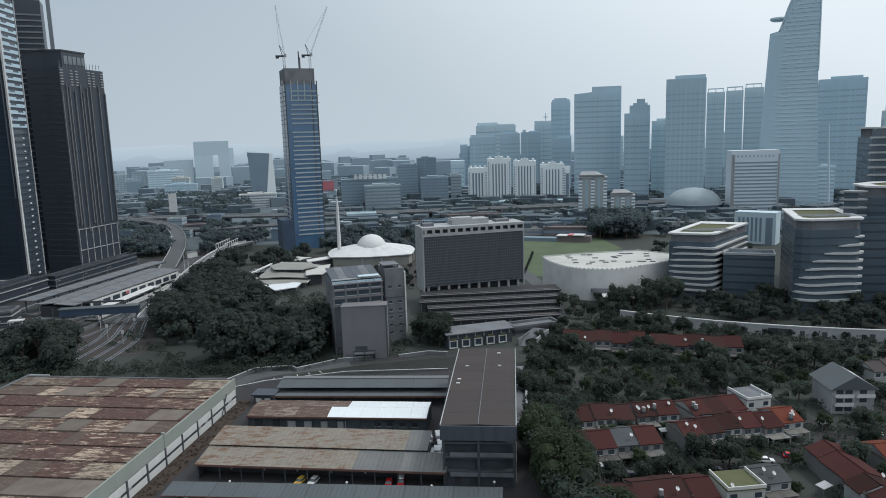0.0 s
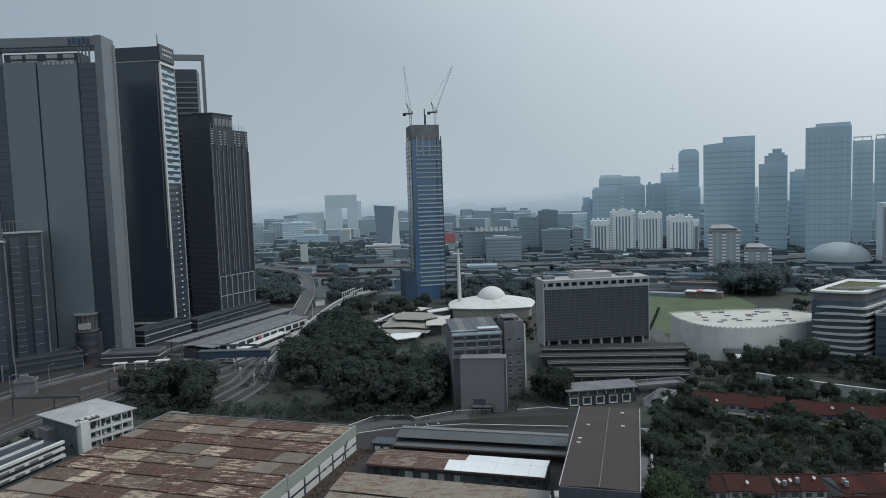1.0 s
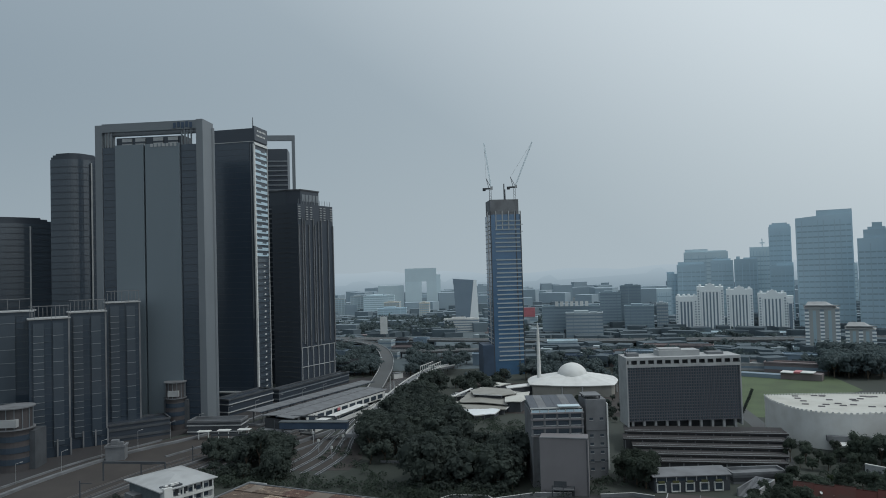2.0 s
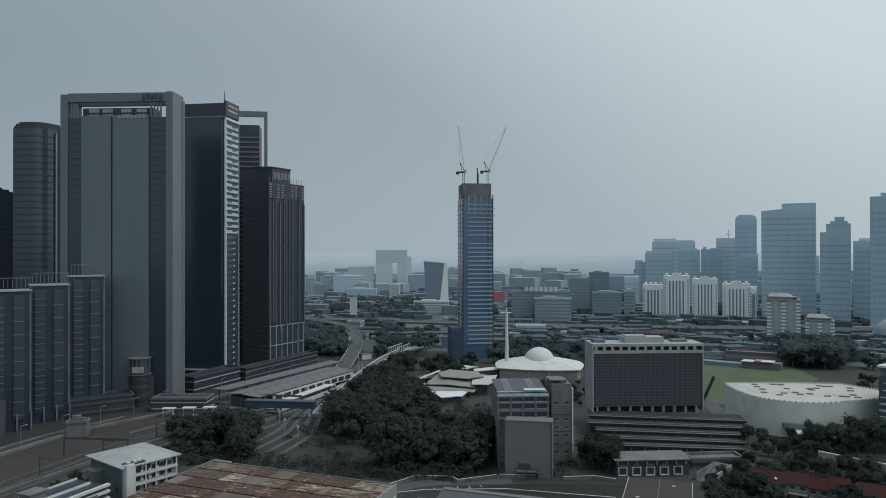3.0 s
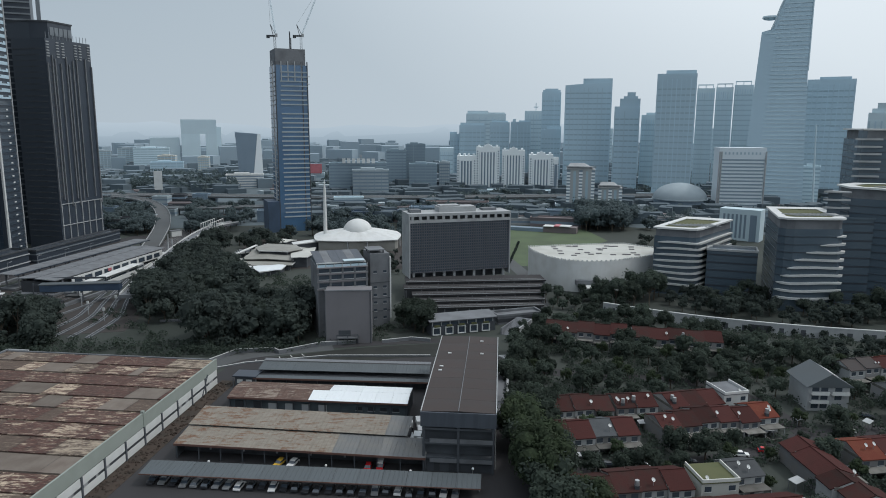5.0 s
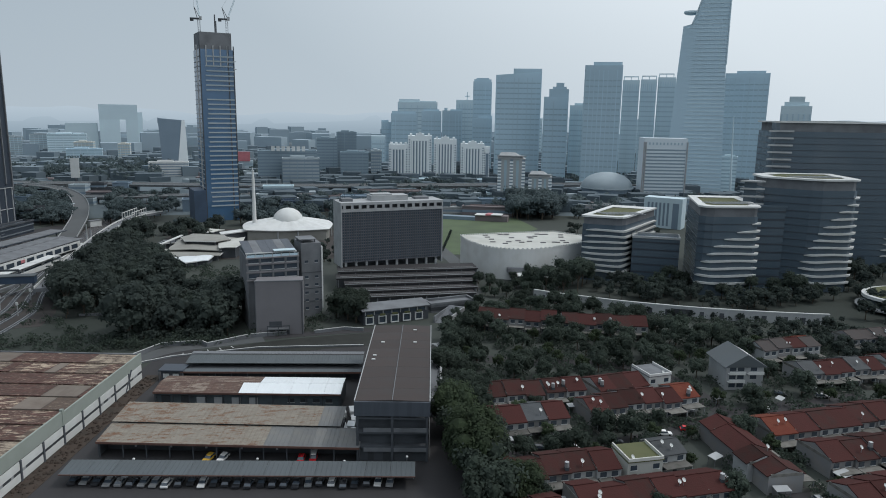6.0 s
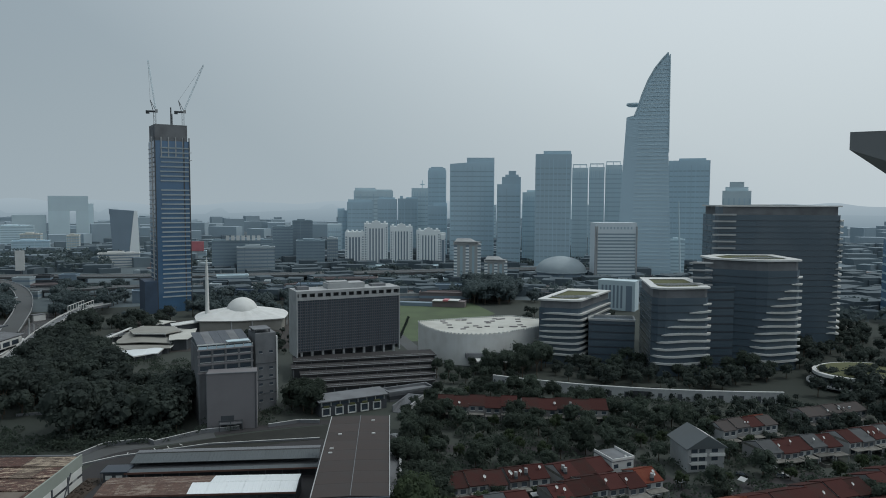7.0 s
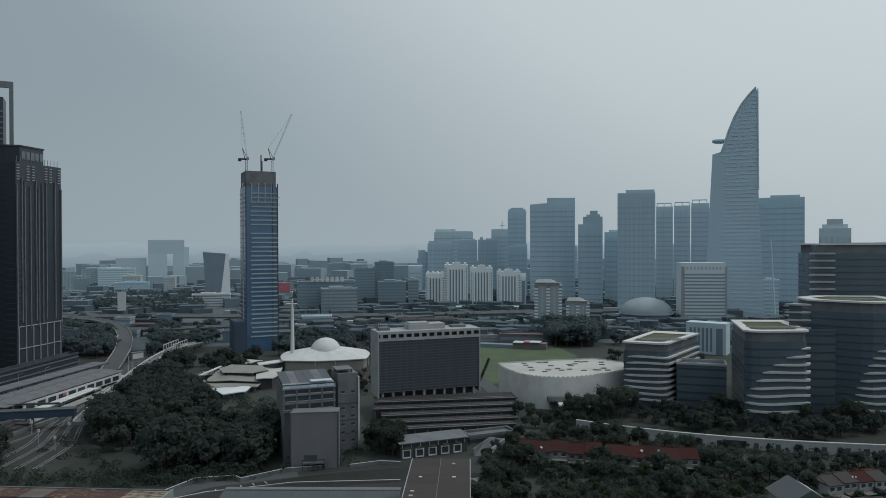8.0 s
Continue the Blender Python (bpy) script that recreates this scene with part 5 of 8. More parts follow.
part("end_wall", boxes("end_wall", M["oglass"], (240.3, 243, 388, 392, 0, 88)), lb)
lb2 = thing("side_balconies", "stack of short white balcony ledges beside the tall office", "balcony")
ld2 = made("balcony_ledge", lambda bm: prism(bm, [(199.5, 349), (206, 346), (212, 346), (206, 352)], 0, 0.8), M["offwhite"])
for k in range(4):
    part("balcony_ledge", ld2, lb2, pose(0, 0, 45 + 4.0 * k))
part("end_wall", made("end_wall", lambda bm: prism(bm, [(202.5, 350), (208, 347.5), (210, 351), (206, 353)], 0, 57), M["oglass"]), lb2)
block("link_building", "dark glass link between the offices", "building", (147, 361), (170, 352), 14, 25, M["oglass"], M["slate"], 6, 0.2, 0.1, roof=M["offwhite"], plant=0)
block("link_building", "dark glass link between the offices", "building", (203, 345), (224, 342), 10, 44, M["oglass"], M["slate"], 10, 0.2, 0.1, plant=0)
# round low pavilion with a green roof
cp = thing("pavilion", "low curved pavilion with a white rim and green roof", "building", pose(267, 298, 0))
pl = [(26 * math.cos(a * math.tau / 32), 19 * math.sin(a * math.tau / 32)) for a in range(32)]
part("wall", made("wall", lambda bm: prism(bm, [(x * 0.92, y * 0.92) for x, y in pl], 0, 6), M["dglass"]), cp)
part("rim", made("rim", lambda bm: prism(bm, pl, 6, 7.4), M["white"]), cp)
part("rim", made("rim", lambda bm: prism(bm, [(x * 1.1, y * 1.1) for x, y in pl], 1.5, 2.1), M["offwhite"]), cp)
part("green_roof", made("green_roof", lambda bm: prism(bm, [(x * 0.9, y * 0.9) for x, y in pl], 7.4, 7.7), M["olive"]), cp)
# long boundary wall with arched recesses
wp = smooth_line([(84, 327), (95.3, 319), (116.3, 306), (134, 297.5), (151.2, 290.6), (172, 284), (193.5, 278.5), (206, 276)], 5)
bw = thing("boundary_wall", "long pale retaining wall with dark recesses", "wall")
for i, (a, b) in enumerate(zip(wp, wp[1:])):
    mm, ww = front(a[:2], b[:2])
    part("wall_panel", boxes("wall_panel", M["offwhite"], (0, ww + 0.05, 0, 0.6, 0, 5.0)), bw, mm)
    part("coping", boxes("coping", M["white"], (0, ww + 0.05, -0.15, 0.75, 5.0, 5.3)), bw, mm)
    if i % 2 == 0:
        # dark panel on the wall face: the recess's shade is only colour
        part("recess", boxes("recess", M["dark_concrete"], (ww * 0.3, ww * 0.75, -0.06, 0.1, 0.4, 3.2)), bw, mm)
# gate recess, likewise a near-black panel in place of shade
part("gate_recess", boxes("gate_recess", M["black"], (0, 9, -0.1, 0.3, 0.2, 3.8)), bw, front(wp[17][:2], wp[20][:2])[0])

# ---- sail tower ----
m, w = front((360, 803), (422, 772))
tm = thing("sail_tower", "tall pale sail-shaped tower with a curved edge", "tower", m)
prof = [(x * 0.95, z) for x, z in ((0, 0), (5, 100), (10, 193), (20, 195.5), (23, 203), (28, 219), (35, 236), (43, 250), (52, 261), (59, 268), (61, 262), (61.5, 200), (62, 150), (69, 0))]
def left_at(z):
    return 0.95 * max(np.interp(z, [0, 100, 193, 195.5, 203, 219, 236, 250, 261, 268], [0, 5, 10, 20, 23, 28, 35, 43, 52, 59]), 0)
def right_at(z):
    return 0.95 * float(np.interp(z, [0, 150, 200, 262, 268], [69, 62, 61.5, 61, 59.5]))
def sail(bm):
    rows = [[bm.verts.new((x, y, z)) for x, z in prof] for y in (0, 30)]
    bm.faces.new(rows[0]), bm.faces.new(rows[1][::-1])
    for k in range(len(prof)):
        j = (k + 1) % len(prof)
        bm.faces.new((rows[0][k], rows[1][k], rows[1][j], rows[0][j]))
# the pale glass colour carries the haze in front of the sail
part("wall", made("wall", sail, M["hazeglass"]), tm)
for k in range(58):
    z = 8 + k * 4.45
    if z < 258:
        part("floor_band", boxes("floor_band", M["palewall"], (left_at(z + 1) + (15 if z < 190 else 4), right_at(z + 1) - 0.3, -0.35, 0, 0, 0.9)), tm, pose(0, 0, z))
part("curved_rib", made("curved_rib", lambda bm: [tube(bm, (a[0], -0.6, a[1]), (b[0], -0.6, b[1]), 0.9, n=6) for a, b in zip(prof[3:9], prof[4:10])], M["palewall"]), tm)
part("right_rib", made("right_rib", lambda bm: tube(bm, (59.2, -0.5, 150), (58.2, -0.5, 266), 0.7, n=6), M["palewall"]), tm)
part("sky_deck", smooth(made("sky_deck", half_dome(8.5, 0, 0.35), M["palewall"])), tm, pose(17, 8, 209, 180, 0, 0))
part("sky_deck_top", made("sky_deck_top", lambda bm: tube(bm, (17, 8, 209), (17, 8, 210.5), 8.5, 8.0, 24), M["palewall"]), tm)
part("wing_mast", made("wing_mast", lambda bm: tube(bm, (76, -2, 0), (72, -2, 92), 1.3, 0.6, 8), M["palewall"]), tm)

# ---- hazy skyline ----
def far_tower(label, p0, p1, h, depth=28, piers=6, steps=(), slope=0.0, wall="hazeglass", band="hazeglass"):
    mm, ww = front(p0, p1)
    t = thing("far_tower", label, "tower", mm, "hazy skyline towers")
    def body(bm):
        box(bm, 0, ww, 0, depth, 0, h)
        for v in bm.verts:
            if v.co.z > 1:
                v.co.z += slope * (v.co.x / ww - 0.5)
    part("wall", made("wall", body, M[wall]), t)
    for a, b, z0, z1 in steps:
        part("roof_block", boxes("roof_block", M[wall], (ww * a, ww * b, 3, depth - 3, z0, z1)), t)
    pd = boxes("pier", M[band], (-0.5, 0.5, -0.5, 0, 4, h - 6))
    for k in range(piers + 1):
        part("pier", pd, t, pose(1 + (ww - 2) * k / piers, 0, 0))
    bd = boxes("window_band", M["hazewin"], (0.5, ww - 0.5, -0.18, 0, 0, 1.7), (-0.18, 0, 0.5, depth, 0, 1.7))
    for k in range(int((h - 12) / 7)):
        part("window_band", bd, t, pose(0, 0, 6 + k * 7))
    return t


# haze is painted: pale walls, with window bands close to them in tone
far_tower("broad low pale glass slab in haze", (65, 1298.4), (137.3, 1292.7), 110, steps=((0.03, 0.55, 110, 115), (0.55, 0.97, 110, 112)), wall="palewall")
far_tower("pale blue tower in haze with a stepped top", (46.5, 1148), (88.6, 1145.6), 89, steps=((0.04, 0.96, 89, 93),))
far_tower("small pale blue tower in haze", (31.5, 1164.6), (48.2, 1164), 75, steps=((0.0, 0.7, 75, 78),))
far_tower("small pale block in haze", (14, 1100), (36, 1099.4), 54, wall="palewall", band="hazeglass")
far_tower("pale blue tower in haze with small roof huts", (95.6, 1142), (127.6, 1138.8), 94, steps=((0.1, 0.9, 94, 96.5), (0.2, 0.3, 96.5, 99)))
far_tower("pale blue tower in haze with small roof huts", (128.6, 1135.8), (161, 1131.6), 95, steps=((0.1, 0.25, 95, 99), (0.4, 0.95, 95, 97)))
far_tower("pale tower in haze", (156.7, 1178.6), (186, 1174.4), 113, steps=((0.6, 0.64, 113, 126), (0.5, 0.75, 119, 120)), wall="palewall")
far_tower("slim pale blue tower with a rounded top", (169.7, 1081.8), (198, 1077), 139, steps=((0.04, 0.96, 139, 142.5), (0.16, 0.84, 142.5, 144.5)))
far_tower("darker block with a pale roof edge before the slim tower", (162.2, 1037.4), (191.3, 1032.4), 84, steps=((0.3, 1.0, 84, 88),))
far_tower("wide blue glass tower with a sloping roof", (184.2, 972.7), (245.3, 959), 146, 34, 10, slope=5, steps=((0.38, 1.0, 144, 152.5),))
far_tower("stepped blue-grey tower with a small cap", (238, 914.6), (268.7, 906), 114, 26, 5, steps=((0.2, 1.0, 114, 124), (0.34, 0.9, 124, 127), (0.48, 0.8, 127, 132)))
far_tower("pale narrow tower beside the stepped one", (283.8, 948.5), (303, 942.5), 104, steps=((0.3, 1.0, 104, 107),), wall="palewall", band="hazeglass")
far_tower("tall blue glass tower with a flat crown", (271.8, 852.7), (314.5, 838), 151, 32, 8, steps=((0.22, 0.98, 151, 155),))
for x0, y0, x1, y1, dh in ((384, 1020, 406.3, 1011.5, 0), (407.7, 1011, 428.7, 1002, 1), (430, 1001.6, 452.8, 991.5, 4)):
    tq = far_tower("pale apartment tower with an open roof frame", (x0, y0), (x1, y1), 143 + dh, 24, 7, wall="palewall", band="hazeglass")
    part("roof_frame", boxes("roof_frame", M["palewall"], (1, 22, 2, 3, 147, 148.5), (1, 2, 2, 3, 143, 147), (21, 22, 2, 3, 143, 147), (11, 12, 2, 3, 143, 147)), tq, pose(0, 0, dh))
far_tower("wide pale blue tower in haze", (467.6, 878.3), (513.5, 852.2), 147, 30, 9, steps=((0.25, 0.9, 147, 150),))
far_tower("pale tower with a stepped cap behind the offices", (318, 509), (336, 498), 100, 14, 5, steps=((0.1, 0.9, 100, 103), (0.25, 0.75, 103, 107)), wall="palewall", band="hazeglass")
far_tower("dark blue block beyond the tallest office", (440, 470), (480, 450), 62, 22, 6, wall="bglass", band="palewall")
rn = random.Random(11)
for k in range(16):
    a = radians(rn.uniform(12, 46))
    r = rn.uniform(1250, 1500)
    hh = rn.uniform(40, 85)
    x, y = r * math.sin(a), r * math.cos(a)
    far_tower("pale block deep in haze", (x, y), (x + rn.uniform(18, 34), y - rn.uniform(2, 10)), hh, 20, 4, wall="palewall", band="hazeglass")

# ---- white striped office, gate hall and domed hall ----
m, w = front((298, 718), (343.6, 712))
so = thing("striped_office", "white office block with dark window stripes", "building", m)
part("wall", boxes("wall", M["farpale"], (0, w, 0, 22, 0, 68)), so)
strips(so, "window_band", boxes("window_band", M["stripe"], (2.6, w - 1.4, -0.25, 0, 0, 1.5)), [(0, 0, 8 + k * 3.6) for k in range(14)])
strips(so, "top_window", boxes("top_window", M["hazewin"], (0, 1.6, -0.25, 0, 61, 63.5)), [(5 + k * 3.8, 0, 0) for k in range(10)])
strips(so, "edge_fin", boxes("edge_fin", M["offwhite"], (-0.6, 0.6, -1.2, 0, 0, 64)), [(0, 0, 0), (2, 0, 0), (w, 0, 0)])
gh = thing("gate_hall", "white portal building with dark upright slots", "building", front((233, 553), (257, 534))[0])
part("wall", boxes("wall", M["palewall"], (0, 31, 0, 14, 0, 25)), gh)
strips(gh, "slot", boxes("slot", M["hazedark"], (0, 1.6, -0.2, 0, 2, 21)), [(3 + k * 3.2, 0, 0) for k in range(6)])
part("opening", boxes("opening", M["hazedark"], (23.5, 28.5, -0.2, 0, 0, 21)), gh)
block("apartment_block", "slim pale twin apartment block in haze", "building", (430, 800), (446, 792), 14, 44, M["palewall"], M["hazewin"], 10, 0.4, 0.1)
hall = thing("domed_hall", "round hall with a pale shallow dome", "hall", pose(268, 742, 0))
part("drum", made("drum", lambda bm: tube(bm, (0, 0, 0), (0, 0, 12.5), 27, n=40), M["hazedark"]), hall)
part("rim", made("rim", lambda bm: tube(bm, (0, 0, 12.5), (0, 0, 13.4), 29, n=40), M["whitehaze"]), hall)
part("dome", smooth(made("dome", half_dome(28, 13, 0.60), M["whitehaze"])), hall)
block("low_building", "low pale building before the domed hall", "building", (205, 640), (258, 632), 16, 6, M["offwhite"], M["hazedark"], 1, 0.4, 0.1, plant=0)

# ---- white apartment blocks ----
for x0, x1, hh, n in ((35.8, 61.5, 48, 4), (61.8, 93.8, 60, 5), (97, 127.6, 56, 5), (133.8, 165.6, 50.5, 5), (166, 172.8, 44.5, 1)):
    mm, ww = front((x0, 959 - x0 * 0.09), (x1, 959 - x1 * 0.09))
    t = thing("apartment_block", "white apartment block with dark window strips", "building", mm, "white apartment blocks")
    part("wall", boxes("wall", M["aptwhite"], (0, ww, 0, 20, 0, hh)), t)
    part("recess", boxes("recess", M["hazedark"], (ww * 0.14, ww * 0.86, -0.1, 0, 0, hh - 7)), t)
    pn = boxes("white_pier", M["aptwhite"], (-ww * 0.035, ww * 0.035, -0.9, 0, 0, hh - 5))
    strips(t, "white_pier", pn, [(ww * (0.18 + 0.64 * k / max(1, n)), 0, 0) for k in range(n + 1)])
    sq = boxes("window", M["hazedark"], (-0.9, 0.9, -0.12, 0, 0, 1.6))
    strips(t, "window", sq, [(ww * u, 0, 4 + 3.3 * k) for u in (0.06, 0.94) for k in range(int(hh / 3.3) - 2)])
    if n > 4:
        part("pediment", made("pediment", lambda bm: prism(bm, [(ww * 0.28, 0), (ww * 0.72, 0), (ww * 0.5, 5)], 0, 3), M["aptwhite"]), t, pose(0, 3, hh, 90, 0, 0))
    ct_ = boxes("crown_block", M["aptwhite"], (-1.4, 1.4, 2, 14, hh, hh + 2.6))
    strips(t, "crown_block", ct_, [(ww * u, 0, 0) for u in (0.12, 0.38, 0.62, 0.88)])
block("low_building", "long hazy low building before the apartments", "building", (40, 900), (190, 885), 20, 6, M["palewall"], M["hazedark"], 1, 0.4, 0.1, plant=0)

# ---- beige blocks with gabled roofs ----
for p0, p1, hh, gable in (((138.4, 706.6), (165.6, 700.7), 46, 1), ((174.4, 719.2), (197.4, 713.2), 26, 2)):
    mm, ww = front(p0, p1)
    t = thing("apartment_block", "beige apartment block greyed in colour for haze, with pale window columns", "building", mm, "beige apartment blocks")
    part("wall", boxes("wall", M["hazybeige"], (0, ww, 0, 18, 0, hh)), t)
    for u in (0.06, 0.5, 0.94):
        part("window_column", boxes("window_column", M["hazedark"], (ww * u - 1.5, ww * u + 1.5, -0.15, 0, 3, hh - 1)), t)
    for u in (0.28, 0.72):
        part("recess", boxes("recess", M["hazewin"], (ww * u - 1.3, ww * u + 1.3, -0.12, 0, 3, hh - 2)), t)
    sl_ = boxes("sill", M["aptwhite"], (-1.8, 1.8, -0.5, 0, 0, 1.7))
    strips(t, "sill", sl_, [(ww * u, 0, 3 + 3.2 * k) for u in (0.06, 0.5, 0.94) for k in range(int(hh / 3.2) - 1)])
    if gable:
        part("roof", made("roof", lambda bm: prism(bm, [(-1, -1), (ww + 1, -1), (ww * 0.72, 10), (ww * 0.28, 10)], 0, 1), M["offwhite"]), t, pose(0, 0, hh + 2))
        part("gable", made("gable", lambda bm: [bm.faces.new([bm.verts.new(p) for p in q]) for q in (((-1, -1, hh), (ww * 0.78, -1, hh), (ww * 0.62, 6, hh + 6), (ww * 0.1, 6, hh + 6)), ((ww * 0.78, -1, hh), (ww + 1, 3, hh), (ww * 0.62, 6, hh + 6)), ((-1, -1, hh), (ww * 0.1, 6, hh + 6), (-1, 18, hh)))], M["offwhite"]), t)
    else:
        part("roof", boxes("roof", M["offwhite"], (-0.5, ww + 0.5, -0.5, 18, hh, hh + 1.2), (ww * 0.3, ww * 0.7, 3, 10, hh + 1.2, hh + 3.4)), t)

# ---- flared office and other buildings beyond the tower ----
m, w = front((-293, 1060), (-257, 1070))
fo = thing("flared_office", "dark blue office block flaring towards its top", "building", m)
def flare(bm):
    box(bm, 0, w - 5, 0, 26, 0, 77)
    for v in bm.verts:
        if v.co.z < 1:
            v.co.x = 4 if v.co.x < 1 else w - 14
        elif v.co.x > 5:
            v.co.z -= 2.5
part("wall", made("wall", flare, M["hazedark"]), fo)
part("white_end", made("white_end", lambda bm: [bm.faces.new([bm.verts.new(p) for p in q]) for q in (((w - 14, -0.3, 0), (w + 2, -0.3, 0), (w - 0.5, -0.3, 74), (w - 5, -0.3, 74.5)), ((w + 2, -0.3, 0), (w + 2, 24, 0), (w - 0.5, 24, 74), (w - 0.5, -0.3, 74)))], M["aptwhite"]), fo, None, "white end wall")
part("roof_edge", boxes("roof_edge", M["hazedark"], (-0.3, 0.3, 0, 26, 70, 78)), fo)
block("far_building", "low white office beside the flared block", "building", (-288, 985), (-238, 995), 18, 18, M["white"], M["hazedark"], 5, 0.4, 0.1, plant=1)
fl = thing("far_arch", "hazy arch-shaped building far away", "building", front((-560, 1590), (-492, 1612))[0])
part("leg", boxes("leg", M["palewall"], (0, 40, 0, 20, 0, 66)), fl)
part("leg", boxes("leg", M["palewall"], (52, 76, 0, 20, 0, 66)), fl)
part("lintel", boxes("lintel", M["palewall"], (0, 76, 0, 20, 66, 98)), fl)
part("wing", boxes("wing", M["palewall"], (76, 86, 2, 18, 0, 82)), fl)
part("wing", boxes("wing", M["palewall"], (-66, -4, 4, 18, 0, 58)), fl)
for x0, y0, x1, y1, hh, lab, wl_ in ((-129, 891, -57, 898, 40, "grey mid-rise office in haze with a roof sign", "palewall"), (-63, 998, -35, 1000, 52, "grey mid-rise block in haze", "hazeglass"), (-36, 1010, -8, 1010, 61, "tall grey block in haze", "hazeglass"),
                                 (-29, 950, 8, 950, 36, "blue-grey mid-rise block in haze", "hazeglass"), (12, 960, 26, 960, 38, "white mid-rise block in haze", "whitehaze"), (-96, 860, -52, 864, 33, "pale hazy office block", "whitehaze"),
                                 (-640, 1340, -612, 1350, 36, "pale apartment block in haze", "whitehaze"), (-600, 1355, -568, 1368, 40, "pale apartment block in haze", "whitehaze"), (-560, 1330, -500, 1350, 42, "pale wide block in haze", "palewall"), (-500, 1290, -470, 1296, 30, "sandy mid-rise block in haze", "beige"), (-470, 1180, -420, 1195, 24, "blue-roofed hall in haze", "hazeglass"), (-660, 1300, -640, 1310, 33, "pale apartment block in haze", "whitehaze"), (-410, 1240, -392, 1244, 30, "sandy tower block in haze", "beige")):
    # nearer blocks take darker walls: haze is graded by distance in the colour
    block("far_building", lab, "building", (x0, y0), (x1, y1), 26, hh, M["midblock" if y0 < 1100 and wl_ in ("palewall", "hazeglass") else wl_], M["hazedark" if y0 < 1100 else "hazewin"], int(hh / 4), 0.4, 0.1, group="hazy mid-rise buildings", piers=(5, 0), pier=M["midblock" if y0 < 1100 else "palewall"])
block("sign_building", "hazy hall with a red sign panel", "building", (-184, 1050), (-160, 1053), 14, 16, M["palewall"], M["hazewin"], 2, 0.4, 0.1, z=0)
rp = thing("rooftop_billboard", "large red sign panel on a far roof", "sign", pose(-182, 1049, 16))
part("panel", boxes("panel", M["red"], (0, 19, 0, 0.5, 1, 15)), rp)
strips(rp, "leg", boxes("leg", M["dark_concrete"], (-0.3, 0.3, 0.5, 1, 0, 8)), [(2, 0, 0), (17, 0, 0)])
strips(thing("roof_sign", "row of white sign blocks on a far roof", "sign", pose(-112, 888, 41)), "sign_bar", boxes("sign_bar", M["white"], (0, 4, 0, 0.6, 0, 6)), [(k * 6.2, 0, 0) for k in range(7)])
pylon = thing("billboard", "white roadside billboard on a pole", "sign", pose(-322, 830, 0, 0, 0, 12))
part("panel", boxes("panel", M["white"], (-5, 4, 0, 1, 12, 34)), pylon)
part("pole", made("pole", lambda bm: tube(bm, (0, 0.5, 0), (0, 0.5, 12), 0.9), M["dark_concrete"]), pylon)

# ---- low far city and woods as continuous stuff ----
def city(name, label, count, r0, r1, a0, a1, hmin, hmax, size, material, seed, keep=lambda x, y: True):
    rr = random.Random(seed)
    bm = bmesh.new()
    verts, faces = [], []
    for k in range(count):
        a = radians(rr.uniform(a0, a1))
        r = rr.uniform(r0, r1)
        x, y = r * math.sin(a), r * math.cos(a)
        if not keep(x, y):
            continue
        w_, d_, h_ = rr.uniform(size * 0.5, size * 1.6), rr.uniform(size * 0.5, size), rr.uniform(hmin, hmax)
        q = rr.uniform(-0.5, 0.5)
        c_, s_ = math.cos(q), math.sin(q)
        b = len(verts)
        for z in (0, h_):
            for i, j in ((-1, -1), (1, -1), (1, 1), (-1, 1)):
                verts.append((x + c_ * i * w_ / 2 - s_ * j * d_ / 2, y + s_ * i * w_ / 2 + c_ * j * d_ / 2, z))
        faces += [tuple(b + i for i in f) for f in ((4, 5, 6, 7), (0, 1, 5, 4), (1, 2, 6, 5), (2, 3, 7, 6), (3, 0, 4, 7))]
    bm.free()
    d = bpy.data.meshes.new(name)
    d.from_pydata(verts, [], faces)
    d.materials.append(material)
    return tagged(new(name, d), label, "city", kind="stuff")


def open_land(x, y):
    return not (-240 < x < -150 and y < 760) and not (30 < x < 150 and y < 640) and not (-150 < x < 80 and y < 640) and not (-345 < x < -190 and y < 900) and not (100 < x < 340 and y < 640)


# nearer roofs darker, farther ones paler: haze graded through the colours
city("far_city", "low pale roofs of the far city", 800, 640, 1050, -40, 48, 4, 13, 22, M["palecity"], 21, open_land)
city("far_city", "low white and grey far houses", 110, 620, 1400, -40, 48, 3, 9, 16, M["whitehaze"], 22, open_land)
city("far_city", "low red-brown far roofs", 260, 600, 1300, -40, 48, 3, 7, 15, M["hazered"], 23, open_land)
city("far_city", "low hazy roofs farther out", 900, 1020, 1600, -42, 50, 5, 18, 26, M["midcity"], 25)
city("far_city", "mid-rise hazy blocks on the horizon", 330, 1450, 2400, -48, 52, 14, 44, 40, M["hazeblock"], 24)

# ---- low buildings in the valley beyond the station ----
vr = random.Random(91)
for k in range(46):
    x, y = vr.uniform(-480, -236), vr.uniform(560, 820)
    if abs(math.degrees(math.atan2(x, y))) > 36 or (x > -300 and y > 640 and x + 0.5 * y < 150 and x > -260):
        continue
    L_, hh = vr.uniform(9, 26), vr.uniform(4, 11)
    block("valley_building", "low pale building in the railway valley", "building", (x, y), (x + L_, y + vr.uniform(-4, 4)), vr.uniform(8, 16), hh, M[vr.choice(("whitehaze", "hazedark", "hazedark", "hazered", "dark_concrete"))], M["hazedark"], max(1, int(hh / 4)), 0.35, 0.1, group="valley buildings", plant=0)
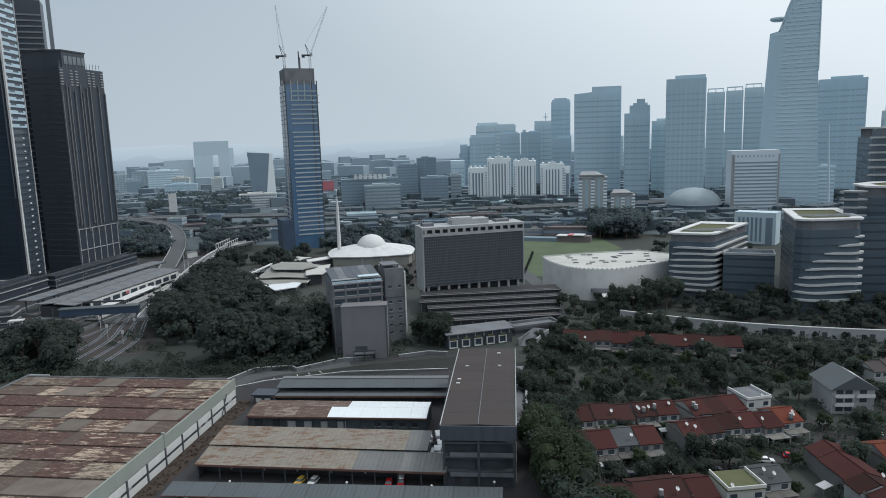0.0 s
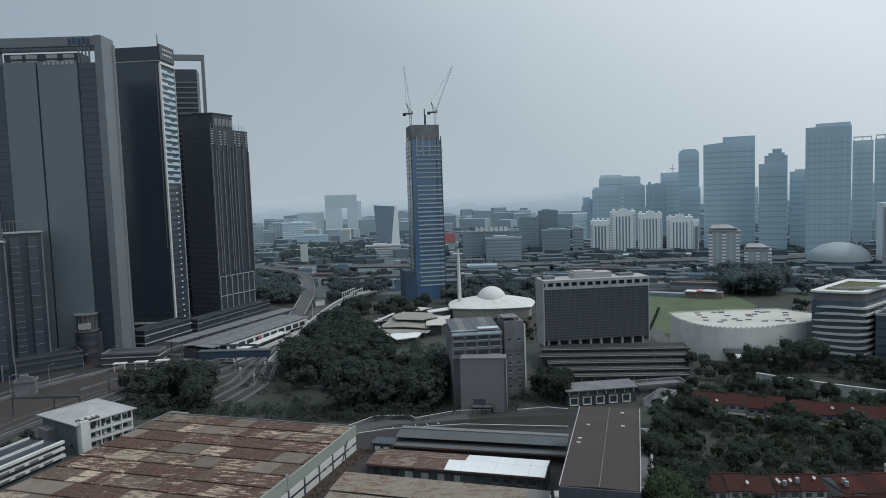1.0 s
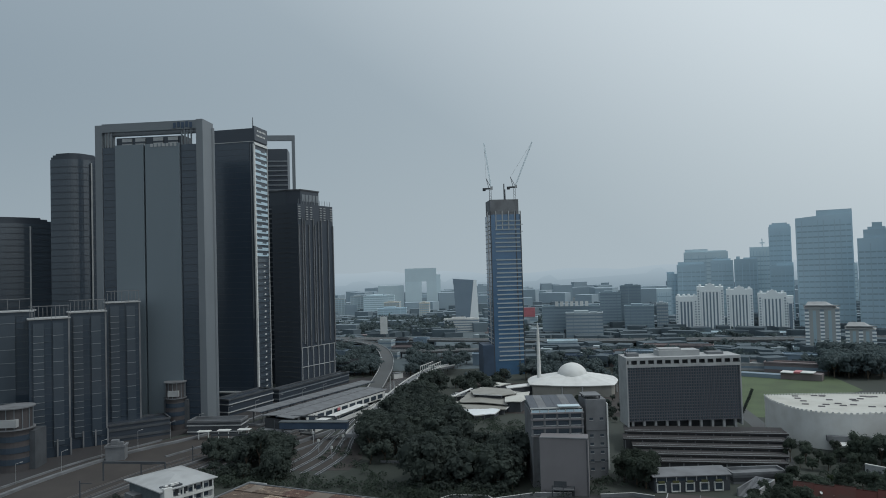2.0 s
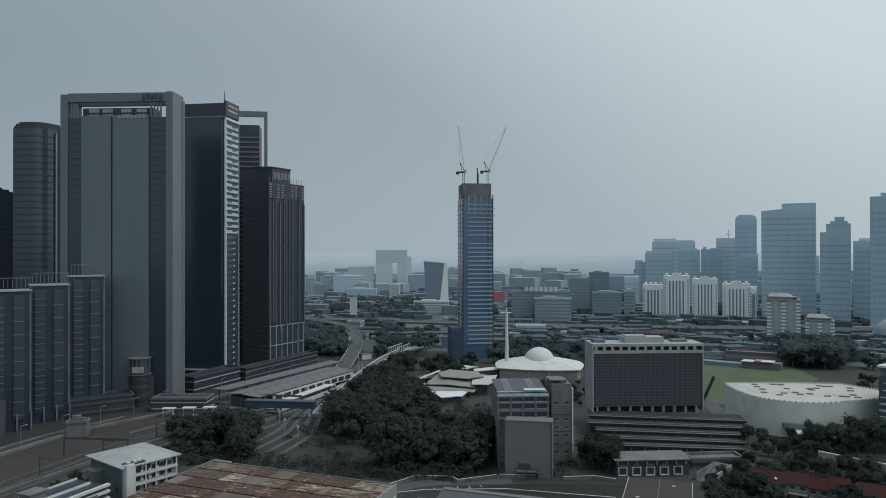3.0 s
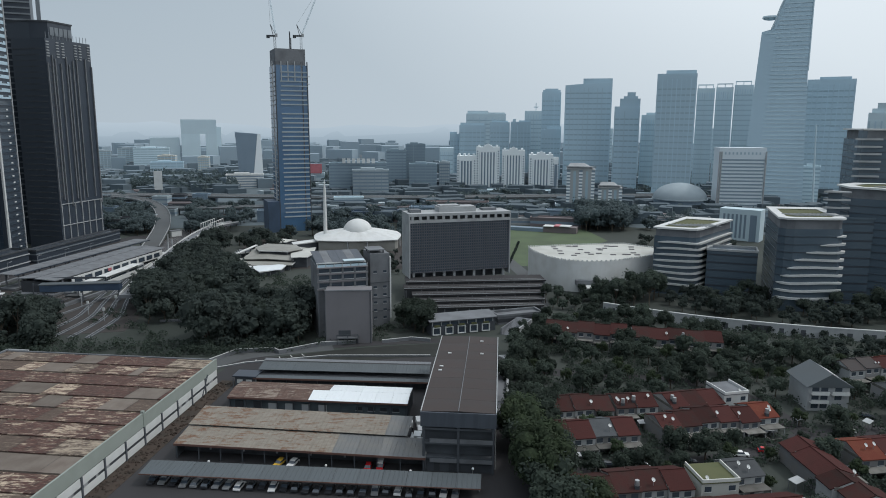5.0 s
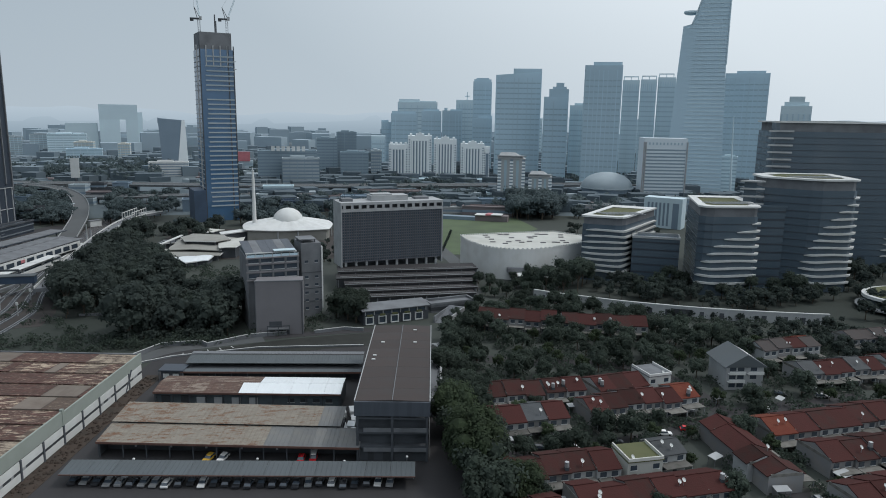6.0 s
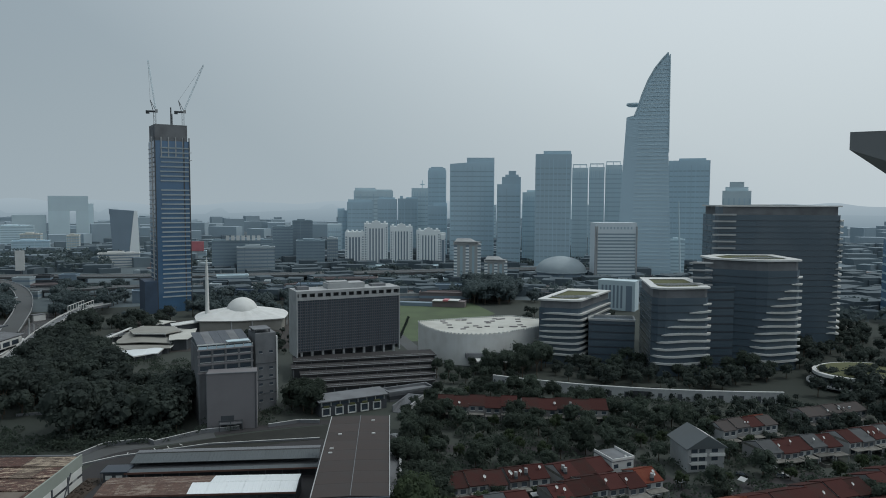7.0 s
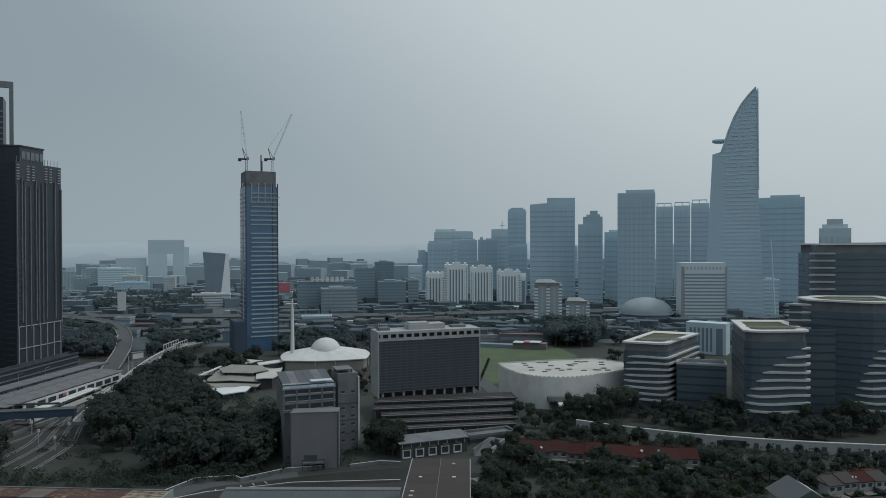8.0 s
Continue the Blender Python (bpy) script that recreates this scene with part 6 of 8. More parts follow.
for x0, y0, x1, y1, hh, mt in ((-90, 640, -30, 646, 9, "bluesheet"), (-60, 690, 10, 694, 8, "hazered"), (-20, 655, 30, 650, 12, "hazedark"), (-5, 720, 60, 716, 10, "hazered"), (-100, 720, -70, 724, 14, "palewall"), (20, 600, 48, 596, 9, "whitehaze"), (90, 622, 135, 610, 7, "hazered"), (60, 632, 92, 628, 5, "offwhite"), (-160, 640, -130, 646, 10, "hazedark"), (110, 660, 160, 648, 9, "hazedark"), (130, 720, 175, 712, 8, "palewall"), (345, 640, 400, 610, 10, "palewall"), (300, 640, 330, 630, 12, "whitehaze")):
    block("valley_building", "low hall beyond the mosque and field", "building", (x0, y0), (x1, y1), 14, hh, M[mt], M["hazedark"], max(1, int(hh / 4)), 0.35, 0.1, group="valley buildings", plant=0)
# red-roofed stand beside the field
stand = thing("grandstand", "small stand with red and white roofs by the field", "building", front((96, 585), (122, 575))[0])
part("wall", boxes("wall", M["hazered"], (0, 28, 0, 10, 0, 5)), stand)
strips(stand, "roof", boxes("roof", M["white"], (0, 9, -2, 9, 5, 5.5)), [(0, 0, 0), (14, 0, 0.6)])
part("roof", boxes("roof", M["red"], (9.2, 13.8, -1, 9, 5, 6.2)), stand)
part("tier", boxes("tier", M["hazedark"], (-30, 0, 0, 8, 0, 3)), stand)

# ---- railway, station and viaducts ----
railp = [((-214 + k * 7.2, 170), (-212 + k * 6.4, 270), (-199 + k * 5.0, 345), (-191 + k * 3.4, 430), (-199 + k * 2.4, 560), (-210 + k * 2.4, 690)) for k in range(-3, 3)]
for k, pts in enumerate(railp):
    tr = thing("railway_track", "rusty railway track on brown ballast", "track", group="tracks")
    line = smooth_line(pts, 8)
    for off in (-0.72, 0.72):
        part("rail", made("rail", lambda bm: ribbon(bm, [(x + off, y) for x, y in line], 0.12, 0.2, 0.38), M["rail"]), tr)
    part("sleeper_bed", made("sleeper_bed", lambda bm: ribbon(bm, line, 2.6, -0.1, 0.18), M["dark_concrete"]), tr)
sheet("yard_bed", "brown ballast of the sidings beside the woods", "railway", [(-190, 352), (-152, 356), (-136, 316), (-134, 296), (-160, 290), (-180, 316)], 0.07, M["ballast"])
for k in range(4):
    tr = thing("railway_track", "rusty siding track on brown ballast", "track", group="tracks")
    line = smooth_line([(-168 + k * 7.5, 286), (-166 + k * 6.6, 318), (-172 + k * 5.4, 350), (-180 + k * 3.6, 400)], 6)
    for off in (-0.72, 0.72):
        part("rail", made("rail", lambda bm: ribbon(bm, [(x + off, y) for x, y in line], 0.14, 0.2, 0.40), M["metal"]), tr)
    part("sleeper_bed", made("sleeper_bed", lambda bm: ribbon(bm, line, 2.6, -0.1, 0.2), M["dark_concrete"]), tr)
for x, y, hh in ((-162, 322, 5.5), (-172, 336, 6.0), (-150, 312, 5.0), (-156, 338, 4.5)):
    sp_ = thing("signal_post", "white trackside signal post", "signal", pose(x, y, 0), "signal posts")
    part("post", boxes("post", M["offwhite"], (-0.15, 0.15, -0.15, 0.15, 0, hh)), sp_)
    part("head", boxes("head", M["white"], (-0.5, 0.5, -0.2, 0.2, hh, hh + 1.4)), sp_)
mast = boxes("pole", M["dark_concrete"], (-0.2, 0.2, -0.2, 0.2, 0, 8))
arm = boxes("arm", M["dark_concrete"], (0, 5.5, -0.1, 0.1, 6.8, 7.1))
for k in range(7):
    c = thing("line_mast", "grey overhead line mast beside the tracks", "mast", pose(-232 + k * 5.2, 205 + k * 30, 0, 0, 0, 8), "line masts")
    part("pole", mast, c)
    part("arm", arm, c)
road("track_fence_strip", "pale drain and fence strip beside the railway", "drain", [(-262, 205), (-266, 250), (-262, 300), (-245, 345), (-240, 400)], 2.2, 1.2, M["concrete"], 1.3)
road("rail_wall", "low concrete wall along the railway", "wall", [(-205, 170), (-196, 250), (-182, 330), (-172, 380)], 0.8, 1.6, M["concrete"], 1.7)
# station
sta = thing("station", "railway station with long pale platform roofs", "station", pose(-209, 363, 0, 0, 0, -11))
rs1 = boxes("roof_sheet", M["concrete"], (0, 12.2, 0, 10.1, -0.2, 0.2))
for k in range(10):
    part("roof_sheet", rs1, sta, pose(-12, k * 10.2, 8.0, 0, -4, 0))
    part("roof_sheet", rs1, sta, pose(1.2, k * 10.2 - 2, 8.9, 0, 3, 0))
part("ridge_gutter", boxes("ridge_gutter", M["slate"], (-0.2, 1.4, -1, 101, 8.0, 8.5)), sta)
part("front_wall", boxes("front_wall", M["white"], (13.2, 13.8, 10, 96, 3.2, 7.6)), sta)
strips(sta, "opening", boxes("opening", M["dglass"], (13.75, 13.95, 0, 6.0, 4.0, 6.6)), [(0, 12 + k * 8.3, 0) for k in range(10)])
strips(sta, "column", boxes("column", M["concrete"], (-0.4, 0.4, -0.4, 0.4, 0, 8)), [(x, 4 + k * 13, 0) for x in (-11, 0.4, 12.6) for k in range(8)])
part("platform", boxes("platform", M["concrete"], (-12, 13, -4, 101, 0, 1.1)), sta)
# solid near-black block puts the hall's inner shade into colour
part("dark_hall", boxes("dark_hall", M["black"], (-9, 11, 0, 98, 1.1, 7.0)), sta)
part("sign", boxes("sign", M["red"], (13.9, 14.2, 40, 43, 5.0, 6.6)), sta, None, "small red sign")
pf = thing("platform_canopy", "long white platform canopy with open posts", "canopy", pose(-189, 360, 0, 0, 0, -7))
strips(pf, "roof_sheet", boxes("roof_sheet", M["white"], (0, 6, 0, 9.8, 5.2, 5.5)), [(0, k * 10, 0.02 * k) for k in range(6)])
strips(pf, "post", boxes("post", M["offwhite"], (2.7, 3.2, 0, 0.5, 0, 5.2)), [(0, k * 6, 0) for k in range(10)])
part("platform", boxes("platform", M["pale_road"], (-1, 7, -4, 62, 0, 1.1)), pf)
part("edge_wall", boxes("edge_wall", M["white"], (6.6, 7.0, -4, 58, 1.1, 3.4)), pf)
tn = thing("train", "pale commuter train standing at the platform", "train", pose(-184.5, 368, 0.4, 0, 0, -5), "train")
car = boxes("carriage", M["offwhite"], (-1.4, 1.4, 0, 19, 0.7, 3.8))
cwin = boxes("window_strip", M["dglass"], (1.38, 1.45, 1, 18, 2.2, 3.1))
for k in range(3):
    c = part("carriage", car, tn, pose(0, k * 20, 0))
    part("window_strip", cwin, c)
far_roof = thing("platform_canopy", "long grey platform roof with a dark gutter", "canopy", pose(-230, 372, 0, 0, 0, -12.5))
strips(far_roof, "roof_sheet", boxes("roof_sheet", M["concrete"], (-5.5, 5.5, 0, 9.9, 8.6, 8.9)), [(0, k * 10, 0.015 * k) for k in range(12)])
part("gutter", boxes("gutter", M["slate"], (5.5, 6.3, 0, 120, 8.3, 8.8)), far_roof)
strips(far_roof, "post", boxes("post", M["concrete"], (-0.3, 0.3, 0, 0.6, 0, 8.6)), [(x, 4 + k * 12, 0) for x in (-4, 4) for k in range(10)])
part("platform", boxes("platform", M["concrete"], (-5, 5, 0, 120, 0, 1.1)), far_roof)
curve = [(-190, 362, 1.6), (-184, 382, 1.6), (-179.5, 404, 1.6), (-179, 428, 1.6), (-182, 455, 1.6), (-186, 480, 1.6)]
ce = thing("platform", "curving platform with a white edge", "platform")
part("edge_wall", made("edge_wall", lambda bm: ribbon(bm, smooth_line(curve), 0.9, 0, 1.6), M["white"]), ce)
part("deck", made("deck", lambda bm: ribbon(bm, [(x - 2.6, y, 1.3) for x, y, z in smooth_line(curve)], 4.4, 0, 1.3), M["concrete"]), ce)
shelf = thing("retaining_shelf", "pale sloped concrete shelf beside the viaduct", "retaining wall")
part("shelf", made("shelf", lambda bm: ribbon(bm, smooth_line([(-150, 392, 5), (-157, 410, 5), (-164, 452, 5), (-166, 480, 5)]), 3.0, 0, 5), M["concrete"]), shelf)
for x, y, z_, h_ in ((-172, 452, 0, 13), (-176, 470, 0, 12), (-190, 500, 0, 11)):
    mp_ = thing("line_mast", "pale overhead line mast beside the viaduct", "mast", pose(x, y, z_), "line masts")
    part("pole", boxes("pole", M["offwhite"], (-0.3, 0.3, -0.3, 0.3, 0, h_)), mp_)
fp = thing("platform_canopy", "long thin white platform canopy far down the line", "canopy", pose(-199, 603, 0, 0, 0, 5))
part("roof", boxes("roof", M["white"], (-2.2, 2.2, 0, 44, 5.6, 6.2)), fp)
strips(fp, "post", boxes("post", M["concrete"], (-0.2, 0.2, 0, 0.4, 0, 5.6)), [(0, 2 + k * 8, 0) for k in range(6)])
wb = thing("site_hut", "small white hut beside the ramp", "hut", pose(-207, 553, 0, 0, 0, 50))
part("wall", boxes("wall", M["white"], (0, 9, 0, 4, 0, 4.6)), wb)
part("roof", boxes("roof", M["concrete"], (-0.3, 9.3, -0.3, 4.3, 4.6, 5.0)), wb)
fb = thing("footbridge", "blue covered footbridge over the tracks", "bridge", pose(-196, 343, 0, 0, 0, 8))
part("deck", boxes("deck", M["bluesheet"], (0, 38, 0, 4.5, 6, 9.5)), fb)
part("roof", boxes("roof", M["greyroof"], (-0.5, 38.5, -0.5, 5, 9.5, 9.9)), fb)
strips(fb, "column", boxes("column", M["concrete"], (-0.5, 0.5, 1.5, 2.7, 0, 6)), [(1, 0, 0), (19, 0, 0), (37, 0, 0)])
block("station_hall", "grey station hall beside the road", "building", (-256, 345), (-226, 352), 12, 7, M["dark_concrete"], M["offwhite"], 2, 0.15, 0.5, roof=M["concrete"], plant=0)
strips(thing("entrance_canopy", "row of small white entrance canopies", "canopy", pose(-243, 335, 0, 0, 0, 14)), "canopy_slab", boxes("canopy_slab", M["white"], (0, 7, 0, 4, 4.2, 4.6), (0.5, 0.9, 1, 1.4, 0, 4.2), (6, 6.4, 1, 1.4, 0, 4.2)), [(0, 0, 0), (12, -2, 0.8), (22, 2, 0.2)])


def viaduct(name, label, pts, width, thick, material, rail_mat, pier_every, cat="viaduct"):
    t = thing(name, label, cat)
    line = smooth_line(pts, 8)
    part("deck", made("deck", lambda bm: ribbon(bm, line, width, -thick, 0), material), t)
    for s in (-1, 1):
        def fill(bm):
            side = []
            for i, p in enumerate(line):
                a, b = Vector(line[max(i - 1, 0)][:2]), Vector(line[min(i + 1, len(line) - 1)][:2])
                d = (b - a).normalized()
                c = Vector(p[:2]) + Vector((-d.y, d.x)) * s * (width / 2 - 0.15)
                side.append((c.x, c.y, p[2] + 0.95))
            ribbon(bm, side, 0.3, 0, 1.0)
        part("parapet", made("parapet", fill, rail_mat), t)
    d = 0
    for a, b in zip(line, line[1:]):
        d += math.dist(a[:2], b[:2])
        if d > pier_every:
            d = 0
            part("pier", made("pier", lambda bm: (tube(bm, (b[0], b[1], 0), (b[0], b[1], b[2] - thick), 1.0, n=10), box(bm, b[0] - 2.2, b[0] + 2.2, b[1] - 0.8, b[1] + 0.8, b[2] - thick - 1.2, b[2] - thick)), M["concrete"]), t)
    return t


viaduct("rail_viaduct", "pale concrete light rail viaduct with white parapets", [(-147, 330, 8), (-155, 375.4, 8), (-161.3, 412, 8), (-168, 453.5, 8), (-174, 504, 8), (-175.7, 537, 8), (-174, 566, 8), (-167, 592, 7)], 7, 1.6, M["concrete"], M["white"], 28)
viaduct("highway_ramp", "curving concrete highway ramp", [(-450, 840, 9), (-359, 784, 9.2), (-316, 756, 9), (-277, 701, 9), (-245, 636, 8.6), (-222, 574, 6.5), (-210, 530, 4), (-203, 500, 1.6)], 12, 1.5, M["pale_road"], M["offwhite"], 40)
viaduct("highway", "wide elevated highway crossing the valley", [(-720, 830, 9), (-540, 815, 9), (-406, 800, 9.3), (-300, 800, 9), (-190, 790, 9), (-60, 785, 9), (120, 800, 9), (330, 820, 9)], 22, 1.8, M["pale_road"], M["offwhite"], 45)
viaduct("highway", "second elevated carriageway beyond the first", [(-620, 745, 7), (-430, 712, 7), (-251, 694, 7), (-172, 708, 7), (-40, 718, 7)], 12, 1.6, M["pale_road"], M["offwhite"], 45)
br = thing("truss_bridge", "small white truss bridge at the viaduct end", "bridge", pose(-175.6, 540, 8, 0, 0, -3))
br_ch = boxes("chord", M["white"], (-0.2, 0.2, 0, 30, -0.2, 0.2))
strips(br, "chord", br_ch, [(-3.5, 0, 1), (3.5, 0, 1), (-3.5, 0, 5), (3.5, 0, 5)])
strips(br, "post", boxes("post", M["white"], (-0.2, 0.2, -0.2, 0.2, 0.6, 5)), [(s * 3.5, k * 5, 0) for s in (-1, 1) for k in range(7)])

# pale edges, gantries, lamps and traffic along the railway
for k, pts in enumerate((((-226, 200), (-216, 285), (-203, 345)), ((-209, 250), (-201, 310), (-192, 345)), ((-197, 290), (-186, 330), (-176, 372)), ((-236, 300), (-224, 345), (-216, 360)), ((-181, 300), (-172, 335), (-166, 372)), ((-275, 210), (-274, 280), (-262, 330)))):
    road("platform_edge_%d" % (k + 1), "pale concrete edge beside the tracks", "kerb", pts, 0.9, 0.9, M["concrete"], 0.9)
for x, y, r in ((-224, 262, 8), (-206, 318, 10), (-190, 366, 5)):
    g = thing("signal_gantry", "dark steel gantry over the tracks", "gantry", pose(x, y, 0, 0, 0, r), "gantries")
    strips(g, "leg", boxes("leg", M["dark_concrete"], (-0.25, 0.25, -0.25, 0.25, 0, 8.5)), [(-14, 0, 0), (16, 0, 0)])
    part("beam", boxes("beam", M["dark_concrete"], (-14, 16, -0.3, 0.3, 7.8, 8.8)), g)
for k in range(12):
    l_ = thing("street_lamp", "tall grey street lamp beside the road", "lamp", pose(-278 + k * 3.4 + max(0, k - 6) * 2, 226 + k * 22, 0, 0, 0, 60), "street lamps")
    part("pole", made("pole", lambda bm: tube(bm, (0, 0, 0), (0, 0, 9), 0.14, 0.08), M["metal"]), l_)
    part("arm", made("arm", lambda bm: tube(bm, (0, 0, 9), (2.2, 0, 9.4), 0.07), M["metal"]), l_)
    part("lamp_head", boxes("lamp_head", M["offwhite"], (1.8, 2.8, -0.2, 0.2, 9.3, 9.5)), l_)

# ---- rusty shed ----
m, w = front((-167, 136), (-88.6, 125.7))
LEN, NB = 108.5, 12
sh = thing("rusty_shed", "large industrial shed with a rusty patchwork roof", "shed", m)
part("wall", boxes("wall", M["dark_concrete"], (0.5, w - 0.6, 0.5, LEN - 0.5, 0, 8.2)), sh)
rr = random.Random(3)
bay = LEN / NB
for j in range(NB):
    x = 0.0
    part("valley_gutter", boxes("valley_gutter", M["soil"], (0, w - 0.5, bay * j - 0.25, bay * j + 0.12, 8.2, 8.50)), sh)
    while x < w - 1:
        pw_ = min(rr.choice((3.2, 4.2, 6.3, 8.4, 10.5, 12.6, 16.8)), w - 0.5 - x)
        mt = rr.choice(("peel", "peel", "peel", "peel", "peel", "peelolive", "peelolive", "peelcream", "tansheet"))
        th = rr.uniform(0.0, 0.05)
        def fill(bm):
            # gently corrugated sheet, high at the near edge
            n = max(3, int(pw_ / 0.9))
            rows = []
            for y, z in ((bay * j + 0.12, 8.80 + th), (bay * (j + 1) - 0.25, 8.5 + th)):
                rows.append([bm.verts.new((x + 0.03 + (pw_ - 0.06) * i / n, y, z + (0.05 if i % 2 else 0))) for i in range(n + 1)])
                rows.append([bm.verts.new((x + 0.03 + (pw_ - 0.06) * i / n, y, z - 0.55 + (0.05 if i % 2 else 0))) for i in range(n + 1)])
            a, a2, b, b2 = rows
            for i in range(n):
                bm.faces.new((a[i], a[i + 1], b[i + 1], b[i])), bm.faces.new((a2[i], a2[i + 1], a[i + 1], a[i]))
        part("roof_sheet", made("roof_sheet", fill, M[mt]), sh)
        x += pw_
# side wall with white panels, posts and a grey-green parapet
part("parapet", boxes("parapet", M["parapet"], (w - 0.5, w, 0, LEN * 0.56, 5.6, 9.6), (w - 0.5, w, LEN * 0.56, LEN, 5.4, 9.2)), sh, None, "grey-green rendered parapet")
part("parapet_step", boxes("parapet_step", M["parapet"], (w - 0.7, w + 0.15, LEN * 0.56 - 0.4, LEN * 0.56 + 0.4, 5.4, 10.2)), sh)
up = boxes("wall_panel", M["white"], (w - 0.1, w + 0.08, 0.3, 9.2, 3.2, 5.4))
dn = boxes("wall_panel", M["white"], (w - 0.1, w + 0.08, 0.3, 9.2, 0.3, 2.35))
gp_ = boxes("window_strip", M["black"], (w - 0.12, w - 0.02, 0.3, 9.2, 2.35, 3.2))
po = boxes("post", M["dark_concrete"], (w - 0.2, w + 0.3, -0.3, 0.3, 0, 5.6))
for k in range(12):
    y = LEN - 0.3 - 9.55 * (k + 1)
    part("wall_panel", up, sh, pose(0, y, 0))
    part("wall_panel", dn, sh, pose(0, y, 0))
    part("window_strip", gp_, sh, pose(0, y, 0))
    part("post", po, sh, pose(0, y, 0))
    for i in range(2):
        if rr.random() < 0.5:
            part("broken_pane", boxes("broken_pane", M["offwhite"], (w - 0.02, w + 0.05, 0, rr.uniform(0.8, 2), 2.4, 3.15)), sh, pose(0, y + rr.uniform(0.5, 6.5), 0))
part("brace", boxes("brace", M["dark_concrete"], (w, w + 0.3, 0, 0.4, 0, 8)), sh, pose(0, LEN - 13, 0, -38, 0, 0))
part("edge_gutter", boxes("edge_gutter", M["concrete"], (-0.7, 0, LEN * 0.82, LEN + 0.7, 8.3, 9.1)), sh)
part("edge_gutter", boxes("edge_gutter", M["offwhite"], (0, 8, LEN + 0.2, LEN + 0.7, 8.3, 9.2)), sh)
part("gable_coping", boxes("gable_coping", M["concrete"], (0, w, LEN - 0.3, LEN + 0.2, 8.2, 8.9)), sh)
def rubble(bm):
    q = random.Random(8)
    for k in range(420):
        x, y = w + 0.6 + q.random() * 4.5, q.uniform(-5, LEN + 2)
        s = q.uniform(0.15, 0.6)
        bmesh.ops.create_icosphere(bm, subdivisions=1, radius=s, matrix=pose(x, y, s * 0.3, q.uniform(0, 90), q.uniform(0, 90), 0) @ Matrix.Diagonal((1, q.uniform(0.6, 1.5), 0.6, 1)))
o = new("rubble", made("rubble", rubble, M["soil"]))
o.matrix_basis = m
tagged(o, "brown rubble and weeds along the shed wall", "rubble", kind="stuff")
o = new("soil_strip", boxes("soil_strip", M["soil"], (w + 0.1, w + 5.6, -8, LEN + 3, -0.2, 0.12)))
o.matrix_basis = m
tagged(o, "strip of brown soil along the shed wall", "soil", kind="structure")

# ---- depot sheds ----
def ribbed(bm, w_, l_, pitch=1.2):
    """A metal roof sheet with standing ribs, in one piece."""
    pts = [(0, -0.1)]
    x = 0.0
    while x < w_ - 0.3:
        pts += [(x, 0), (x + 0.2, 0), (x + 0.24, 0.07), (x + 0.34, 0.07), (x + 0.38, 0)]
        x += pitch
    pts += [(w_, 0), (w_, -0.1)]
    pts = [p for i, p in enumerate(pts) if p[0] <= w_]
    ends = [[bm.verts.new((a, y, b)) for a, b in pts] for y in (0, l_)]
    bm.faces.new(ends[0]), bm.faces.new(ends[1][::-1])
    for i in range(len(pts)):
        j = (i + 1) % len(pts)
        bm.faces.new((ends[0][i], ends[0][j], ends[1][j], ends[1][i]))


def long_shed(label, p0, p1, slopes, pick, sheet_w, posts, eave, back, wall_mat="black"):
    """slopes: (y0, z0, y1, z1) of each roof plane; pick(u, s): the material of a sheet, or None where the plane ends early."""
    mm, ww = front(p0, p1)
    t = thing("depot_shed", label, "shed", mm, "depot sheds")
    n = max(1, round(ww / sheet_w))
    for s, (y0, z0, y1, z1) in enumerate(slopes):
        L = math.hypot(y1 - y0, z1 - z0)
        d = {}
        for k in range(n):
            mt = pick((k + 0.5) / n, s)
            if not mt:
                continue
            if mt not in d:
                d[mt] = made("roof_sheet", lambda bm: ribbed(bm, ww / n - 0.04, L), M[mt])
            part("roof_sheet", d[mt], t, pose(k * ww / n, y0, z0 + 0.02 * (k % 2), math.degrees(math.atan2(z1 - z0, y1 - y0)), 0, 0))
    part("fascia", boxes("fascia", M["fascia"], (0, ww, slopes[0][0] - 0.12, slopes[0][0], slopes[0][1] - 0.55, slopes[0][1] + 0.05)), t)
    early = ww / n if pick(1 - 0.5 / n, len(slopes) - 1) is None else 0
    step = slopes[0][2] - 0.4 if early else back
    # where wall_mat is black, this solid block stands for the open shed's shade
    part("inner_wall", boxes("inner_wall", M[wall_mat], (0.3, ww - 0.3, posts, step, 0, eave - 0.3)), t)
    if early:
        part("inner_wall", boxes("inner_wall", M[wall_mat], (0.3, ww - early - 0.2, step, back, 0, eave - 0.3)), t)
    part("side_wall", boxes("side_wall", M["dark_concrete"], (0, 0.3, 1, back, 0, eave)), t)
    part("side_wall", boxes("side_wall", M["dark_concrete"], (ww - 0.3, ww, 1, step, 0, eave)), t)
    pdn = boxes("post", M["dark_concrete"], (-0.14, 0.14, 0.5, 0.86, 0, eave - 0.2))
    for k in range(12):
        part("post", pdn, t, pose(0.6 + (ww - 1.2) * k / 11, 0, 0))
    return t, ww


pr = random.Random(4)
t, ww = long_shed("long open shed with a faded tan and grey roof", (-69.6, 177.5), (-1.2, 168.5), [(0, 4.5, 9.2, 5.6), (9.0, 6.1, 19.6, 7.2)], lambda u, s: (None if s and u > 0.93 else "greysheet" if u > (0.80 if s else 0.66) else "agedcream"), 6.2, 5.0, 4.4, 18)
strips(t, "bay_light", boxes("bay_light", M["offwhite"], (0, 0.5, 4.6, 4.9, 1.0, 2.4)), [(8 + k * 9.5, 0, 0) for k in range(6)])
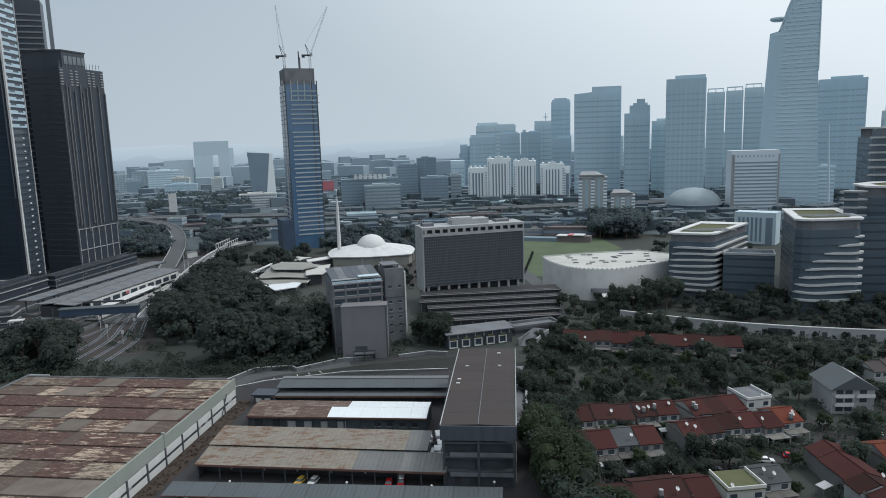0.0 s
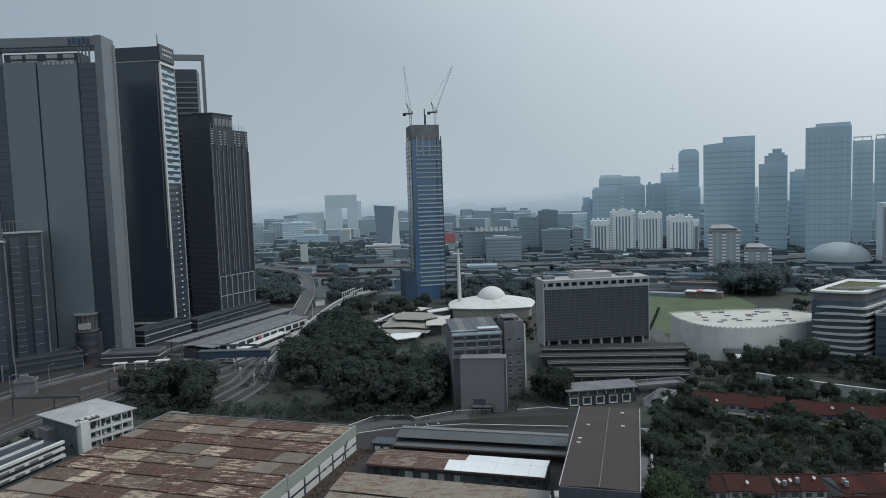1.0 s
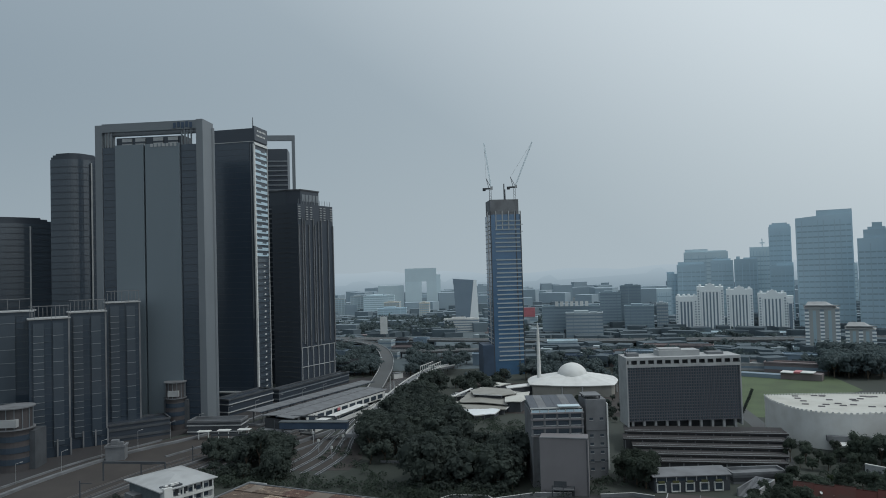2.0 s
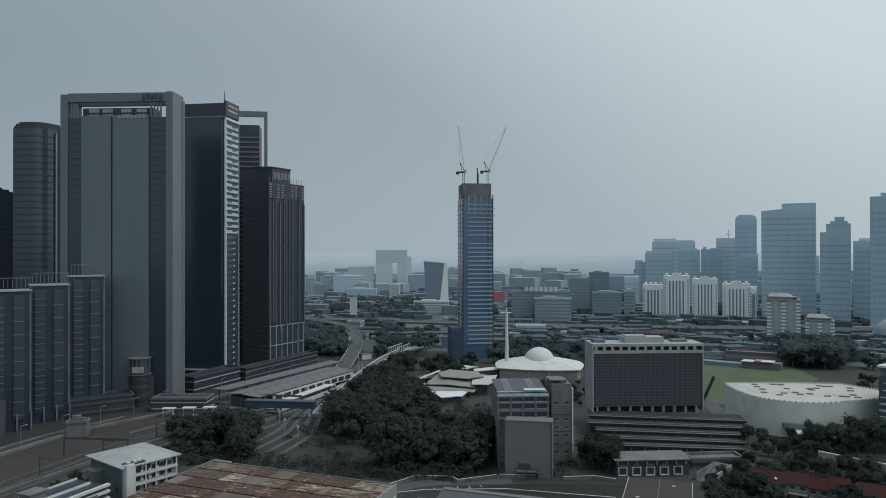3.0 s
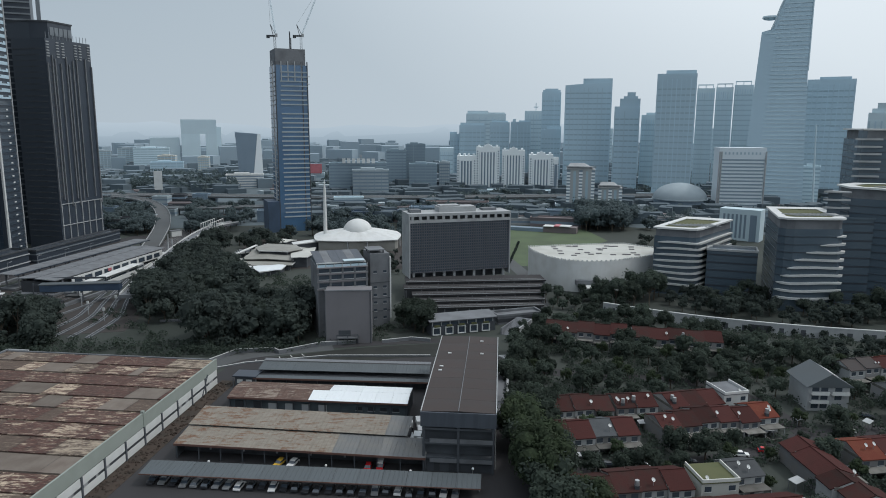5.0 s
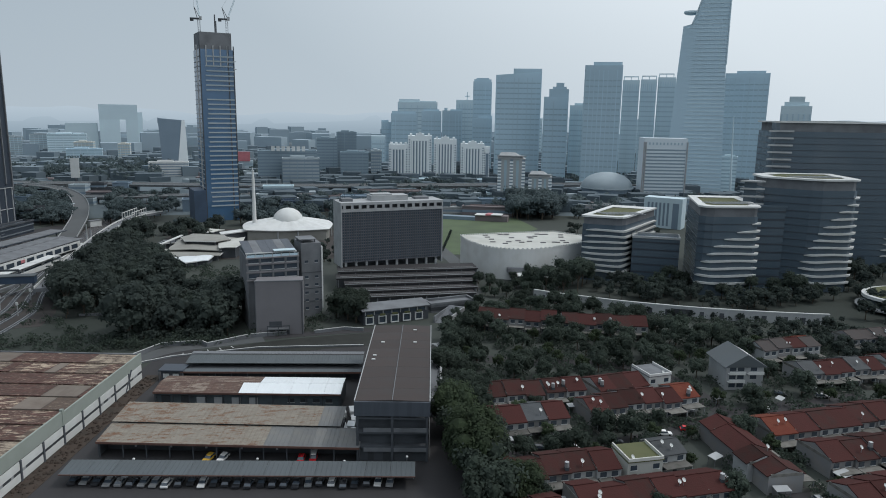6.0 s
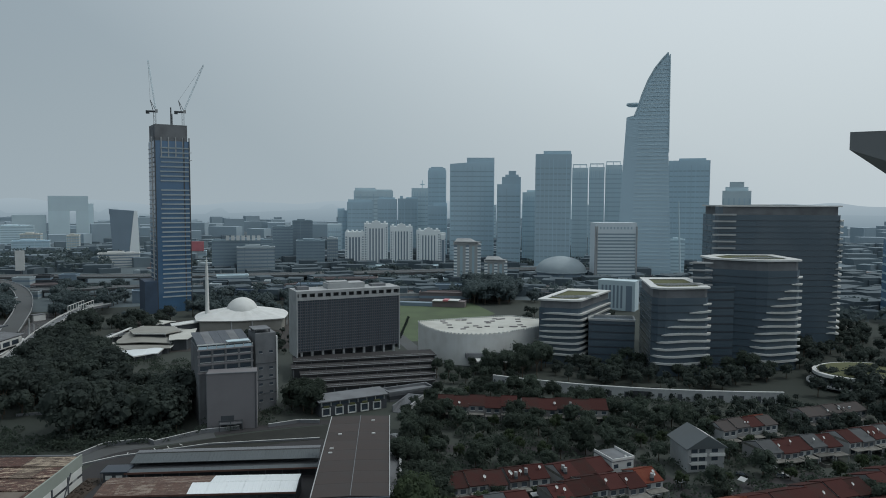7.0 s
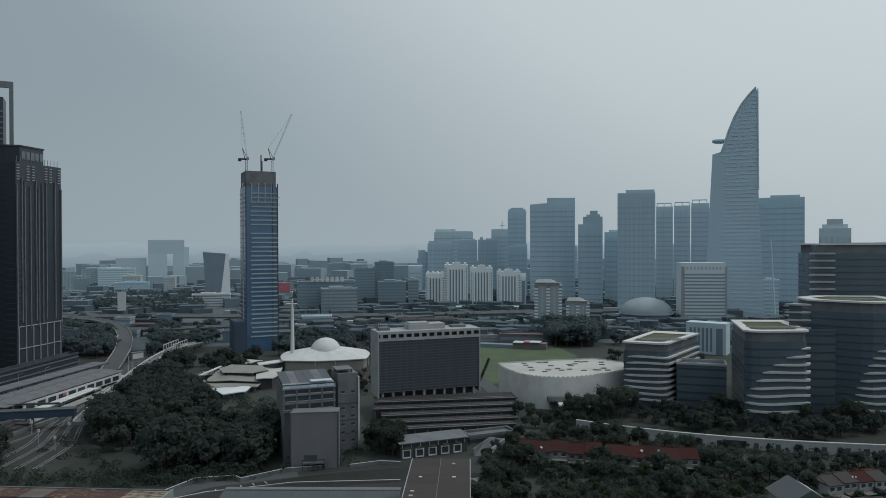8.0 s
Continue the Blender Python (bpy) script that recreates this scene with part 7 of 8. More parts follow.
t, ww = long_shed("long shed with a half rusty, half white roof", (-64.3, 209.5), (-7.0, 203.3), [(0, 4.8, 6.3, 5.7), (6.3, 5.75, 12.6, 5.2)], lambda u, s: ("whiteroof" if u > (0.48 if s == 0 else 0.56) else "agedbrown"), 5.2, 1.6, 4.6, 12, "shedblue")
strips(t, "roller_door", boxes("roller_door", M["offwhite"], (0, 2.6, 0.95, 1.3, 0.3, 2.9)), [(13.0 + k * 5.4, 0, 0) for k in range(4)])
strips(t, "door_opening", boxes("door_opening", M["black"], (0, 2.6, 1.4, 1.6, 0.1, 3.2)), [(2 + k * 6, 0, 0) for k in range(2)])
strips(t, "window", boxes("window", M["black"], (0, 2.0, 1.45, 1.6, 1.4, 2.6)), [(41 + k * 3.9, 0, 0) for k in range(4)])
strips(t, "window_frame", boxes("window_frame", M["offwhite"], (-0.15, 2.15, 1.4, 1.5, 1.2, 1.4)), [(41 + k * 3.9, 0, 0) for k in range(4)])
t, ww = long_shed("long low grey shed with a stepped roof", (-61.2, 229.6), (-0.8, 224.8), [(0, 3.6, 2.2, 3.9), (5.5, 4.6, 12, 5.4), (12.2, 5.7, 15, 5.6)], lambda u, s: ("concrete" if s == 2 else "greyroof"), 6.0, 2.6, 3.5, 14)
# carport with cars
m, cw = front((-73.2, 163.2), (12.3, 155.0))
cpt = thing("carport", "long grey carport roof on thin posts", "carport", m)
cs = made("roof_sheet", lambda bm: ribbed(bm, 6.05, 6.6), M["greyroof"])
for k in range(14):
    part("roof_sheet", cs, cpt, pose(k * cw / 14, 0, 3.3 + 0.02 * (k % 2), 3.5, 0, 0))
strips(cpt, "post", boxes("post", M["metal"], (-0.1, 0.1, 4.6, 4.8, 0, 3.4)), [(0.5 + k * (cw - 1) / 14, 0, 0) for k in range(15)])
part("fascia", boxes("fascia", M["fascia"], (0, cw, -0.12, -0.02, 3.05, 3.32)), cpt)


def car_template(paint, label, boxy=False):
    t = thing("car", label, "car", group="parked cars")
    L, W, H = 4.3, 1.75, 1.45
    def body(bm):
        pts = [(0, 0.35), (0, 0.75), (0.9, 0.88), (1.3, 0.9), (3.9, 0.95), (4.3, 0.8), (4.3, 0.35)]
        side = [[bm.verts.new((sx, y - L / 2, z)) for y, z in pts] for sx in (-W / 2, W / 2)]
        bm.faces.new(side[0]), bm.faces.new(side[1][::-1])
        for i in range(len(pts)):
            j = (i + 1) % len(pts)
            bm.faces.new((side[0][i], side[1][i], side[1][j], side[0][j]))
    def cabin(bm):
        top = 1.9 if boxy else H
        lo = [bm.verts.new((x * W / 2 * 0.95, y - L / 2, 0.88)) for x, y in ((-1, 1.1), (1, 1.1), (1, 4.1), (-1, 4.1))]
        hi = [bm.verts.new((x * W / 2 * 0.78, y - L / 2, top - 0.06)) for x, y in ((-1, 1.8), (1, 1.8), (1, 3.6), (-1, 3.6))]
        for i in range(4):
            bm.faces.new((lo[i], lo[(i + 1) % 4], hi[(i + 1) % 4], hi[i]))
        bm.faces.new(hi)
    part("body", made("body", body, paint), t)
    part("cabin_glass", made("cabin_glass", cabin, M["dglass"]), t)
    top = 1.9 if boxy else H
    part("roof", boxes("roof", paint, (-W * 0.4, W * 0.4, -0.4, 1.5, top - 0.07, top)), t)
    wh = made("wheel", lambda bm: tube(bm, (-0.1, 0, 0), (0.1, 0, 0), 0.32, n=12), M["tyre"])
    strips(t, "wheel", wh, [(x, y, 0.32) for x in (-0.78, 0.78) for y in (-1.35, 1.3)])
    return t


CARS = [car_template(M[a], b) for a, b in (("cardark", "dark parked car with black windows"), ("carsilver", "silver parked car with black windows"), ("carwhite", "white parked car with black windows"), ("carred", "red parked car with black windows"), ("yellow", "yellow parked taxi with black windows"))]
CARS[4].matrix_basis, CARS[2].matrix_basis, CARS[3].matrix_basis = pose(-40.3, 173.9, 0.04, 0, 0, -20), pose(-36.7, 173.7, 0.04, 0, 0, -18), pose(-16.4, 171.2, 0.04, 0, 0, -6)
CARS[0].matrix_basis, CARS[1].matrix_basis = m @ pose(2.5, 2.2, 0.04), m @ pose(5.4, 2.4, 0.04)
van = car_template(M["carred"], "small red and white van beside the shed", True)
van.matrix_basis = pose(-13.2, 171.6, 0.04, 0, 0, -5)
part("white_top", boxes("white_top", M["carwhite"], (-0.75, 0.75, -0.9, 2.0, 1.9, 2.1)), van)
def lorry(x, y, turn, length):
    t = thing("box_lorry", "small white box lorry parked behind the shed", "lorry", pose(x, y, 0.04, 0, 0, turn), "white lorries")
    part("box_body", boxes("box_body", M["carwhite"], (-1.0, 1.0, -length / 2, length / 2 - 1.5, 0.75, 2.6)), t)
    cab = part("cab", boxes("cab", M["carwhite"], (-0.95, 0.95, length / 2 - 1.4, length / 2, 0.5, 2.0)), t)
    part("windscreen", boxes("windscreen", M["dglass"], (-0.8, 0.8, length / 2, length / 2 + 0.05, 1.2, 1.85)), cab)
    part("chassis", boxes("chassis", M["tyre"], (-0.8, 0.8, -length / 2 + 0.2, length / 2 - 0.2, 0.4, 0.74)), t)
    wd = made("wheel", lambda bm: tube(bm, (-0.12, 0, 0), (0.12, 0, 0), 0.4, n=12), M["tyre"])
    strips(t, "wheel", wd, [(a, b, 0.4) for a in (-0.85, 0.85) for b in (-length / 2 + 1.1, length / 2 - 0.8)])


for spot in ((-6.4, 197.0, 8, 4.6), (-3.3, 198.2, 6, 5.4), (-7.1, 190.8, -12, 6.4), (-2.7, 192.0, 4, 5.0)):
    lorry(*spot)
crr = random.Random(14)
for k in range(26):
    copy_thing(CARS[crr.choice((0, 0, 1, 0, 1, 2, 0, 3 if k % 9 == 4 else 0))], m @ pose(8.4 + k * 2.85, 1.6 + crr.uniform(-0.5, 0.9), 0.04, 0, 0, crr.choice((0, 180)) + crr.uniform(-5, 5)))
lampd = made("globe", lambda bm: bmesh.ops.create_icosphere(bm, subdivisions=2, radius=0.35), M["white"])
for x, y in ((-58, 170.5), (-27, 168), (-5, 165), (11, 166)):
    lp = thing("yard_lamp", "small white globe lamp on a yard post", "lamp", pose(x, y, 0), "yard lamps")
    part("post", made("post", lambda bm: tube(bm, (0, 0, 0), (0, 0, 2.6), 0.07), M["metal"]), lp)
    part("globe", lampd, lp, pose(0, 0, 2.8))

# ---- four-storey depot with a brown roof ----
m, w = front((-2.1, 169.8), (16.7, 167.9))
td = thing("tall_depot", "four-storey depot building with a brown felt roof", "building", m)
D = 65
part("wall", boxes("wall", M["dark_concrete"], (0.4, w - 0.4, 1.8, D - 0.3, 0, 16.2)), td)
for k in range(8):
    for s, (x0, ry) in enumerate(((-0.3, -1.6), (w / 2, 1.6))):
        part("roof_sheet", bpy.data.meshes.get("depot_roof_sheet") or boxes("depot_roof_sheet", M["brownroof"], (0, w / 2 + 0.25, 0, D / 8 - 0.05, -0.2, 0)), td, pose(x0, k * D / 8, 17.0 + (0 if s == 0 else 0.28), 0, ry, 0))
part("ridge_cap", boxes("ridge_cap", M["concrete"], (w / 2 - 0.1, w / 2 + 0.1, 0, D, 17.28, 17.42)), td)
strips(td, "verge", boxes("verge", M["offwhite"], (-0.12, 0.12, -0.2, D, 16.6, 17.25)), [(-0.3, 0, 0), (w + 0.3, 0, 0)])
part("fascia", boxes("fascia", M["fasciagrey"], (-0.4, w + 0.4, -0.5, 0.0, 13.0, 16.9)), td, None, "grey sheet-metal fascia")
strips(td, "balcony_slab", boxes("balcony_slab", M["dark_concrete"], (0, w, -0.2, 2, 0, 0.5)), [(0, 0, 4), (0, 0, 8), (0, 0, 12)])
strips(td, "balcony_wall", boxes("balcony_wall", M["concrete"], (2, w * 0.48, -0.3, -0.1, 0, 1.1), (w * 0.52, w - 0.5, -0.3, -0.1, 0, 1.1)), [(0, 0, 8.5), (0, 0, 3.0)])
strips(td, "column", boxes("column", M["dark_concrete"], (-0.3, 0.3, -0.2, 0.6, 0, 13)), [(0.4, 0, 0), (w * 0.5, 0, 0), (w - 0.4, 0, 0)])
part("ground_wall", boxes("ground_wall", M["dark_concrete"], (0.5, w - 0.5, 0.6, 1.8, 0, 3.8)), td)
strips(td, "opening", boxes("opening", M["black"], (0, 1.6, 0.5, 0.62, 0.3, 2.6)), [(3, 0, 0), (7, 0, 0), (13, 0, 0)])
strips(td, "roof_light", boxes("roof_light", M["white"], (0, 1.1, 0, 0.5, 17.1, 17.4)), [(1.5, 30, 0), (1.6, 33.5, 0), (3.2, 46, 0), (13.2, 59, 0.1), (13.6, 46, 0.1)])
strips(td, "side_window", boxes("side_window", M["dglass"], (w - 0.42, w - 0.32, 0, 4, 0, 1.6)), [(0, 4 + i * 7.4, z) for i in range(8) for z in (5, 9, 13)])
strips(td, "rain_pipe", made("rain_pipe", lambda bm: tube(bm, (w + 0.2, 0, 0), (w + 0.2, 0, 16.5), 0.12), M["offwhite"]), [(0, 3, 0), (0, 24, 0), (0, 45, 0)])
ann = block("side_wing", "low grey wing along the brown-roofed depot", "building", (18.5, 196), (23.2, 195.5), 38, 5, M["concrete"], M["dark_concrete"], 1, 0.3, 0.1, roof=M["offwhite"], plant=0)
for x, y, r, s in ((-6.2, 185.5, 8, 1.0), (-3.6, 187, -6, 0.8), (-7, 181.5, 3, 1.15), (-2.8, 183, 0, 0.6)):
    kt = thing("storage_box", "white storage container beside the depot", "container", pose(x, y, 0, 0, 0, r), "white containers")
    part("body", boxes("body", M["white"], (-1.3 * s, 1.3 * s, -2.1 * s, 2.1 * s, 0.15, 2.6)), kt)
    part("lid", boxes("lid", M["whiteroof"], (-1.4 * s, 1.4 * s, -2.2 * s, 2.2 * s, 2.6, 2.8)), kt)
    strips(kt, "foot", boxes("foot", M["dark_concrete"], (-0.2, 0.2, -0.2, 0.2, 0, 0.15)), [(-s, -1.6 * s, 0), (s, -1.6 * s, 0), (-s, 1.6 * s, 0), (s, 1.6 * s, 0)])
gh = thing("guard_house", "small dark guard house with a flat roof", "hut", pose(-64, 233, 0, 0, 0, -6))
part("wall", boxes("wall", M["dark_concrete"], (-3.5, 3.5, -2.5, 2.5, 0, 3.6)), gh)
part("roof", boxes("roof", M["slate"], (-4.2, 4.2, -3.2, 3.2, 3.6, 4.0)), gh)
strips(gh, "window", boxes("window", M["white"], (0, 2.0, -2.6, -2.48, 1.2, 2.6)), [(-2.8, 0, 0), (0.4, 0, 0)])
strips(gh, "roof_post", boxes("roof_post", M["concrete"], (-0.1, 0.1, -0.1, 0.1, 0, 3.6)), [(-4, -3, 0), (4, -3, 0)])
# pale walls along the access road
for pts, hh, lab in (([(-86, 251), (-77, 266.5), (-63, 268.5), (-60, 265.2), (-45, 275.5), (-31, 278)], 1.6, "low pale wall along the access road"), ([(-20, 279), (-8, 283), (0, 281)], 1.4, "low pale kerb wall by the slope"), ([(-88, 243), (-70, 254), (-40, 262), (0, 262)], 0.6, "pale kerb beside the depot road")):
    bwl = thing("road_wall", lab, "wall")
    for a, b in zip(pts, pts[1:]):
        mm, ww = front(a, b)
        part("wall_panel", boxes("wall_panel", M["concrete"], (0, ww, 0, 0.35, 0, hh)), bwl, mm)
        part("coping", boxes("coping", M["white"], (-0.05, ww + 0.05, 0.0, 0.36, hh, hh + 0.12)), bwl, mm)
mk = boxes("road_mark", M["white"], (-0.15, 0.15, -1.2, 1.2, 0.07, 0.075))
for k in range(9):
    o = new("road_mark", mk)
    o.matrix_basis = pose(-84 + k * 4.2, 247 + k * 2.6 - max(0, k - 4) * 0.9, 0, 0, 0, -20 + 7 * k)
    tagged(o, "short white painted road mark", "road mark", "road marks", "structure")

# ---- white site offices ----
m, w = front((-177.5, 221), (-169, 241))
of = thing("site_office", "white three-storey office with a hipped metal roof", "building", pose(-176, 221, 0, 0, 0, 66))
L, Dp = 21, 25
part("wall", boxes("wall", M["offwhite"], (0, L, 0, Dp, 0, 11)), of)
# this end faces away from the sun: its shade is put into the colour
part("end_wall", boxes("end_wall", M["shedblue"], (-0.12, 0, 1.2, Dp, 0, 10.9)), of, None, "end wall darkened in colour for its shaded side")
part("end_shed", boxes("end_shed", M["concrete"], (-3.5, -0.12, 15, 22, 0, 7.5)), of)
def hip(bm):
    a = [bm.verts.new(p) for p in ((-1.6, -1.6, 11.4), (L + 1.6, -1.6, 11.4), (L + 1.6, Dp + 1.6, 11.4), (-1.6, Dp + 1.6, 11.4))]
    lo_ = [bm.verts.new((v.co.x, v.co.y, 11.0)) for v in a]
    r0, r1 = bm.verts.new((L / 2, 9, 13.6)), bm.verts.new((L / 2, Dp - 9, 13.6))
    for f in ((a[0], a[1], r0), (a[1], a[2], r1, r0), (a[2], a[3], r1), (a[3], a[0], r0, r1)):
        bm.faces.new(f)
    for i in range(4):
        bm.faces.new((lo_[i], lo_[(i + 1) % 4], a[(i + 1) % 4], a[i]))
    bm.faces.new(lo_[::-1])
part("roof", made("roof", hip, M["offwhite"]), of)
strips(of, "window", boxes("window", M["dglass"], (0, 1.8, -0.06, 0.1, 0, 1.5)), [(4.5 + k * 3.2, 0, z) for k in range(5) for z in (1.4, 4.9, 8.2)])
ac = boxes("air_conditioner", M["white"], (0, 0.9, -0.5, 0, 0, 0.7))
strips(of, "air_conditioner", ac, [(6.4 + k * 3.2, 0, z) for k in range(4) for z in (4.7, 8.0)])
strips(of, "upper_opening", boxes("upper_opening", M["black"], (0, 1.6, -0.1, 0, 8.0, 10.6)), [(5.2 + k * 3.6, 0, 0) for k in range(5)])
strips(of, "balcony_rail", boxes("balcony_rail", M["white"], (3.8, L, -1.2, -1.0, 0, 0.9), (3.8, L, -1.2, 0, -0.2, 0)), [(0, 0, 3.7), (0, 0, 7.2)])
strips(of, "column", boxes("column", M["white"], (-0.2, 0.2, -1.2, -0.8, 0, 11)), [(3.8 + k * 4.2, 0, 0) for k in range(5)])
part("stair_bay", boxes("stair_bay", M["white"], (0, 3.2, -2.2, 0, 0, 12.2)), of)
strips(of, "side_window", boxes("side_window", M["dglass"], (-0.18, -0.1, 0, 2.0, 0, 1.4)), [(0, 4 + 4.5 * k, z) for k in range(1) for z in (1.5,)])
strips(of, "roof_hatch", boxes("roof_hatch", M["white"], (0, 1.3, -0.6, 0.6, 11.3, 13.0)), [(3.6, 0, 0), (5.6, 0.6, -0.2), (1.4, 0.4, -0.4)])
part("roof_damage", boxes("roof_damage", M["dark_concrete"], (0.5, 8, -0.8, 2.6, 11.3, 12.2)), of, None, "dark open patch in the roof")
lo_of = thing("site_office", "long low white office with strip balconies", "building", pose(-180.5, 181, 0, 0, 0, 82))
L2, D2 = 32, 15
part("wall", boxes("wall", M["concrete"], (0, L2, 0, D2, 0, 7.4)), lo_of)
strips(lo_of, "balcony_band", boxes("balcony_band", M["white"], (-0.5, L2, -1.3, 0, 0, 0.9)), [(0, 0, 2.6), (0, 0, 5.2), (0, 0, 7.4)])
strips(lo_of, "balcony_pane", boxes("balcony_pane", M["concrete"], (0, 3.6, -1.36, -1.3, 0.1, 0.8)), [(1 + 5.5 * k, 0, z) for k in range(5) for z in (2.6, 5.2)])
strips(lo_of, "window_strip", boxes("window_strip", M["black"], (0.5, L2 - 0.5, -0.05, 0, 0, 1.3)), [(0, 0, 1.2), (0, 0, 3.8), (0, 0, 6.3)])
part("roof_slab", boxes("roof_slab", M["slate"], (0.3, L2 - 0.3, 0.3, D2 - 0.3, 7.4, 7.7)), lo_of)
part("roof_rail", boxes("roof_rail", M["white"], (0, L2, D2 - 0.3, D2, 7.4, 8.4), (8, 30, 6, 6.3, 7.7, 8.6)), lo_of)
part("roof_house", boxes("roof_house", M["concrete"], (8, 14, 8, 13, 7.7, 10.4), (7.4, 14.6, 7.4, 13.6, 10.4, 10.7)), lo_of)
strips(lo_of, "end_window", boxes("end_window", M["dglass"], (-0.06, 0.05, 0, 1.3, 0, 1.2)), [(0, 2.5 + 3.6 * k, z) for k in range(4) for z in (1.2, 4.0)])
block("small_depot_house", "small grey flat-roofed house by the railway", "house", (-196, 240), (-188, 238), 7, 5, M["concrete"], M["dglass"], 1, 0.3, 0.1, plant=0)
block("track_hut", "pale concrete hut beside the tracks", "hut", (-262, 288), (-254, 292), 6, 6.5, M["concrete"])

# ---- terrace houses ----
def house_mesh(ww, dep, h, ridge, along=True):
    def fill(bm):
        e = 0.5
        if along:
            pts = [(-0.02, -e, h - 0.15), (ww + 0.02, -e, h - 0.15), (ww + 0.02, dep / 2, ridge), (-0.02, dep / 2, ridge), (-0.02, dep + e, h - 0.15), (ww + 0.02, dep + e, h - 0.15)]
            v = [bm.verts.new(p) for p in pts]
            u = [bm.verts.new((p[0], p[1], p[2] - 0.25)) for p in pts]
            bm.faces.new((v[0], v[1], v[2], v[3])), bm.faces.new((v[3], v[2], v[5], v[4]))
            bm.faces.new((u[0], u[1], v[1], v[0])), bm.faces.new((u[4], v[4], v[5], u[5]))
            bm.faces.new((u[0], v[0], v[3], u[3])), bm.faces.new((u[3], v[3], v[4], u[4])), bm.faces.new((u[1], u[2], v[2], v[1])), bm.faces.new((u[2], u[5], v[5], v[2]))
    return fill


def house_template(ww, dep, h, tile, wall, label, porch=True, flat=False):
    t = thing("house", label, "house", group="terrace houses")
    def walls(bm):
        v0 = [bm.verts.new((x, y, 0)) for x, y in ((0, 0), (ww, 0), (ww, dep), (0, dep))]
        v1 = [bm.verts.new((x, y, h)) for x, y in ((0, 0), (ww, 0), (ww, dep), (0, dep))]
        g = [bm.verts.new((x, dep / 2, h + (0 if flat else dep * 0.17))) for x in (0, ww)]
        bm.faces.new((v0[0], v0[1], v1[1], v1[0])), bm.faces.new((v0[2], v0[3], v1[3], v1[2]))
        bm.faces.new((v0[1], v0[2], v1[2], g[1], v1[1])), bm.faces.new((v0[3], v0[0], v1[0], g[0], v1[3]))
    part("wall", made("wall", walls, wall), t)
    if flat:
        part("roof", boxes("roof", tile, (-0.2, ww + 0.2, -0.4, dep + 0.2, h, h + 0.3)), t)
        part("parapet", boxes("parapet", wall, (0, ww, -0.4, -0.1, h + 0.3, h + 1.1), (0, 0.3, -0.1, dep, h + 0.3, h + 1.1), (ww - 0.3, ww, -0.1, dep, h + 0.3, h + 1.1)), t)
    else:
        part("roof", made("roof", house_mesh(ww, dep, h, h + dep * 0.19), tile), t)
        part("party_wall", boxes("party_wall", M["porch"], (-0.12, 0.12, 0.5, dep - 0.5, h - 0.5, h + 0.3)), t)
        part("ridge_tile", boxes("ridge_tile", tile, (0, ww, dep / 2 - 0.15, dep / 2 + 0.15, h + dep * 0.19 - 0.05, h + dep * 0.19 + 0.12)), t)
    wd = boxes("window", M["dglass"], (0, 1.7, -0.06, 0.05, 0, 1.3))
    sd = boxes("window_sill", M["white"], (-0.1, 1.8, -0.16, 0.0, -0.18, 0))
    for x in (0.8, ww - 2.6):
        q = part("window", wd, t, pose(x, 0, h - 2.2))
        part("window_sill", sd, q)
    part("door", boxes("door", M["dark_concrete"], (ww * 0.55, ww * 0.55 + 1.1, -0.05, 0.05, 0, 2.1)), t)
    part("window", boxes("window", M["dglass"], (0.9, 2.9, -0.06, 0.05, 0.9, 2.2)), t)
    if porch:
        part("porch_roof", boxes("porch_roof", M["porch"], (0.2, ww - 0.2, -3.4, 0, 2.75, 2.95)), t)
        strips(t, "porch_post", boxes("porch_post", M["offwhite"], (-0.12, 0.12, -3.3, -3.06, 0, 2.75)), [(0.4, 0, 0), (ww - 0.4, 0, 0)])
        part("garden_wall", boxes("garden_wall", M["porch"], (0, ww * 0.55, -6.0, -5.8, 0, 1.1), (0, 0.15, -5.8, 0, 0, 1.2)), t)
    return t


HT = {}
def house(key, m_):
    """A house of that kind at that pose; the first is built, the next are copies."""
    ww, dep, tile, wall, label, flat, h = key
    if key not in HT:
        HT[key] = house_template(ww, dep, h, M[tile], M[wall], label, not flat, flat)
        HT[key].matrix_basis = m_
        return HT[key]
    return copy_thing(HT[key], m_)


FOOT = []
hr = random.Random(31)
def row(p0, p1, dep, tiles, hh=5.3, walls=("offwhite", "housewall", "housewall"), shift=0.4):
    mm, length = front(p0, p1)
    n = max(1, round(length / 6.6))
    ww = round(length / n, 2)
    tl = {"tile": "red clay-tiled", "orange": "orange clay-tiled", "greytile": "grey-tiled", "brownroof": "faded brown-roofed", "tile2": "old dark red-tiled"}
    for k in range(n):
        tile = tiles[k % len(tiles)]
        if tile == "tile" and hr.random() < 0.45:
            tile = "tile2"
        wall = hr.choice(walls)
        house((ww, dep, tile, wall, "%s terrace house with %s walls and a porch" % (tl[tile], {"offwhite": "grey-white", "housewall": "dull grey"}[wall]), False, hh), mm @ pose(k * ww, hr.uniform(-0.9, 0.9), hr.uniform(-0.45, 0.2)))
    a = math.atan2(p1[1] - p0[1], p1[0] - p0[0])
    FOOT.append((p0, a, length, dep))


R, O, Gt = "tile", "orange", "greytile"
row((38, 197.5), (56, 199.5), 12, (R,))
row((57, 200), (70, 201.5), 11, (R,))
row((74, 200), (92, 205), 12, (R,))
row((32.5, 178.5), (59, 182), 12, (R, R, Gt, R))
row((66, 185), (97, 191), 11, (R,))
row((97, 191), (104, 192.5), 11, (O,))
row((31, 148), (63, 152), 11, (R,))
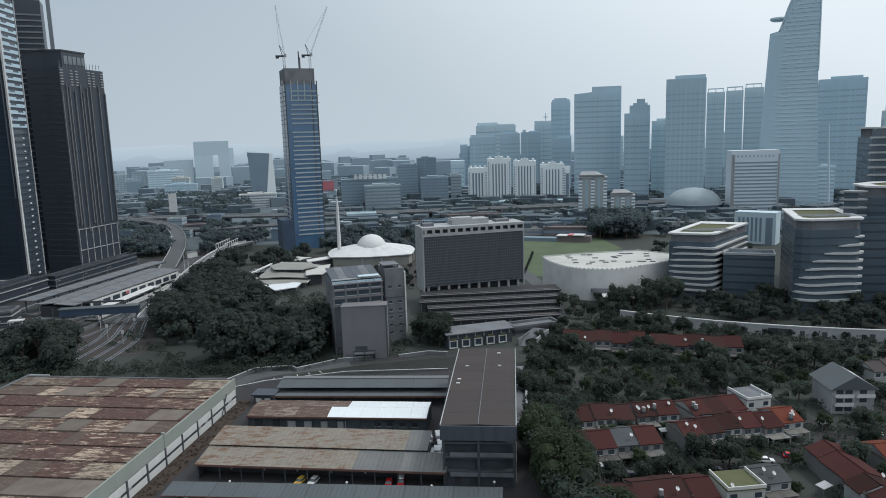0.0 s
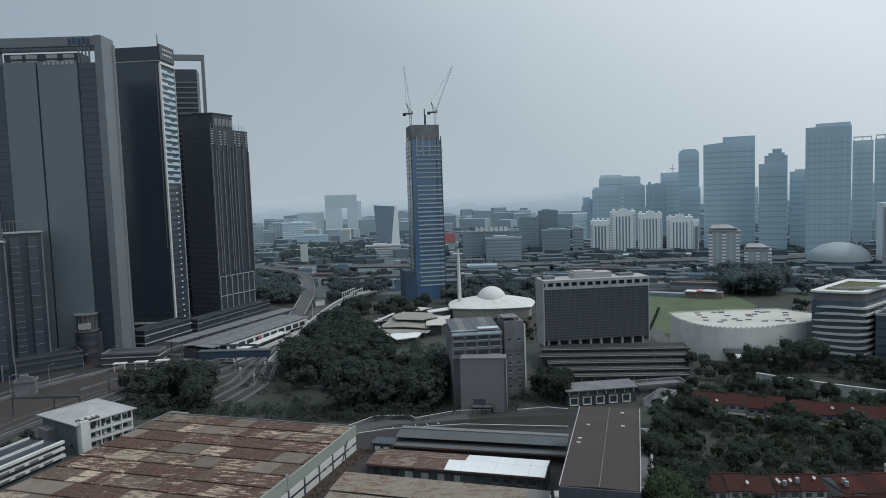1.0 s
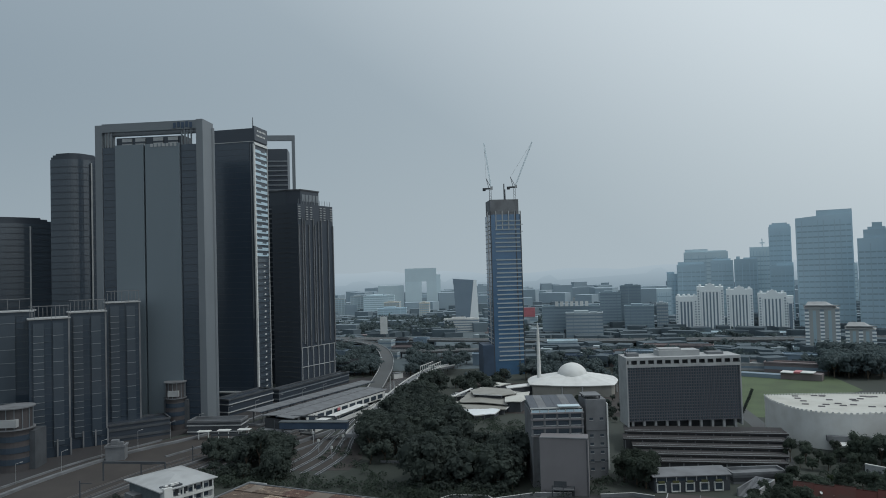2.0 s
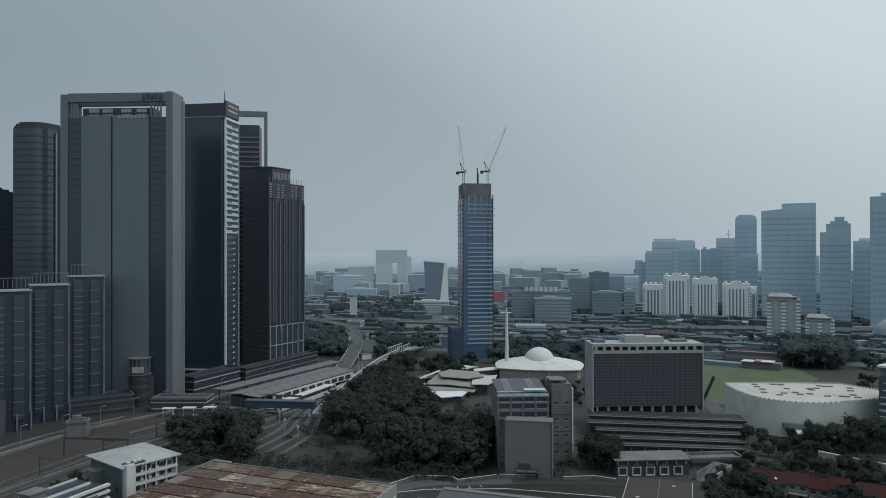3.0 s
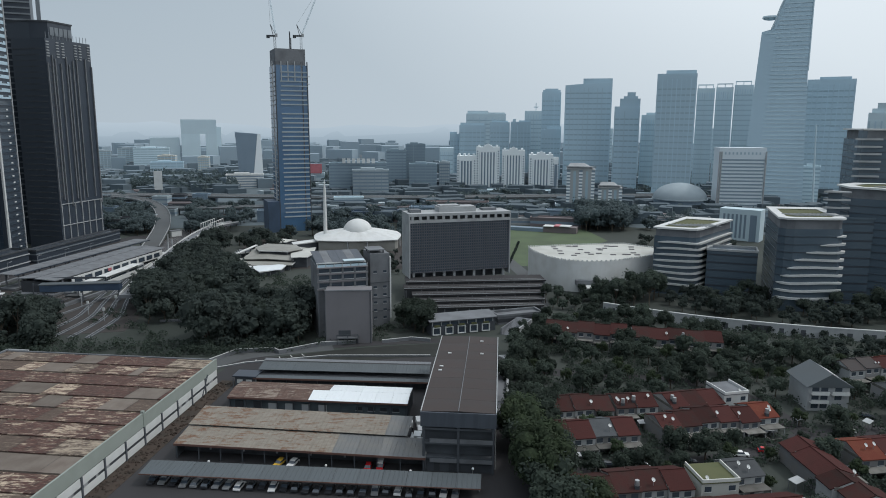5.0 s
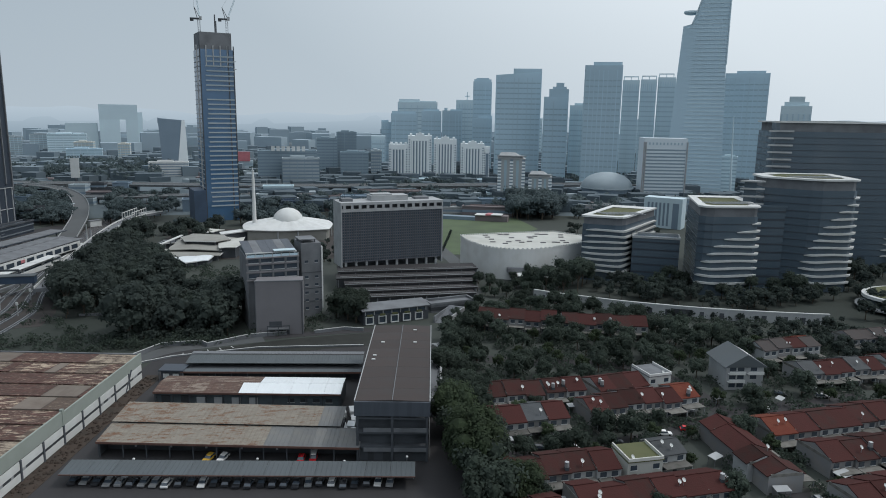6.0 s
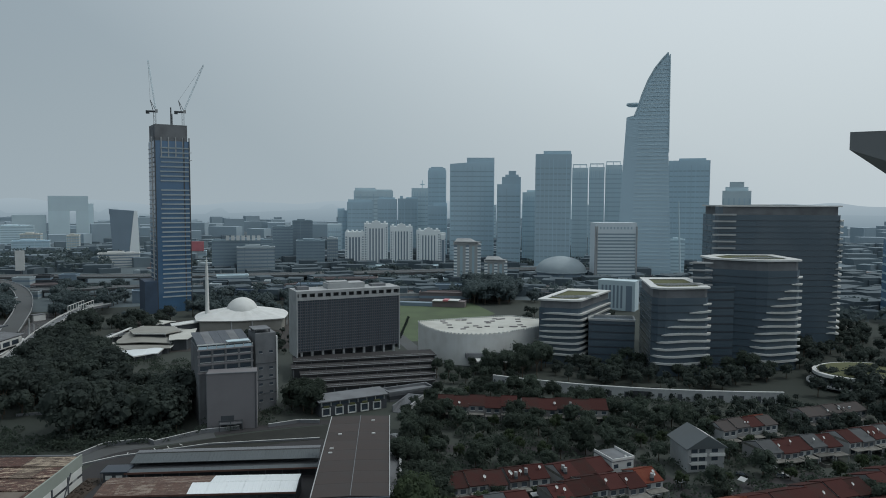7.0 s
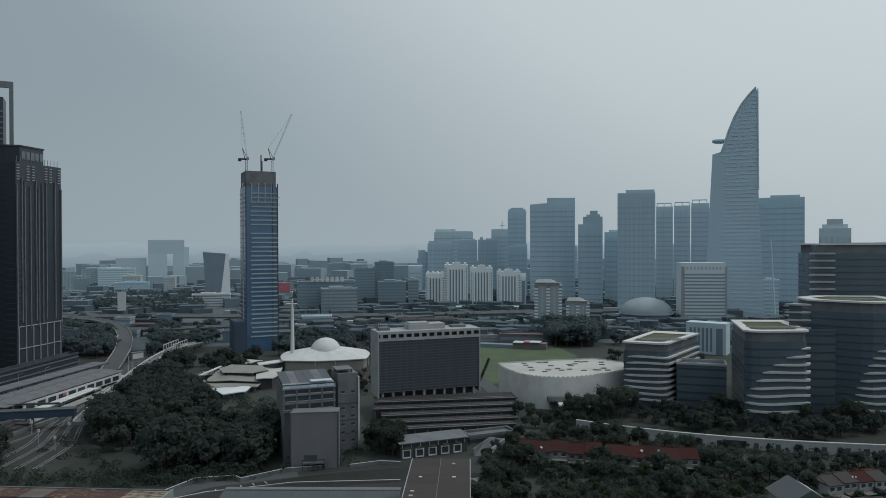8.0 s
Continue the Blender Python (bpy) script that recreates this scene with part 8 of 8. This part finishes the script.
row((75, 157), (83, 158.5), 9, (Gt,))
row((48, 135), (86, 141), 10, (R,))
row((106, 145), (104.5, 176), 9.5, (R,))
row((112, 167), (127, 169), 12, (O, R))
row((127, 169), (162, 174), 12, (R,))
row((118, 150), (153, 155), 12, (R,))
row((166, 177), (200, 183), 12, (R,))
row((158, 158), (196, 164), 12, (R,))
row((112, 131), (168, 139), 11, (R,))
row((175, 142), (205, 148), 11, (R,))
row((48, 280), (80, 271), 13, (R,), 6)
row((82, 270), (116, 262), 13, (R,), 6)
row((147, 229), (172, 234), 10, ("brownroof", "brownroof", R), 6.5)
row((150, 208), (182, 212), 12, (Gt, R, R))
row((186, 213), (216, 218), 12, (R, Gt))
row((190, 240), (222, 246), 10, ("brownroof",), 6)
row((20, 128), (44, 131), 10, (R,))
# special houses
house((8.5, 10, "concrete", "white", "white flat-roofed house with a parapet", True, 6.6), pose(92.5, 205.5, 0, 0, 0, 12))
house((9.5, 9, "olive", "beige", "cream house with a green-stained flat roof", True, 6.4), pose(64.5, 151.5, 0, 0, 0, 6))
FOOT += [((92.5, 205.5), 0.2, 9, 10), ((64.5, 151.5), 0.1, 10, 9)]
bh = thing("villa", "pale three-storey house with a steep grey gable", "house", pose(121, 209, 0, 0, 0, -3))
part("wall", boxes("wall", M["offwhite"], (0, 13, 0, 13, 0, 8.6)), bh)
def gable(bm):
    for y0, y1 in ((-1.0, 14),):
        a = [bm.verts.new(p) for p in ((-1, y0, 8.2), (6.5, y0, 12.6), (14, y0, 8.2), (-1, y1, 8.2), (6.5, y1, 12.6), (14, y1, 8.2))]
        bm.faces.new((a[0], a[1], a[4], a[3])), bm.faces.new((a[1], a[2], a[5], a[4])), bm.faces.new((a[0], a[2], a[1])), bm.faces.new((a[3], a[4], a[5]))
part("roof", made("roof", gable, M["greyroof"]), bh)
part("roof_light", boxes("roof_light", M["white"], (0, 3.2, 0, 7, -0.05, 0.12)), bh, pose(6.9, 1, 12.5, 0, 30, 0))
strips(bh, "balcony", boxes("balcony", M["white"], (0, 5.5, -1.4, 0, 0, 0.25), (0, 5.5, -1.4, -1.25, 0.25, 1.1)), [(0.6, 0, 2.9), (0.6, 0, 5.7), (7, 0, 5.7)])
strips(bh, "window", boxes("window", M["dglass"], (0, 2.2, -0.06, 0.05, 0, 1.5)), [(x, 0, z) for x in (1.2, 4, 8.4) for z in (0.9, 3.8, 6.6)])
house((7, 8, "orange", "yellow", "small yellow-walled house with a tiled roof", False, 6.4), pose(164, 235.5, 0, 0, 0, 8))
FOOT += [((121, 209), 0, 13, 13), ((164, 235), 0.1, 7, 8)]
awn = boxes("sheet", M["offwhite"], (-1.5, 1.5, -0.9, 0.9, 0, 0.08))
apo = boxes("post", M["concrete"], (-0.06, 0.06, -0.06, 0.06, 0, 2.5))
for x, y, r, s in ((99, 189.5, 10, 1.0), (134, 165, 8, 1.3), (120, 148.5, 20, 1.6), (126, 143, 10, 1.7), (141, 218, 30, 0.9), (84, 199, 5, 1.0), (70, 147.5, 10, 1.2), (92, 160, 30, 1.3), (39, 174, 8, 1.1), (103, 197, 20, 1.2), (52, 194, 0, 1.1), (160, 170, 10, 1.3), (88, 150, 20, 1.2), (100, 143, 0, 1.3), (58, 176, 12, 1.0), (78, 183, 5, 1.1), (142, 161, 8, 1.2), (170, 172, 10, 1.2), (182, 157, 10, 1.4), (46, 143, 8, 1.2), (132, 195, 40, 1.2), (148, 203, 10, 1.0), (112, 197, 20, 1.0), (64, 195, 8, 1.2)):
    a = thing("awning", "small white awning in a house yard", "awning", pose(x, y, 0, 0, 0, r), "white awnings")
    part("sheet", awn, a, pose(0, 0, 2.6, 8, 0, 0) @ Matrix.Scale(s, 4))
    strips(a, "post", apo, [(-1.3 * s, -0.75 * s, 0), (1.3 * s, -0.75 * s, 0), (-1.3 * s, 0.75 * s, 0), (1.3 * s, 0.75 * s, 0)])
dish = smooth(made("dish", half_dome(0.55, 0, 0.4), M["white"]))
tank = made("tank", lambda bm: tube(bm, (0, 0, 0), (0, 0, 1.3), 0.6, 0.55, 14), M["metal"])
for k in range(70):
    (p, a, L_, d_) = FOOT[hr.randrange(len(FOOT))]
    u, v = hr.uniform(0.5, L_ - 0.5), hr.uniform(0.8, 2.6)
    x, y = p[0] + math.cos(a) * u - math.sin(a) * v, p[1] + math.sin(a) * u + math.cos(a) * v
    if k % 6:
        s = thing("satellite_dish", "small white satellite dish on a tiled roof", "dish", pose(x, y, 5.45 + v * 0.36), "roof dishes")
        part("dish", dish, s, pose(0, 0, 1.2, -130, 0, 30))
        part("stand", made("stand", lambda bm: tube(bm, (0, 0, -0.5), (0, 0, 1.1), 0.06), M["metal"]), s)
    else:
        s = thing("water_tank", "round steel water tank on a tiled roof", "tank", pose(x, y, 5.3 + v * 0.36), "roof tanks")
        part("tank", tank, s, pose(0, 0, 0.5))
        part("stand", boxes("stand", M["dark_concrete"], (-0.5, 0.5, -0.5, 0.5, -0.5, 0.5)), s)
for k, (x, y, r) in enumerate(((108, 152, 5), (109.5, 160, 4), (111, 168, 8), (86, 178, 80), (94, 180, 75), (70, 174, 85), (57, 172, 84), (108, 140, 0), (107, 134, 2), (137, 203, 60), (143, 245, 70), (147, 246, 70), (151, 247, 70), (48, 172, 80), (125, 193, 60), (60, 144, 10), (42, 141, 8), (118, 146, 10), (150, 200, 80), (136, 147, 6))):
    copy_thing(CARS[(2, 0, 1, 2, 3, 0, 2, 1)[k % 8]], pose(x, y, 0.06, 0, 0, r))

# ---- trees ----
LEAVES = {}
def tree_template(seed, R_, H_, leaf, n_clump, per, size, label, name="tree"):
    q = random.Random(seed)
    t = thing(name, label, "tree", group="trees")
    limbs = []
    def wood(bm):
        tube(bm, (0, 0, -0.3), (0.1, 0, H_ * 0.35), 0.30 * R_ / 4.5, 0.2 * R_ / 4.5, 8)
        for k in range(5):
            a = k * 1.25 + q.uniform(-0.4, 0.4)
            end = (math.cos(a) * R_ * 0.6, math.sin(a) * R_ * 0.6, H_ * q.uniform(0.55, 0.85))
            mid = (end[0] * 0.35, end[1] * 0.35, H_ * 0.5)
            tube(bm, (0.1, 0, H_ * 0.33), mid, 0.16 * R_ / 4.5, 0.11 * R_ / 4.5, 6)
            tube(bm, mid, end, 0.11 * R_ / 4.5, 0.03, 5)
            limbs.append(end)
    part("trunk", made("trunk", wood, M["bark"]), t)
    verts, faces, masses = [], [], []
    for k in range(n_clump):
        if k < 5:
            c = Vector(limbs[k])
            cr = R_ * q.uniform(0.42, 0.55)
        else:
            a, e = q.uniform(0, math.tau), q.uniform(0.0, 1.0)
            c = Vector((math.cos(a) * R_ * 0.62 * math.sqrt(1 - e * e * 0.8), math.sin(a) * R_ * 0.62 * math.sqrt(1 - e * e * 0.8), H_ * (0.40 + 0.48 * e)))
            cr = R_ * q.uniform(0.26, 0.44)
        masses.append((c, cr))
        for j in range(per):
            d = Vector((q.gauss(0, 1), q.gauss(0, 1), q.gauss(0.25, 0.9))).normalized()
            p = c + d * cr * q.uniform(0.62, 1.06)
            nrm = (d + Vector((q.gauss(0, 0.3), q.gauss(0, 0.3), q.gauss(0.35, 0.3)))).normalized()
            tq = nrm.to_track_quat("Z", "Y")
            s = size * q.uniform(0.6, 1.3)
            sp = q.uniform(0, math.tau)
            b = len(verts)
            for ang, rr_ in ((0, 1.0), (1.9, 0.75), (3.3, 1.05), (4.7, 0.7)):
                o = Vector((math.cos(ang + sp) * s * rr_, math.sin(ang + sp) * s * rr_, 0.12 * s * (1 if ang < 2 else -1)))
                verts.append(tuple(p + tq @ o))
            faces.append((b, b + 1, b + 2, b + 3))
    LEAVES[name, seed] = len(faces)
    ball = bmesh.new()
    bmesh.ops.create_icosphere(ball, subdivisions=1, radius=1.0)
    ball.verts.index_update()
    for c, cr in masses:
        b, turn_ = len(verts), pose(0, 0, 0, q.uniform(0, 90), q.uniform(0, 90), q.uniform(0, 90))
        verts += [tuple(c + (turn_ @ v.co) * cr * q.uniform(0.58, 0.74)) for v in ball.verts]
        faces += [tuple(b + v.index for v in f.verts) for f in ball.faces]
    ball.free()
    d = bpy.data.meshes.new("crown")
    d.from_pydata(verts, [], faces)
    d.materials.append(M[leaf])
    part("crown", d, t)
    return t


TREES = [
    tree_template(1, 5.2, 11, "leaf", 18, 74, 0.47, "broad dark green tree with a dense crown"),
    tree_template(2, 4.4, 9.5, "leaf", 16, 66, 0.43, "rounded dark green tree with a dense crown"),
    tree_template(3, 6.2, 13, "leaf", 20, 77, 0.52, "large dark green tree with an uneven crown"),
    tree_template(4, 3.2, 7.5, "leaf2", 12, 52, 0.38, "small lighter green garden tree"),
    tree_template(5, 4.6, 14, "leaf", 17, 66, 0.45, "tall narrow dark green tree"),
    tree_template(6, 7.6, 15, "leaf2", 28, 210, 0.40, "very large mid-green tree with a billowing crown"),
]
for t_, p_ in zip(TREES, ((-178, 294), (-108, 318), (-76, 300), (46, 190), (-70, 292), (28, 158))):
    t_.matrix_basis = pose(*p_, 0)
PUT = [(-178, 294), (-108, 318), (-76, 300), (46, 190), (-70, 292), (28, 158)]


CLEAR = [[(-196, 350), (-150, 356), (-130, 308), (-112, 262), (-152, 262), (-164, 296)], [(-138, 264), (-98, 264), (-94, 292), (-104, 309), (-126, 306)], [(-176, 305), (-160, 300), (-146, 330), (-150, 345), (-178, 345)]]
def blocked(x, y, gap=0.6):
    if any(inside(x, y, q) for q in CLEAR):
        return True
    for p, a, L_, d_ in FOOT:
        dx, dy = x - p[0], y - p[1]
        u, v = dx * math.cos(a) + dy * math.sin(a), -dx * math.sin(a) + dy * math.cos(a)
        if -gap < u < L_ + gap and -gap < v < d_ + gap:
            return True
    return False


def inside(x, y, poly):
    c = False
    for (x0, y0), (x1, y1) in zip(poly, poly[1:] + poly[:1]):
        if (y0 > y) != (y1 > y) and x < (x1 - x0) * (y - y0) / (y1 - y0) + x0:
            c = not c
    return c


tr_ = random.Random(77)
def plant(x, y, kind, s=None):
    s = s or tr_.uniform(0.8, 1.2)
    copy_thing(TREES[kind], pose(x, y, 0, 0, 0, tr_.uniform(0, 360)) @ Matrix.Diagonal((s, s, s * tr_.uniform(0.9, 1.12), 1)))
    PUT.append((x, y))


STUFF = []
def wood(poly, count, gap, kinds, scale=(0.8, 1.2), avoid=True, far=False):
    xs, ys = [p[0] for p in poly], [p[1] for p in poly]
    got = 0
    for k in range(count * 12):
        x, y = tr_.uniform(min(xs), max(xs)), tr_.uniform(min(ys), max(ys))
        if got >= count:
            break
        if not inside(x, y, poly) or (avoid and blocked(x, y)):
            continue
        if any(abs(x - a) < gap and abs(y - b) < gap and math.hypot(x - a, y - b) < gap for a, b in PUT):
            continue
        if far:
            STUFF.append((x, y, tr_.choice(kinds), tr_.uniform(*scale)))
            PUT.append((x, y))
        else:
            plant(x, y, tr_.choice(kinds), tr_.uniform(*scale))
        got += 1


wood([(-186, 276), (-140, 272), (-52, 276), (-54, 300), (-56, 322), (-84, 332), (-112, 380), (-140, 440), (-150, 500), (-156, 500), (-150, 400), (-148, 345), (-168, 312)], 230, 5.6, (0, 1, 2, 2, 4, 5), (0.7, 1.45), far=True)
wood([(-215, 300), (-188, 280), (-165, 310), (-178, 332), (-205, 330)], 30, 5.0, (0, 1, 1), (0.7, 1.0), far=True)
wood([(26, 128), (40, 130), (33, 176), (24, 190)], 14, 4.6, (5, 2, 0), (0.75, 1.05))
wood([(26, 190), (36, 190), (34, 250), (26, 250)], 14, 4.6, (0, 1, 2), (0.7, 1.0))
wood([(30, 120), (215, 120), (225, 215), (120, 205), (36, 250)], 100, 4.6, (0, 1, 3, 1, 3), (0.42, 0.82))
wood([(34, 208), (118, 212), (160, 218), (150, 262), (118, 290), (96, 316), (40, 312), (30, 262)], 100, 5.0, (0, 1, 2, 3, 1, 1), (0.55, 0.9))
wood([(160, 218), (215, 222), (205, 268), (165, 270), (150, 262)], 34, 5.2, (0, 1, 3, 1), (0.5, 0.75), far=True)
wood([(60, 328), (98, 334), (106, 350), (96, 352), (66, 356), (58, 350)], 22, 4.6, (0, 1, 4), (0.5, 0.75))
for x, y, k in ((108, 354, 2), (113, 357, 0), (117, 352, 2), (104, 350, 0)):
    plant(x, y, k, 1.1)
wood([(110, 345), (128, 322), (165, 300), (214, 300), (240, 318), (205, 322), (170, 326), (150, 350), (128, 358), (112, 368)], 44, 5.0, (0, 1, 3), (0.6, 0.9), far=True)
wood([(215, 225), (330, 220), (330, 330), (285, 330), (225, 285)], 80, 5.6, (0, 1, 2), (0.7, 1.1), far=True)
wood([(-12, 296), (-4, 290), (0, 305), (-2, 318), (-12, 312)], 9, 4.2, (0, 2), (0.8, 1.0))
wood([(-150, 505), (-110, 470), (-100, 540), (-140, 560)], 26, 5.0, (0, 1, 4), (0.7, 1.0), far=True)
wood([(-50, 420), (-10, 410), (0, 430), (-20, 484), (-48, 476)], 34, 5.5, (0, 1, 3), (0.4, 0.6), far=True)
wood([(-62, 535), (30, 530), (40, 600), (-90, 610), (-98, 560)], 60, 6.0, (0, 1, 2), (0.8, 1.2), far=True)
wood([(126, 590), (168, 590), (196, 665), (150, 680)], 60, 6.0, (2, 2, 0), (1.2, 1.7), far=True)
wood([(176, 600), (300, 560), (300, 610), (200, 640)], 26, 7.0, (0, 1, 2), (0.6, 0.9), far=True)
wood([(150, 470), (200, 450), (230, 500), (180, 540), (150, 540)], 24, 7.0, (0, 1), (0.6, 0.9), far=True)
wood([(236, 300), (285, 325), (340, 335), (400, 400), (380, 430), (300, 400), (262, 352)], 42, 6.0, (0, 1, 2), (0.7, 1.1), far=True)
for k in range(14):
    STUFF.append((52 + k * 1.2, 446 + k * 6, 3, 0.35))
for k in range(22):
    u = k / 21
    if k % 2:
        STUFF.append((118 + u * 95 + tr_.uniform(-1, 1), 305 - 26 * math.sin(u * 1.7) + tr_.uniform(-1, 1), 3, tr_.uniform(0.4, 0.6)))


# the farther trees joined into woods, with trunks and crowns
def woods(name, label, picks, leaf):
    for kind in ("trunk", "crown"):
        vs, fs_, n0 = [], [], 0
        for x, y, k, s_ in picks:
            d = next(c.data for c in TREES[k].children if c.name.startswith(kind))
            co = np.empty(len(d.vertices) * 3)
            d.vertices.foreach_get("co", co)
            co = co.reshape(-1, 3) * s_
            if kind == "crown":
                # two leaves in five, each one larger, over the whole inner mass
                nl = LEAVES["tree", k + 1]
                inner = co[nl * 4:]
                q4 = co[:nl * 4].reshape(-1, 4, 3)
                q4 = q4[np.arange(nl) % 5 < 2]
                mid = q4.mean(1, keepdims=True)
                co = np.concatenate([(mid + (q4 - mid) * 1.4).reshape(-1, 3), inner])
                n4 = len(q4) * 4
            a = tr_.uniform(0, math.tau)
            c_, sn = math.cos(a), math.sin(a)
            vs.append(np.stack([co[:, 0] * c_ - co[:, 1] * sn + x, co[:, 0] * sn + co[:, 1] * c_ + y, co[:, 2]], 1))
            if kind == "crown":
                fs_ += (np.arange(n4).reshape(-1, 4) + n0).tolist()
                fs_ += [tuple(i + n0 + n4 - nl * 4 for i in p.vertices) for p in d.polygons[nl:]]
            else:
                fs_ += [tuple(i + n0 for i in p.vertices) for p in d.polygons]
            n0 += len(co)
        me = bpy.data.meshes.new(name)
        me.from_pydata(np.concatenate(vs).tolist(), [], fs_)
        me.materials.append(M["bark"] if kind == "trunk" else M[leaf])
        if kind == "trunk":
            base = tagged(new(name, me), label, "woods", kind="stuff")
        else:
            part("foliage", me, base, kind="stuff")


wood([(-186, 272), (-140, 269), (-56, 272), (-56, 278), (-140, 276), (-186, 280)], 40, 3.0, (3,), (0.4, 0.8), far=True)
wood([(-206, 215), (-196, 215), (-178, 322), (-190, 318)], 34, 3.5, (3, 1), (0.4, 0.75), far=True)
wood([(-300, 560), (-232, 560), (-240, 630), (-290, 720), (-420, 780), (-420, 600)], 230, 5.5, (0, 1, 2), (0.7, 1.2), far=True)
wood([(-196, 560), (-178, 560), (-165, 640), (-190, 740), (-250, 740), (-225, 640)], 70, 5.5, (0, 1, 2), (0.7, 1.1), far=True)
wood([(-110, 610), (30, 610), (60, 700), (-130, 720)], 80, 7.0, (0, 1, 2), (0.7, 1.2), far=True)
woods("woods", "dark dense woods of broad-leaved trees", [p for p in STUFF if p[1] < 540], "leafwood")
# trees past 540 m get the haze-coloured leaf, the nearer ones the plain one
woods("woods", "woods beyond the railway and mosque, blued in colour for haze", [p for p in STUFF if p[1] >= 540], "hazeleaf")

# ---- far woods and undergrowth ----
def foliage(name, label, spots, size, material, seed, per):
    q = random.Random(seed)
    verts, faces = [], []
    for (x, y, r, h) in spots:
        for j in range(per):
            a, e = q.uniform(0, math.tau), q.random()
            rr_ = r * math.sqrt(q.random())
            p = Vector((x + rr_ * math.cos(a), y + rr_ * math.sin(a), h * (1 - (rr_ / r) ** 2 * 0.7) * q.uniform(0.55, 1.0)))
            tq = Vector((q.gauss(0, 0.7), q.gauss(-0.3, 0.7), q.gauss(0.6, 0.4))).normalized().to_track_quat("Z", "Y")
            s = size * q.uniform(0.6, 1.3)
            b = len(verts)
            for ang in (0.3, 1.8, 3.5, 5.0):
                verts.append(tuple(p + tq @ Vector((math.cos(ang) * s, math.sin(ang) * s * 0.9, 0.1 * s * math.sin(ang * 3)))))
            faces.append((b, b + 1, b + 2, b + 3))
    d = bpy.data.meshes.new(name)
    d.from_pydata(verts, [], faces)
    d.materials.append(material)
    return tagged(new(name, d), label, "woods", kind="stuff")


fs = random.Random(55)
spots = []
for k in range(1300):
    a, r = radians(fs.uniform(-40, 48)), fs.uniform(600, 1250)
    x, y = r * math.sin(a), r * math.cos(a)
    if open_land(x, y) and noise.noise((x * 0.006, y * 0.006, 4)) > -0.1:
        spots.append((x, y, fs.uniform(6, 13), fs.uniform(8, 14)))
for k in range(120):
    x, y = fs.uniform(-455, -270), fs.uniform(930, 1120)
    spots.append((x, y, fs.uniform(9, 17), fs.uniform(13, 22)))
for x, y, r_, h_ in ((94, 341, 6, 14), (101, 333, 5, 11), (110, 338, 6, 15), (88, 352, 5, 12), (139, 327, 5, 10), (150, 332, 6, 12), (160, 340, 5, 13), (169, 343, 5, 10), (180, 322, 4, 8), (197, 325, 5, 9), (209, 324, 6, 11), (217, 320, 6, 12), (226, 316, 5, 10)):
    plant(x, y, tr_.choice((0, 2, 4)), h_ / 12.0)
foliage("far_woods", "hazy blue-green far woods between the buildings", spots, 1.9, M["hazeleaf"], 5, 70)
us = []
for poly, n in (([(-186, 272), (-52, 272), (-54, 330), (-58, 390), (-140, 440), (-168, 312)], 420), ([(-190, 262), (-90, 262), (-56, 270), (-56, 280), (-140, 280), (-188, 284)], 420), ([(28, 125), (225, 120), (222, 240), (205, 285), (122, 300), (60, 340), (30, 262)], 1500), ([(-84, 262), (-60, 270), (0, 284), (0, 300), (-60, 300)], 60)):
    xs, ys = [p[0] for p in poly], [p[1] for p in poly]
    for k in range(n):
        x, y = fs.uniform(min(xs), max(xs)), fs.uniform(min(ys), max(ys))
        if inside(x, y, poly) and (not blocked(x, y, 0.5) or (x < -85 and k % 3 == 0)):
            us.append((x, y, fs.uniform(1.6, 4.0), fs.uniform(1.6, 4.4)))
lw = thing("garden_wall", "low pale wall at the foot of the wooded slope", "wall")
for a_, b_ in (((-124, 310), (-114, 311)), ((-114, 311), (-102, 313))):
    mm, ww = front(a_, b_)
    part("wall_panel", boxes("wall_panel", M["concrete"], (0, ww, 0, 0.4, 0, 1.2)), lw, mm)
foliage("undergrowth", "dark shrubs and hedges between houses and trees", us, 0.4, M["leaf"], 6, 56)

# ---- the building from which one looks out ----
own = thing("apartment_building", "pale concrete apartment building with balcony slabs", "building", pose(0, 0, 0))
part("wall", boxes("wall", M["offwhite"], (-22, 26, -16, -1.4, 0, 112)), own)
part("wing", boxes("wing", M["offwhite"], (10.2, 26, -1.4, 8.4, 0, 112)), own)
def ledge(bm):
    pts = [(7.75, 9.15), (10.4, 6.8), (13.5, 6.2), (13.5, 9.6)]
    lo_, hi_ = [], []
    for x, y in pts:
        lo_.append(bm.verts.new((x, y, 90.80 - 0.5 * (x - 7.75))))
        hi_.append(bm.verts.new((x, y, 91.06)))
    bm.faces.new(lo_[::-1]), bm.faces.new(hi_)
    for i in range(4):
        bm.faces.new((lo_[i], lo_[(i + 1) % 4], hi_[(i + 1) % 4], hi_[i]))
part("balcony_slab", made("balcony_slab", ledge, M["offwhite"]), own, None, "tapered dark concrete balcony slab")
